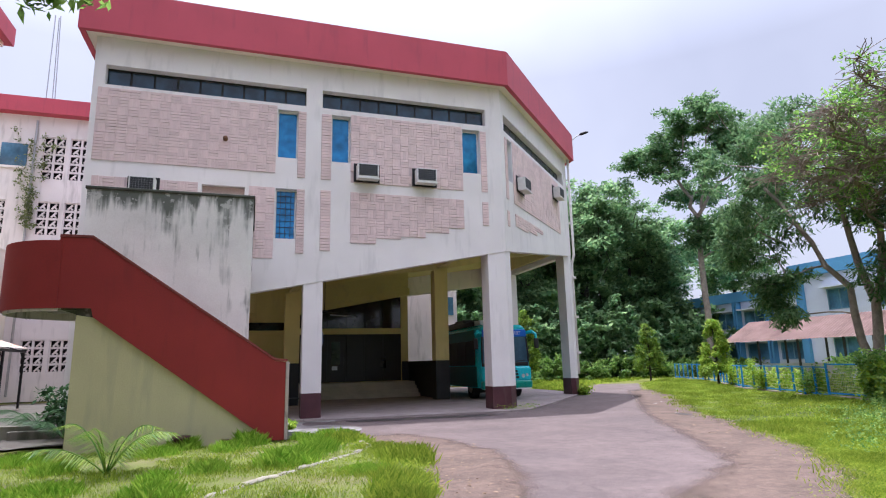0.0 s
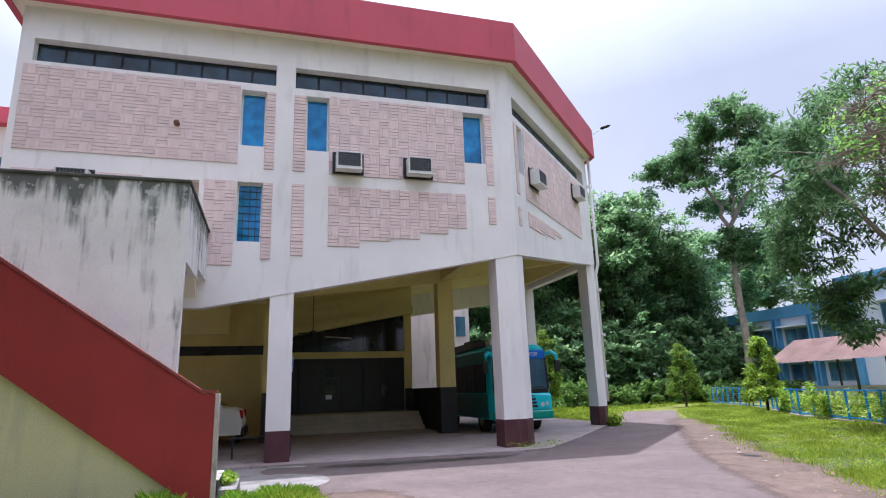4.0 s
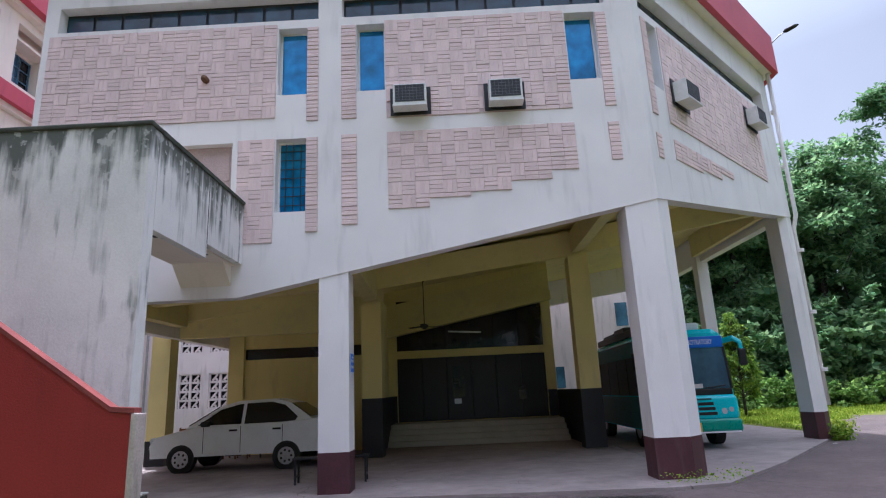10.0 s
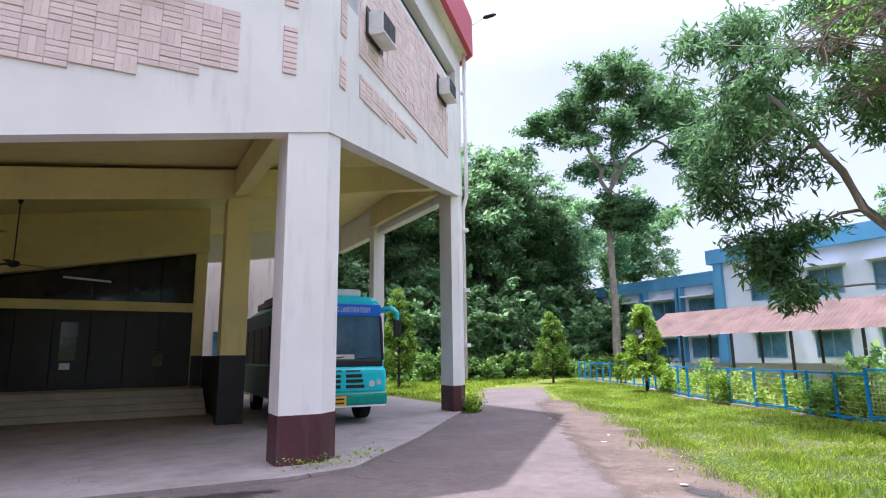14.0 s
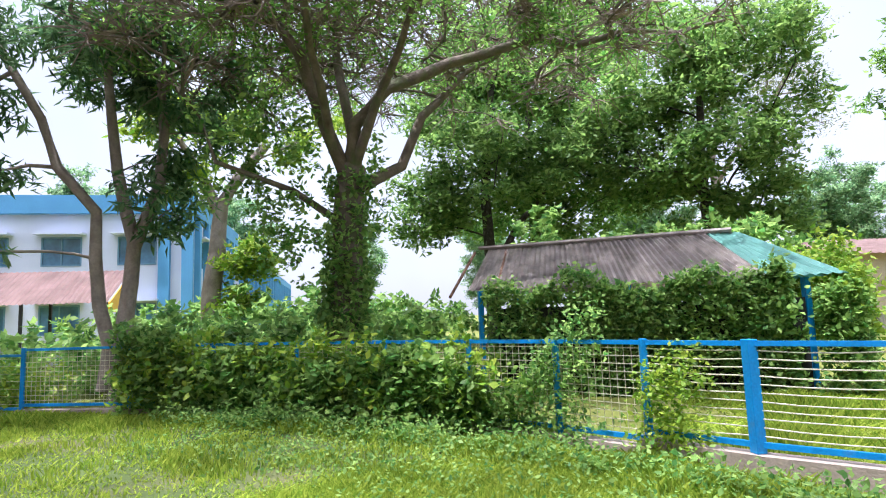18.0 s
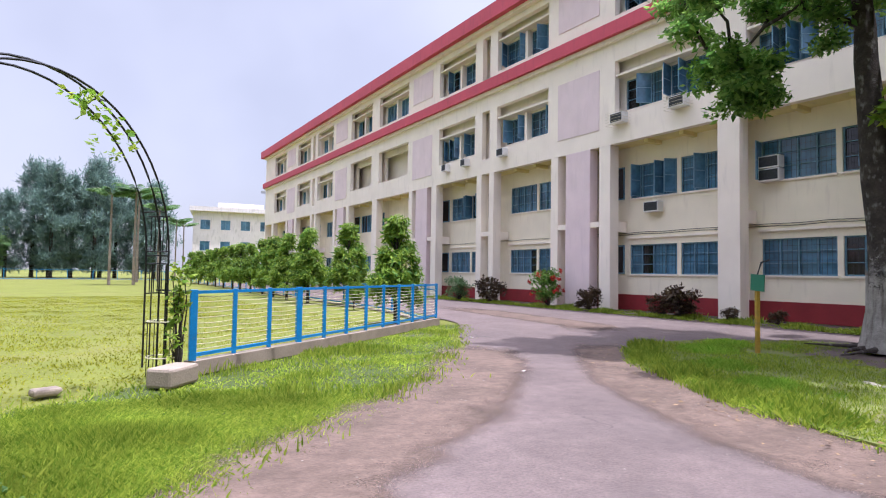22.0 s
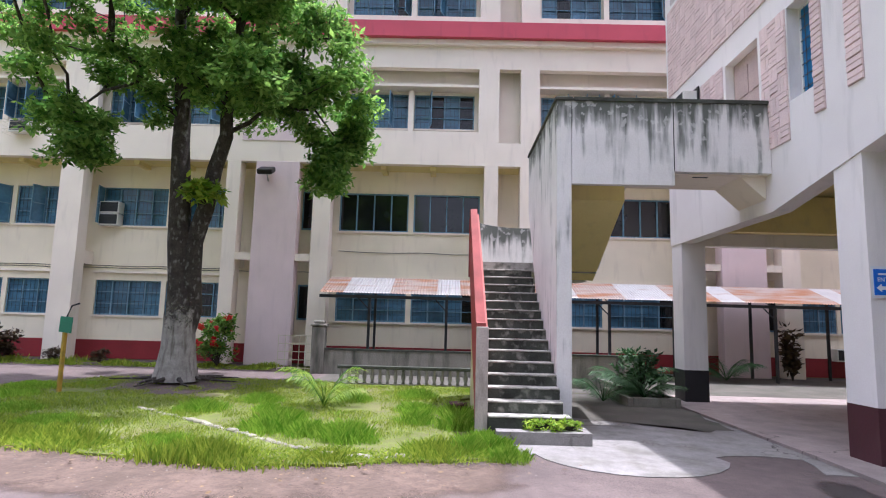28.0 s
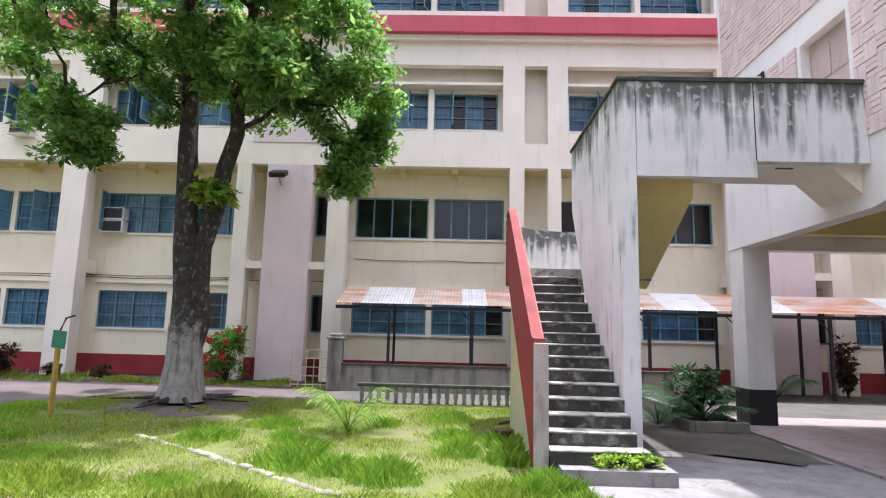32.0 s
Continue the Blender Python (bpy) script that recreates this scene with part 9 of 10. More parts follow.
drape("undergrowth", [(20.5, 14.0), (21.5, 11.0), (21.0, 8.4), (24.0, 9.0), (26.0, 12.0), (24.0, 14.5), (21.5, 16.5)], "rank green undergrowth behind the fence", 96, 0.0, 1.9, 1.3, 900, 22, 0.2)
drape("undergrowth", [(30, 20.0), (33, 14), (40, 10), (38, 4), (32, 9), (27, 12)], "rank bushes in the distance", 97, 0.0, 2.6, 2.0, 700, 24, 0.28)
drape("fence_weeds", [(19.6, 15.5), (21.2, 18.6), (23.3, 23.0), (27.3, 28.6)], "tall weeds growing through the far fence", 98, 0.0, 0.95, 0.5, 520, 13, 0.12, M_LEAFLT)
drape("wood_edge", [(8, 46), (14, 43.5), (20, 42), (26, 41.5), (32, 42), (38, 40), (44, 41)], "leafy undergrowth along the edge of the woods", 99, 0.0, 1.7, 1.6, 1000, 24, 0.26, M_LEAFMID)
drape("wood_edge", [(10, 45.5), (18, 43.8), (26, 43), (33, 43.2), (40, 42.5)], "tall leafy brush at the edge of the woods", 106, 0.5, 6.0, 1.2, 600, 26, 0.42, M_LEAFWOOD)
drape("wood_edge", [(6, 50), (14, 48), (22, 47), (30, 47), (38, 46), (46, 47)], "dark tall undergrowth within the woods", 100, 0.0, 7.5, 2.4, 1300, 24, 0.6, M_LEAFWOOD)
drape("pillar_weeds", [(13.8, 23.1), (14.3, 23.7)], "tuft of weeds at the pillar foot", 101, 0.0, 0.35, 0.15, 40, 14, 0.1, M_LEAFLT)
drape("pillar_weeds", [(7.3, 17.2), (8.3, 17.3), (8.9, 17.9)], "weeds along the floor edge", 102, 0.0, 0.1, 0.08, 60, 10, 0.045, M_LEAFLT)


drape("verge_weeds", [(9.3, 6.6), (10.8, 7.6), (12.4, 8.9), (13.9, 10.2), (15.2, 12.0)], "small leafy weeds among the verge grass", 115, 0.0, 0.13, 0.9, 700, 7, 0.05, M_VINE, puff=0.12)
drape("verge_weeds", [(10.6, 6.35), (12.3, 7.6), (14.1, 8.95), (15.9, 10.7), (17.2, 12.8)], "leafy weeds crowding the fence foot", 116, 0.0, 0.28, 0.2, 650, 8, 0.06, M_VINE, puff=0.12)


# ---- grass ----
def inside(x, y, poly):
    c = False
    j = len(poly) - 1
    for i in range(len(poly)):
        (xi, yi), (xj, yj) = poly[i], poly[j]
        if (yi > y) != (yj > y) and x < (xj - xi) * (y - yi) / (yj - yi) + xi:
            c = not c
        j = i
    return c


def turf(name, poly, label, seed, n, h, clumped=0.55, z=0.0, width=0.012, leaf=M_GRASS, bare=-0.32, edge=0.22, vary=2.0):
    """Grass blades strewn in tufts over a plan."""
    rng = np.random.default_rng(seed)
    p = np.array(poly)
    lo, hi = p.min(0), p.max(0)
    cand = rng.random((n * 3, 2)) * (hi - lo) + lo
    tuft = rng.random((n // 60 + 1, 2)) * (hi - lo) + lo
    pick = rng.integers(0, len(tuft), n * 2)
    cand = np.concatenate([cand, tuft[pick] + rng.normal(size=(n * 2, 2)) * 0.16])
    rng.shuffle(cand)
    fray = cand + rng.normal(size=cand.shape) * edge
    x, y = fray[:, 0], fray[:, 1]
    ok = np.zeros(len(cand), bool)
    j = len(p) - 1
    for i in range(len(p)):
        cross = ((p[i, 1] > y) != (p[j, 1] > y)) & (x < (p[j, 0] - p[i, 0]) * (y - p[i, 1]) / (p[j, 1] - p[i, 1] + 1e-9) + p[i, 0])
        ok ^= cross
        j = i
    cand = cand[ok][:n]
    dens = np.array([noise.noise((a * 0.9, b * 0.9, seed)) for a, b in cand])
    keep = dens + rng.normal(size=len(cand)) * 0.2 > bare
    cand, dens = cand[keep], dens[keep]
    pts = np.column_stack([cand, np.full(len(cand), z)])
    v, f = blades(pts, h, seed, 1.0, width)
    v = v.reshape(-1, 4, 3)
    grow = np.clip(0.7 + dens * vary, 0.4, 2.2)
    v[:, 2:, 2] = z + (v[:, 2:, 2] - z) * grow[:, None]
    ob = new(name, raw_mesh(name, v.reshape(-1, 3), f, leaf))
    return tagged(ob, label, "grass", kind="stuff")


LAWN = [(2.0, 13.0), (2.2, 11.6), (2.7, 9.9), (1.95, 7.0), (0.35, 4.1), (-1.05, 2.75), (-2.45, 2.2), (-4.2, 2.25), (-5.9, 3.45), (-6.6, 5.4), (-6.3, 9.3), (-5.8, 13.4), (-3.5, 12.5), (0.3, 12.6)]
sheet("lawn", rough(LAWN, 0.1, 3), 0.03, M_LAWN, "patchy green lawn with bare soil round the tree", "lawn", 0.04)
BARE = [(1.2, 11.6, 0.5), (1.7, 11.75, 0.35), (-0.35, 8.35, 0.4), (-1.9, 10.8, 0.6), (0.1, 11.0, 0.35), (-4.3, 5.8, 1.5), (-3.0, 7.4, 0.5)]
MOUNDS = [(0.52, 9.72, 0.42, 0.2), (1.12, 10.9, 0.36, 0.2), (0.85, 10.3, 0.3, 0.16), (-0.4, 11.75, 0.3, 0.15), (-1.6, 11.7, 0.35, 0.14), (-1.1, 7.95, 0.4, 0.14), (0.0, 12.4, 0.3, 0.2), (-1.2, 12.4, 0.3, 0.18), (1.6, 12.5, 0.25, 0.15), (1.95, 13.0, 0.26, 0.11), (1.45, 12.85, 0.26, 0.13), (1.0, 12.75, 0.22, 0.13), (-0.6, 9.6, 0.35, 0.12), (-2.4, 8.6, 0.4, 0.13), (-1.2, 9.1, 0.25, 0.12), (-2.8, 10.4, 0.3, 0.14), (-3.6, 11.6, 0.4, 0.14), (0.4, 6.3, 0.5, 0.08), (-0.6, 5.0, 0.5, 0.09), (-2.3, 3.6, 0.6, 0.1), (-3.6, 3.2, 0.5, 0.1), (1.5, 8.6, 0.4, 0.07)]


def lawn_blades(seed, n):
    """Short sward that thins over bare spots, and rank tufts in rounded mounds."""
    rng = np.random.default_rng(seed)
    p = np.array(LAWN)
    lo, hi = p.min(0), p.max(0)
    c = [(x, y) for x, y in rng.random((n * 2, 2)) * (hi - lo) + lo if inside(x, y, LAWN)][:n]
    out = []
    for x, y in c:
        bare = min(math.hypot(x - a, y - b) / r for a, b, r in BARE)
        g = noise.noise((x * 1.1, y * 1.1, 3.0)) + 0.5 * noise.noise((x * 4, y * 4, 9.0))
        if g + min(0.5, 0.7 * (bare - 1.0)) + rng.normal() * 0.12 > -0.17:
            out.append((x, y, 0.025, 0.032 + 0.045 * max(0.0, g + 0.3)))
    for a, b, r, h in MOUNDS:
        for dx, dy in rng.normal(size=(int(9500 * r * r) + 500, 2)) * r * 0.55:
            q = math.hypot(dx, dy) / r
            ragged = 1 + 0.5 * noise.noise(((a + dx) * 5, (b + dy) * 5, 1.0))
            if q < 1.35 * ragged:
                out.append((a + dx, b + dy, 0.02, h * (1.0 - 0.4 * q * q) * ragged + 0.02))
    return np.array(out)


for nm, lb, sd, cnt, lo_h, hi_h in (("lawn_grass", "short patchy lawn grass", 201, 110000, 0.0, 0.075), ("lawn_tufts", "bright rank tufts on the lawn", 201, 110000, 0.075, 9.0)):
    pts = lawn_blades(sd, cnt)
    pts = pts[(pts[:, 3] > lo_h) & (pts[:, 3] <= hi_h)]
    v, f = blades(pts[:, :3], 1.0, sd, 0.9, 0.0045)
    v = v.reshape(-1, 4, 3)
    base = pts[:, None, :2]
    v[:, :, 2] = pts[:, None, 2] + (v[:, :, 2] - pts[:, None, 2]) * pts[:, None, 3]
    v[:, 2:, :2] = base + (v[:, 2:, :2] - base) * pts[:, None, 3:4] * 0.9
    tagged(new(nm, raw_mesh(nm, v.reshape(-1, 3), f, M_TUFT if nm == "lawn_tufts" else M_GRASS)), lb, "grass", kind="stuff")
sheet("leaf_litter", rough([(-5.9, 4.4), (-4.4, 4.3), (-3.3, 4.9), (-2.9, 6.0), (-3.2, 7.1), (-4.6, 7.6), (-6.0, 7.0)], 0.25, 5), 0.034, M_DIRT, "dark trodden soil and dead leaves round the tree foot", "ground", 0.05)
turf("lawn_edge_grass", [(2.1, 12.9), (2.3, 11.6), (2.85, 9.9), (2.05, 6.9), (0.45, 4.0), (-1.0, 2.6), (-2.5, 2.1), (-2.4, 2.6), (-1.2, 3.2), (0.0, 4.6), (1.4, 7.2), (2.0, 9.8), (1.4, 12.6)], "longer grass along the lawn edge", 202, 20000, 0.12, z=0.01, width=0.007, edge=0.06)
VERGE = [(2.1, 0.9), (3.7, 3.2), (5.6, 4.9), (7.6, 6.1), (9.1, 8.2), (10.5, 10.8), (11.3, 12.8), (12.7, 15.3), (15.5, 19.5), (18.6, 24.6), (23.4, 31.5), (31.0, 39.0), (27.0, 29.0), (23.0, 23.2), (20.8, 18.2), (19.2, 15.4), (18.5, 13.3), (17.2, 10.8), (15.6, 8.9), (13.6, 7.2), (12.0, 6.2), (10.4, 5.0), (9.0, 3.4), (7.2, 1.9), (3.4, -1.0), (-0.2, -3.9), (-1.2, -3.7), (0.6, -1.2)]
sheet("verge", rough(VERGE, 0.15, 14), -0.022, M_VERGE, "rough green verge beside the road", "grass")
turf("verge_grass", VERGE, "rough green verge grass beside the fence", 203, 165000, 0.08, z=-0.02, width=0.009, bare=-0.62)
turf("verge_grass", [(5.4, 4.2), (7.6, 6.1), (9.1, 8.2), (10.5, 10.8), (12.8, 11.0), (13.4, 8.2), (10.6, 5.4), (8.4, 3.2)], "thick rough grass in front of the fence", 204, 150000, 0.08, z=-0.02, width=0.0045, bare=-0.8, vary=1.2)
turf("field_grass", [(10.4, 5.0), (7.2, 1.8), (3.4, -1.4), (1.0, -6), (2, -26), (26, -26), (22, -8), (15, 1), (13.0, 6.6)], "mown field grass beyond the arch", 205, 120000, 0.036, z=-0.03, width=0.011, leaf=M_FIELDGRASS, bare=-1.2, vary=0.7)
turf("far_grass", [(15.5, 25.5), (18.0, 29.5), (20.8, 33.5), (30, 40), (40, 41), (10, 44), (9, 37), (15, 36)], "bright grass before the woods", 206, 30000, 0.14, z=-0.03, width=0.03)
turf("plinth_grass", [(-11.3, -30), (-9.75, -30), (-9.5, 3.0), (-9.5, 6.5), (-11.3, 6.5)], "grass strip along the building foot", 207, 26000, 0.11, z=0.0, width=0.014, edge=0.08)
turf("fence_grass", [(9.9, 5.75), (10.25, 5.2), (11.1, 5.9), (11.9, 6.6), (12.8, 7.15), (14.5, 8.5), (14.2, 8.95), (12.5, 7.65), (10.9, 6.5)], "rank grass hiding the fence kerb", 212, 26000, 0.11, z=-0.02, width=0.005, vary=1.2)
turf("fence_grass", [(9.6, 5.1), (10.2, 4.7), (11.3, 5.4), (13.0, 6.6), (14.9, 8.0), (16.6, 10.0), (18.2, 12.8), (19.4, 15.6), (18.6, 15.9), (17.4, 13.0), (15.8, 10.4), (14.2, 8.4), (12.4, 7.3), (11.0, 6.2)], "tall grass and weeds along the fence foot", 209, 30000, 0.12, z=-0.02, width=0.006, vary=1.2)
turf("fence_grass", [(13.2, 8.0), (14.9, 9.4), (16.3, 11.2), (17.5, 13.4), (18.3, 15.6), (18.7, 15.2), (17.9, 13.0), (16.8, 10.9), (15.4, 9.0), (13.6, 7.5)], "tall weedy grass before the creepers", 213, 40000, 0.12, z=-0.02, width=0.005, vary=1.2)
turf("fence_grass", [(10.9, 6.15), (12.4, 7.25), (14.3, 8.55), (14.0, 8.95), (12.2, 7.6), (10.8, 6.45)], "rank grass leaning over the fence kerb", 214, 13000, 0.12, z=-0.02, width=0.005, vary=1.2)
turf("yard_grass", [(13.2, 6.8), (16.0, 4.2), (15.2, 1.8), (19.0, -2), (16, -8), (10, 3)], "tall grass and weeds before the shed", 208, 60000, 0.17, z=-0.03, width=0.009)
sheet("plinth_strip", [(-12.55, -64), (-9.75, -64), (-9.5, 6.8), (-12.55, 6.8)], 0.0, M_DIRT, "soil strip along the building foot", "ground", 0.06)


# ---- buildings in the distance ----
def far_window(parent, m, u0, z0, u1, z1, glass=M_WINGLASS, frame=M_WINFRAME):
    bm = bmnew()
    for a, b, c, d in ((u0, z0, u0 + 0.07, z1), (u1 - 0.07, z0, u1, z1), (u0 + 0.07, z0, u1 - 0.07, z0 + 0.07), (u0 + 0.07, z1 - 0.07, u1 - 0.07, z1), ((u0 + u1) / 2 - 0.03, z0 + 0.07, (u0 + u1) / 2 + 0.03, z1 - 0.07)):
        box(bm, a, -0.03, b, c, 0.05, d, m)
    w = part("window", bm, frame, parent)
    bm = bmnew()
    box(bm, u0 + 0.05, 0.055, z0 + 0.05, u1 - 0.05, 0.07, z1 - 0.05, m)
    part("pane", bm, glass, w)


def storey_block(root, m, length, depth, height, holes, wall_mat, thick=0.3):
    """A block whose front lies along local x at y = 0, with holes."""
    bm = bmnew()
    holed(bm, lines(0, length, holes, 0, 2), lines(0.02, height, holes, 1, 3), lambda u, z: any(a < u < c and b < z < d for a, b, c, d in holes), lambda u, z, d: tuple(m @ Vector((u, d, z))), thick)
    part("wall", bm, wall_mat, root)
    for u0, d0, u1, d1 in ((0, thick + 0.01, 0.3, depth), (length - 0.3, thick + 0.01, length, depth), (0.31, depth - 0.3, length - 0.31, depth)):
        bm = bmnew()
        box(bm, u0, d0, 0.02, u1, d1, height - 0.01, m)
        part("wall", bm, wall_mat, root)
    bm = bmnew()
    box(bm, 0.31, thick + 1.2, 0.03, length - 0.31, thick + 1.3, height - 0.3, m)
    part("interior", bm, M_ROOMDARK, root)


blue = thing("blue_building", pose(0, 0, 0), "two-storey blue and white campus building behind the trees", "building")
BM = Matrix.Translation((40.0, 17.7, 0)) @ pose(0, 0, 0, 0, 0, 90) @ Matrix.Diagonal((1, -1, 1, 1))
wins = [(u, z, u + 1.9, z + 1.5) for z in (1.2, 4.7) for u in (1.6, 5.2, 8.6, 12.2)]
storey_block(blue, BM, 16.6, 14, 7.4, wins, M_PALEBLUE)
for a, b, c, d in wins:
    far_window(blue, BM, a, b, c, d)
    bm = bmnew()
    box(bm, a - 0.2, -0.6, d + 0.1, c + 0.2, -0.01, d + 0.2, BM)
    part("sunshade", bm, M_PALEBLUE, blue)
bm = bmnew()
box(bm, -0.3, -0.35, 7.4, 16.9, 14.2, 8.35, BM)
part("parapet", bm, M_SKYBLUE, blue, "blue parapet band")
for u in (-0.25, 0.9, 15.9):
    bm = bmnew()
    box(bm, u, -0.3, 0.02, u + 0.55, -0.005, 7.39, BM)
    part("blue_pier", bm, M_SKYBLUE, blue)
for k in range(6):
    bm = bmnew()
    box(bm, -0.31, 1.2 + k * 2.2, 0.02, -0.005, 1.6 + k * 2.2, 7.39, BM)
    part("blue_pier", bm, M_SKYBLUE, blue)
    for zz in (1.2, 4.7):
        bm = bmnew()
        box(bm, -0.05, 1.75 + k * 2.2, zz, -0.006, 3.2 + k * 2.2, zz + 1.5, BM)
        part("side_pane", bm, M_WINGLASS, blue)
        bm = bmnew()
        box(bm, -0.5, 1.65 + k * 2.2, zz + 1.6, -0.006, 3.3 + k * 2.2, zz + 1.7, BM)
        part("sunshade", bm, M_PALEBLUE, blue)
bw = thing("blue_wing", pose(0, 0, 0), "lower blue wing with white sunshades and blue fins", "building")
WM = Matrix.Translation((41.5, 34.6, 0)) @ pose(0, 0, 0, 0, 0, 90) @ Matrix.Diagonal((1, -1, 1, 1))
wins = [(u, z, u + 2.3, z + 1.4) for z in (1.2, 4.0) for u in (0.8, 4.2, 7.6, 11.0, 14.4)]
storey_block(bw, WM, 18, 10, 6.3, wins, M_PALEBLUE)
for a, b, c, d in wins:
    far_window(bw, WM, a, b, c, d)
    bm = bmnew()
    box(bm, a - 0.2, -0.7, d + 0.1, c + 0.2, -0.01, d + 0.22, WM)
    part("sunshade", bm, M_SIGNWHITE, bw)
bm = bmnew()
box(bm, -0.2, -0.3, 6.3, 18.2, 10.2, 7.2, WM)
part("parapet", bm, M_SKYBLUE, bw)
for u in (0.1, 0.45, 3.4, 3.75, 6.8, 7.15, 10.2, 13.6, 17.0):
    bm = bmnew()
    box(bm, u, -0.5, 0.02, u + 0.18, -0.006, 6.29, WM)
    part("fin", bm, M_SKYBLUE, bw, "blue vertical fin")
bl2 = thing("blue_wing", pose(0, 0, 0), "long blue wing receding behind the trees", "building")
RM = Matrix.Translation((55, 17.5, 0)) @ pose(0, 0, 0, 0, 0, 0) @ Matrix.Identity(4)
wins = [(u, z, u + 1.8, z + 1.4) for z in (1.2, 4.2) for u in (1 + 2.8 * i for i in range(18))]
storey_block(bl2, RM, 52, 10, 6.6, wins, M_PALEBLUE)
for a, b, c, d in wins:
    far_window(bl2, RM, a, b, c, d)
for i in range(19):
    bm = bmnew()
    box(bm, 0.2 + i * 2.8, -0.4, 0.02, 0.6 + i * 2.8, -0.006, 6.59, RM)
    part("fin", bm, M_SKYBLUE, bl2)
bm = bmnew()
box(bm, -0.2, -0.3, 6.6, 52.2, 10.2, 7.4, RM)
part("parapet", bm, M_SKYBLUE, bl2)

rs = thing("open_shed", pose(0, 0, 0), "long open shed with a faded red sheet roof", "shed")
for i in range(10):
    ya, yb = 18.7 + i * 1.49, 18.7 + (i + 1) * 1.49
    corrugated(Vector((31.6, ya, 2.45)), Vector((31.6, yb, 2.45)), Vector((34.2, ya, 3.9)), Vector((34.2, yb, 3.9)), 14, 0.04, M_REDTIN, rs, "faded red roof sheet")
    if i % 2 == 0:
        part_box("post", 31.75, ya, 0, 31.85, ya + 0.1, 2.5, M_DARKMETAL, rs)
        part_box("post", 34.1, ya, 0, 34.2, ya + 0.1, 3.85, M_DARKMETAL, rs)
bm = bmnew()
prism(bm, [(31.7, 18.62), (34.2, 18.62), (34.2, 18.67), (31.7, 18.67)], 2.1, lambda x, y: 2.42 + (x - 31.6) * 0.54)
part("gable_sheet", bm, M_ORANGE, rs, "orange gable sheet")
part_box("low_wall", 34.0, 18.8, 0, 34.09, 33.4, 1.0, M_PALEBLUE, rs)

tan = thing("tan_building", pose(0, 0, 0), "single-storey tan sheet building with a white door bay", "building")
TMF = pose(30.5, -14.0, 0, 0, 0, 259.6)


def tan_box(name, u0, d0, z0, u1, d1, z1, material, label=""):
    bm = bmnew()
    box(bm, u0, d0, z0, u1, d1, z1, TMF)
    return part(name, bm, material, tan, label)


for u0, u1 in ((0, 2.22), (2.28, 4.02), (4.08, 5.66), (8.7, 10.07), (10.13, 11.6)):
    tan_box("wall_sheet", u0, 0, 1.0, u1, 0.2, 3.7, M_TANWALL, "tan sheet wall")
    tan_box("base_wall", u0, -0.02, 0.02, u1, 0.22, 0.996, M_OLDWALL, "stained grey base wall")
for u in (2.22, 4.02, 10.07):
    tan_box("wall_batten", u, -0.05, 0.02, u + 0.06, 0.15, 3.7, M_SIGNWHITE)
# near-black panels laid on the wall in place of unlit openings
for u0, u1 in ((2.5, 3.35), (4.3, 5.35), (8.9, 9.6), (10.5, 10.8)):
    tan_box("base_grille", u0, -0.05, 0.2, u1, -0.021, 0.94, M_ROOMDARK, "near-black panel standing for an unlit opening in the base wall")
tan_box("corner_post", 11.61, -0.04, 0.02, 11.72, 0.15, 3.7, M_SIGNWHITE)
tan_box("door", 5.7, -0.3, 0.02, 6.9, 0.1, 2.2, M_SIGNWHITE, "white painted door leaf")
tan_box("door_bay", 6.91, -0.2, 0.02, 8.66, 0.1, 2.2, M_SIGNWHITE, "white painted door bay")
tan_box("fanlight", 5.7, -0.18, 2.21, 8.66, 0.1, 3.66, M_PALEGREEN, "pale blue-green panel over the door")
tan_box("canopy", 5.6, -0.5, 2.2, 8.7, -0.19, 2.25, M_OLDWALL)
tan_box("hatch", 7.0, -0.23, 1.35, 8.0, -0.201, 2.15, M_TANWALL)
tan_box("side_wall", 0.0, 0.23, 0.02, 0.2, 5.5, 4.3, M_TANWALL)
tan_box("side_wall", 11.4, 0.23, 0.02, 11.6, 5.5, 4.3, M_TANWALL)
tan_box("back_wall", 0.0, 5.51, 0.02, 11.6, 5.7, 4.7, M_TANWALL)
for u in (9.35, 10.85):
    bm = bmnew()
    tube(bm, [TMF @ Vector((u, -0.06, 1.5)), TMF @ Vector((u, -0.003, 1.5))], 0.32, 16)
    vent = part("round_vent", bm, M_BLACKPLASTIC, tan, "round fan vent")
    bm = bmnew()
    tube(bm, [TMF @ Vector((u, -0.075, 1.5)), TMF @ Vector((u, -0.061, 1.5))], 0.13, 12)
    part("hub", bm, M_OLDWALL, vent)
for u0, u1 in ((-0.3, 2.9), (2.92, 5.6), (5.62, 8.7), (8.72, 11.95)):
    low = -0.75 if u0 == 5.62 else -0.45
    corrugated(TMF @ Vector((u0, low, 3.66)), TMF @ Vector((u1, low, 3.66)), TMF @ Vector((u0, 6.0, 5.0)), TMF @ Vector((u1, 6.0, 5.0)), 20, 0.04, M_REDTIN, tan, "rusty brown roof sheet")

pk = thing("pink_building", pose(0, 0, 0), "two-storey pink building with a red roof band across the field", "building")
PM = Matrix.Translation((28.0, -40.0, 0)) @ pose(0, 0, 0, 0, 0, -90)
wins = [(u, z, u + 2.1, z + 2.0) for z in (0.9, 4.3) for u in (0.7 + 2.9 * i for i in range(15))]
storey_block(pk, PM, 44.4, 10, 7.2, wins, M_FADEDPINK)
for a, b, c, d in wins:
    far_window(pk, PM, a, b, c, d)
bm = bmnew()
box(bm, -0.5, -0.9, 7.2, 44.9, 10.6, 8.6, PM)
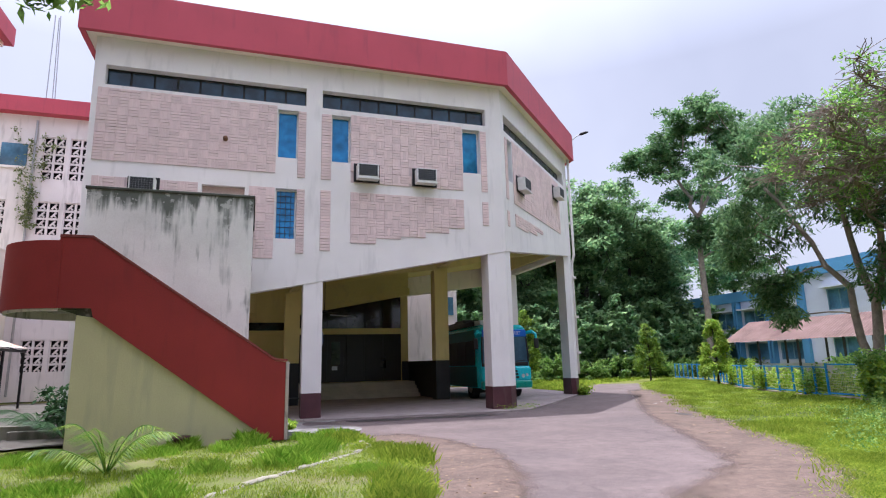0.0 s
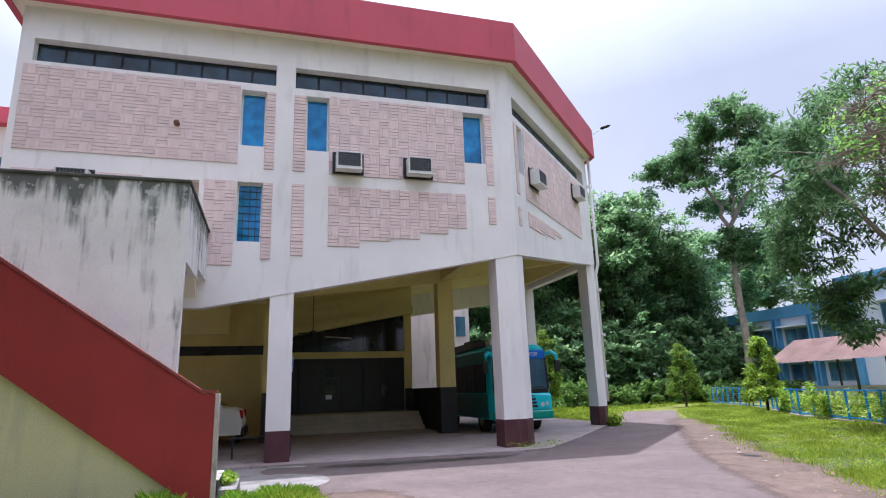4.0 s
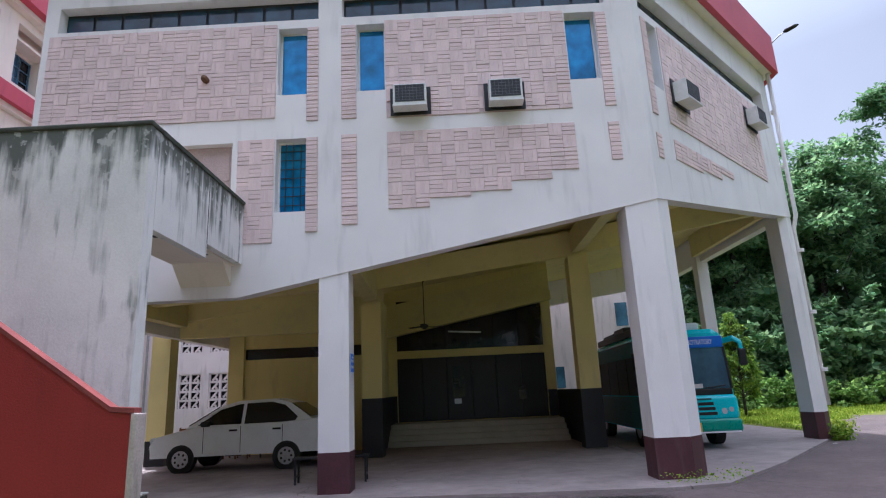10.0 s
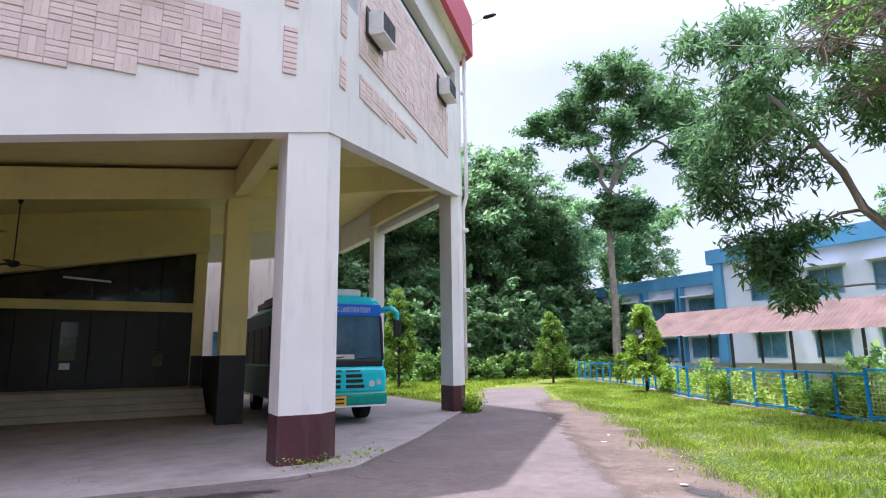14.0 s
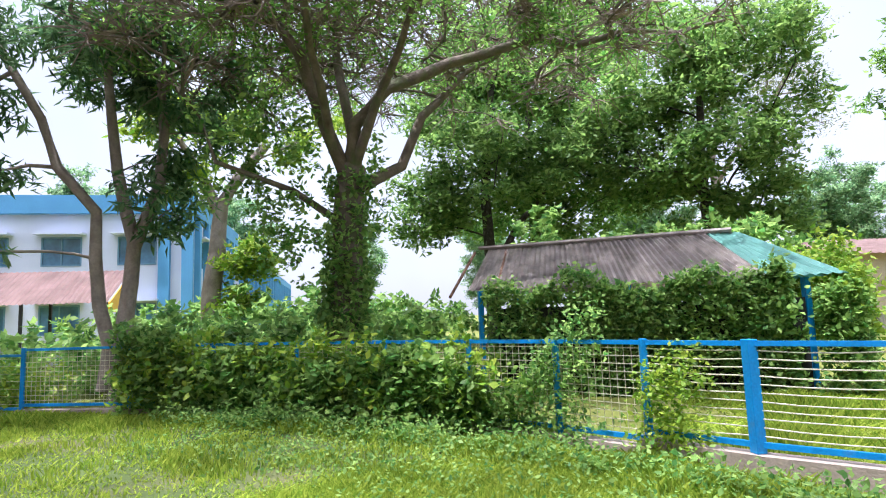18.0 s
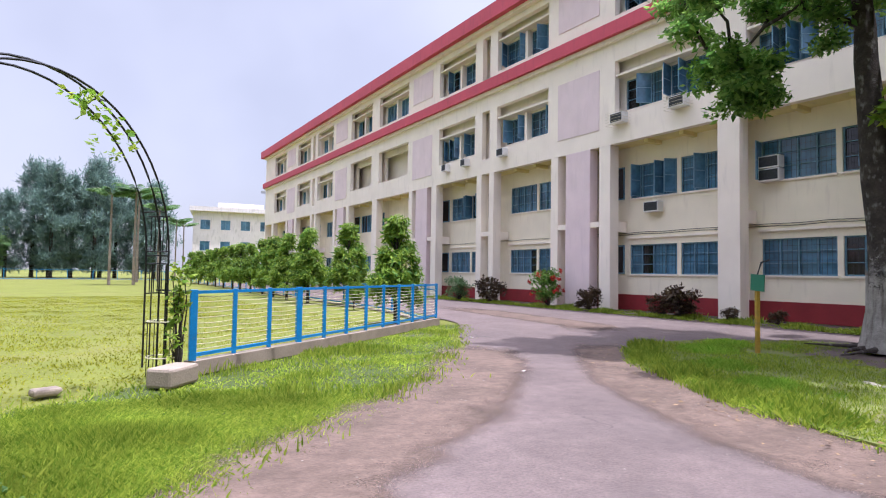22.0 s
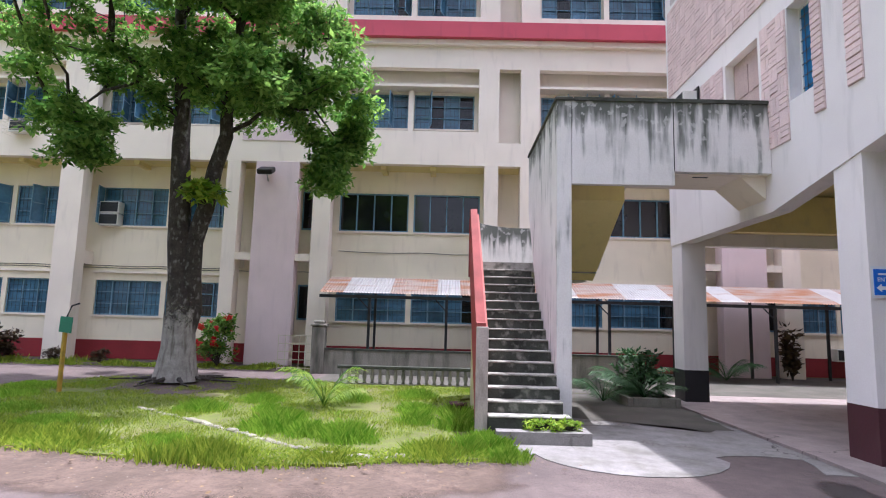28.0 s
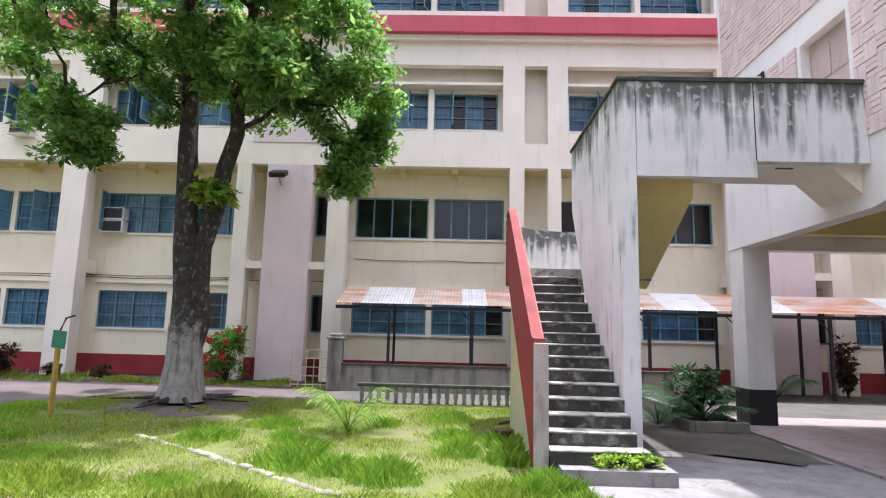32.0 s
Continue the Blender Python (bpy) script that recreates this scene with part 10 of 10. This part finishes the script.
part("roof", bm, M_RED, pk, "red roof band")
bm = bmnew()
box(bm, 0, -0.7, 3.5, 44.4, -0.36, 4.2, PM)
part("gallery_band", bm, M_FADEDPINK, pk, "pale gallery band")
for i in range(16):
    bm = bmnew()
    box(bm, 0.1 + i * 2.9, -0.35, 0.02, 0.6 + i * 2.9, -0.006, 7.19, PM)
    part("pier", bm, M_FADEDPINK, pk)
for i in range(4):
    bm = bmnew()
    box(bm, -0.3, 0.5 + i * 2.8, 0.02, -0.006, 1.1 + i * 2.8, 7.19, PM)
    part("pier", bm, M_REDTIN, pk)
    for zz in (0.9, 4.3):
        bm = bmnew()
        box(bm, -0.05, 1.5 + i * 2.8, zz, -0.006, 2.8 + i * 2.8, zz + 1.7, PM)
        part("side_pane", bm, M_WINGLASS, pk)
wf = thing("white_building", pose(0, 0, 0), "white three-storey building in the far distance", "building")
WF = Matrix.Translation((-8.0, -100.3, 0)) @ pose(0, 0, 0, 0, 0, 169)
wins = [(u, z, u + 1.6, z + 1.7) for z in (1.2, 5.0, 8.8) for u in (1.2 + 3.4 * i for i in range(8))]
storey_block(wf, WF, 28.5, 12, 12.0, wins, M_WING)
for a, b, c, d in wins:
    far_window(wf, WF, a, b, c, d)
bm = bmnew()
box(bm, -0.6, -0.9, 12.0, 29.1, 12.6, 12.8, WF)
box(bm, 4, 2, 12.81, 12, 8, 13.9, WF)
part("parapet", bm, M_WING, wf)

# far trees: casuarinas, palms, and rounded trees
ca = thing("casuarina", scaled(-1.5, -95, 0, 10, 0.95, 0.7), "tall feathery casuarina across the field", "tree", "far casuarinas")
bm = bmnew()
rc = random.Random(6)
tube(bm, [(0, 0, 0), (0, 0, 12), (0.2, 0, 22)], [0.35, 0.2, 0.05], 7)
cs = []
for k in range(130):
    z = rc.uniform(1.5, 22)
    r = 4.0 * (1 - abs(z - 9) / 16) * rc.uniform(0.3, 1)
    a = rc.uniform(0, 6.28)
    cs.append((r * math.cos(a), r * math.sin(a), z + 0.4 * r))
part("trunk", bm, M_BARK, ca)
v, f = leaves(cs, 70, (0.9, 0.9, 1.5), 0.9, 6, 1.4, -0.5, 0.14)
ob = new("crown", raw_mesh("crown", v, f, M_CASUARINA))
ob.parent = ca
for i, (x, y, s) in enumerate(((1, -94, 0.72), (4, -97, 0.76), (7, -93, 0.8), (10, -95, 0.84), (12.5, -93, 0.82), (15, -97, 0.78), (18, -94, 0.66), (21, -98, 0.6), (6, -101, 0.85), (13, -101, 0.85), (-30, -92, 0.7))):
    copy_thing(ca, scaled(x, y, 0, 40 * i, s * 1.25, s * (1.2 + 0.12 * (i % 3))))
fp = palm(pose(3.1, -64.3, 0), "tall palm across the field", 88, 16, 2.3, 0.35, M_LEAFDK, 9.6)
for px_, py_, s_ in ((6.3, -51.2, 0.86), (4.3, -51.1, 0.9)):
    copy_thing(fp, scaled(px_, py_, 0, 70 * px_, s_))
copy_thing(fp, scaled(0.2, -72, 0, 60, 0.95))
copy_thing(fp, scaled(-2.7, -79, 0, 60, 0.85))
copy_thing(fp, scaled(-4.6, -86, 0, 160, 0.85))
for i, (x, y, s) in enumerate(((24, -88, 0.62), (28, -98, 0.72), (33, -100, 0.8), (22.5, -104, 0.7), (19, -92, 0.42), (42, -92, 0.8), (50, -66, 0.85), (46, -40, 0.8), (55, -40, 0.8), (62, -20, 0.7), (-24, -110, 0.6), (21.5, -60, 0.34), (33, -31, 0.6), (25.6, -41.8, 0.36), (30.5, -35.5, 0.3), (20.4, -58.6, 0.42), (32.0, -33.0, 0.28))):
    copy_thing(fa, scaled(x, y, 0, 50 * i, s))
fw_ = fence("fence", along([(-4, -78), (10, -78), (26, -74)], 3.0), "pale blue boundary fence across the field", 4, False, 0.05, 1.3, group="blue fences")
mast = thing("light_mast", pose(-16.5, -84, 0), "tall grey floodlight mast in the distance", "lamp")
bm = bmnew()
tube(bm, [(0, 0, 0), (0, 0, 14)], [0.14, 0.07], 8)
part("pole", bm, M_STEEL, mast)
part_box("lamp_frame", -0.9, -0.1, 14.0, 0.9, 0.1, 14.4, M_STEEL, mast)
aer = thing("roof_mast", pose(-11.9, 36.9, 16.9), "thin lattice aerial on the wing roof", "mast")
for dx, dy in ((0, 0), (0.45, 0), (0.2, 0.4)):
    bm = bmnew()
    tube(bm, [(dx, dy, 0), (dx * 0.6, dy * 0.6, 5.5)], 0.03, 5)
    part("leg", bm, M_STEEL, aer)


# tile panels of the hall, last
for job in TILE_JOBS:
    panel(*job)
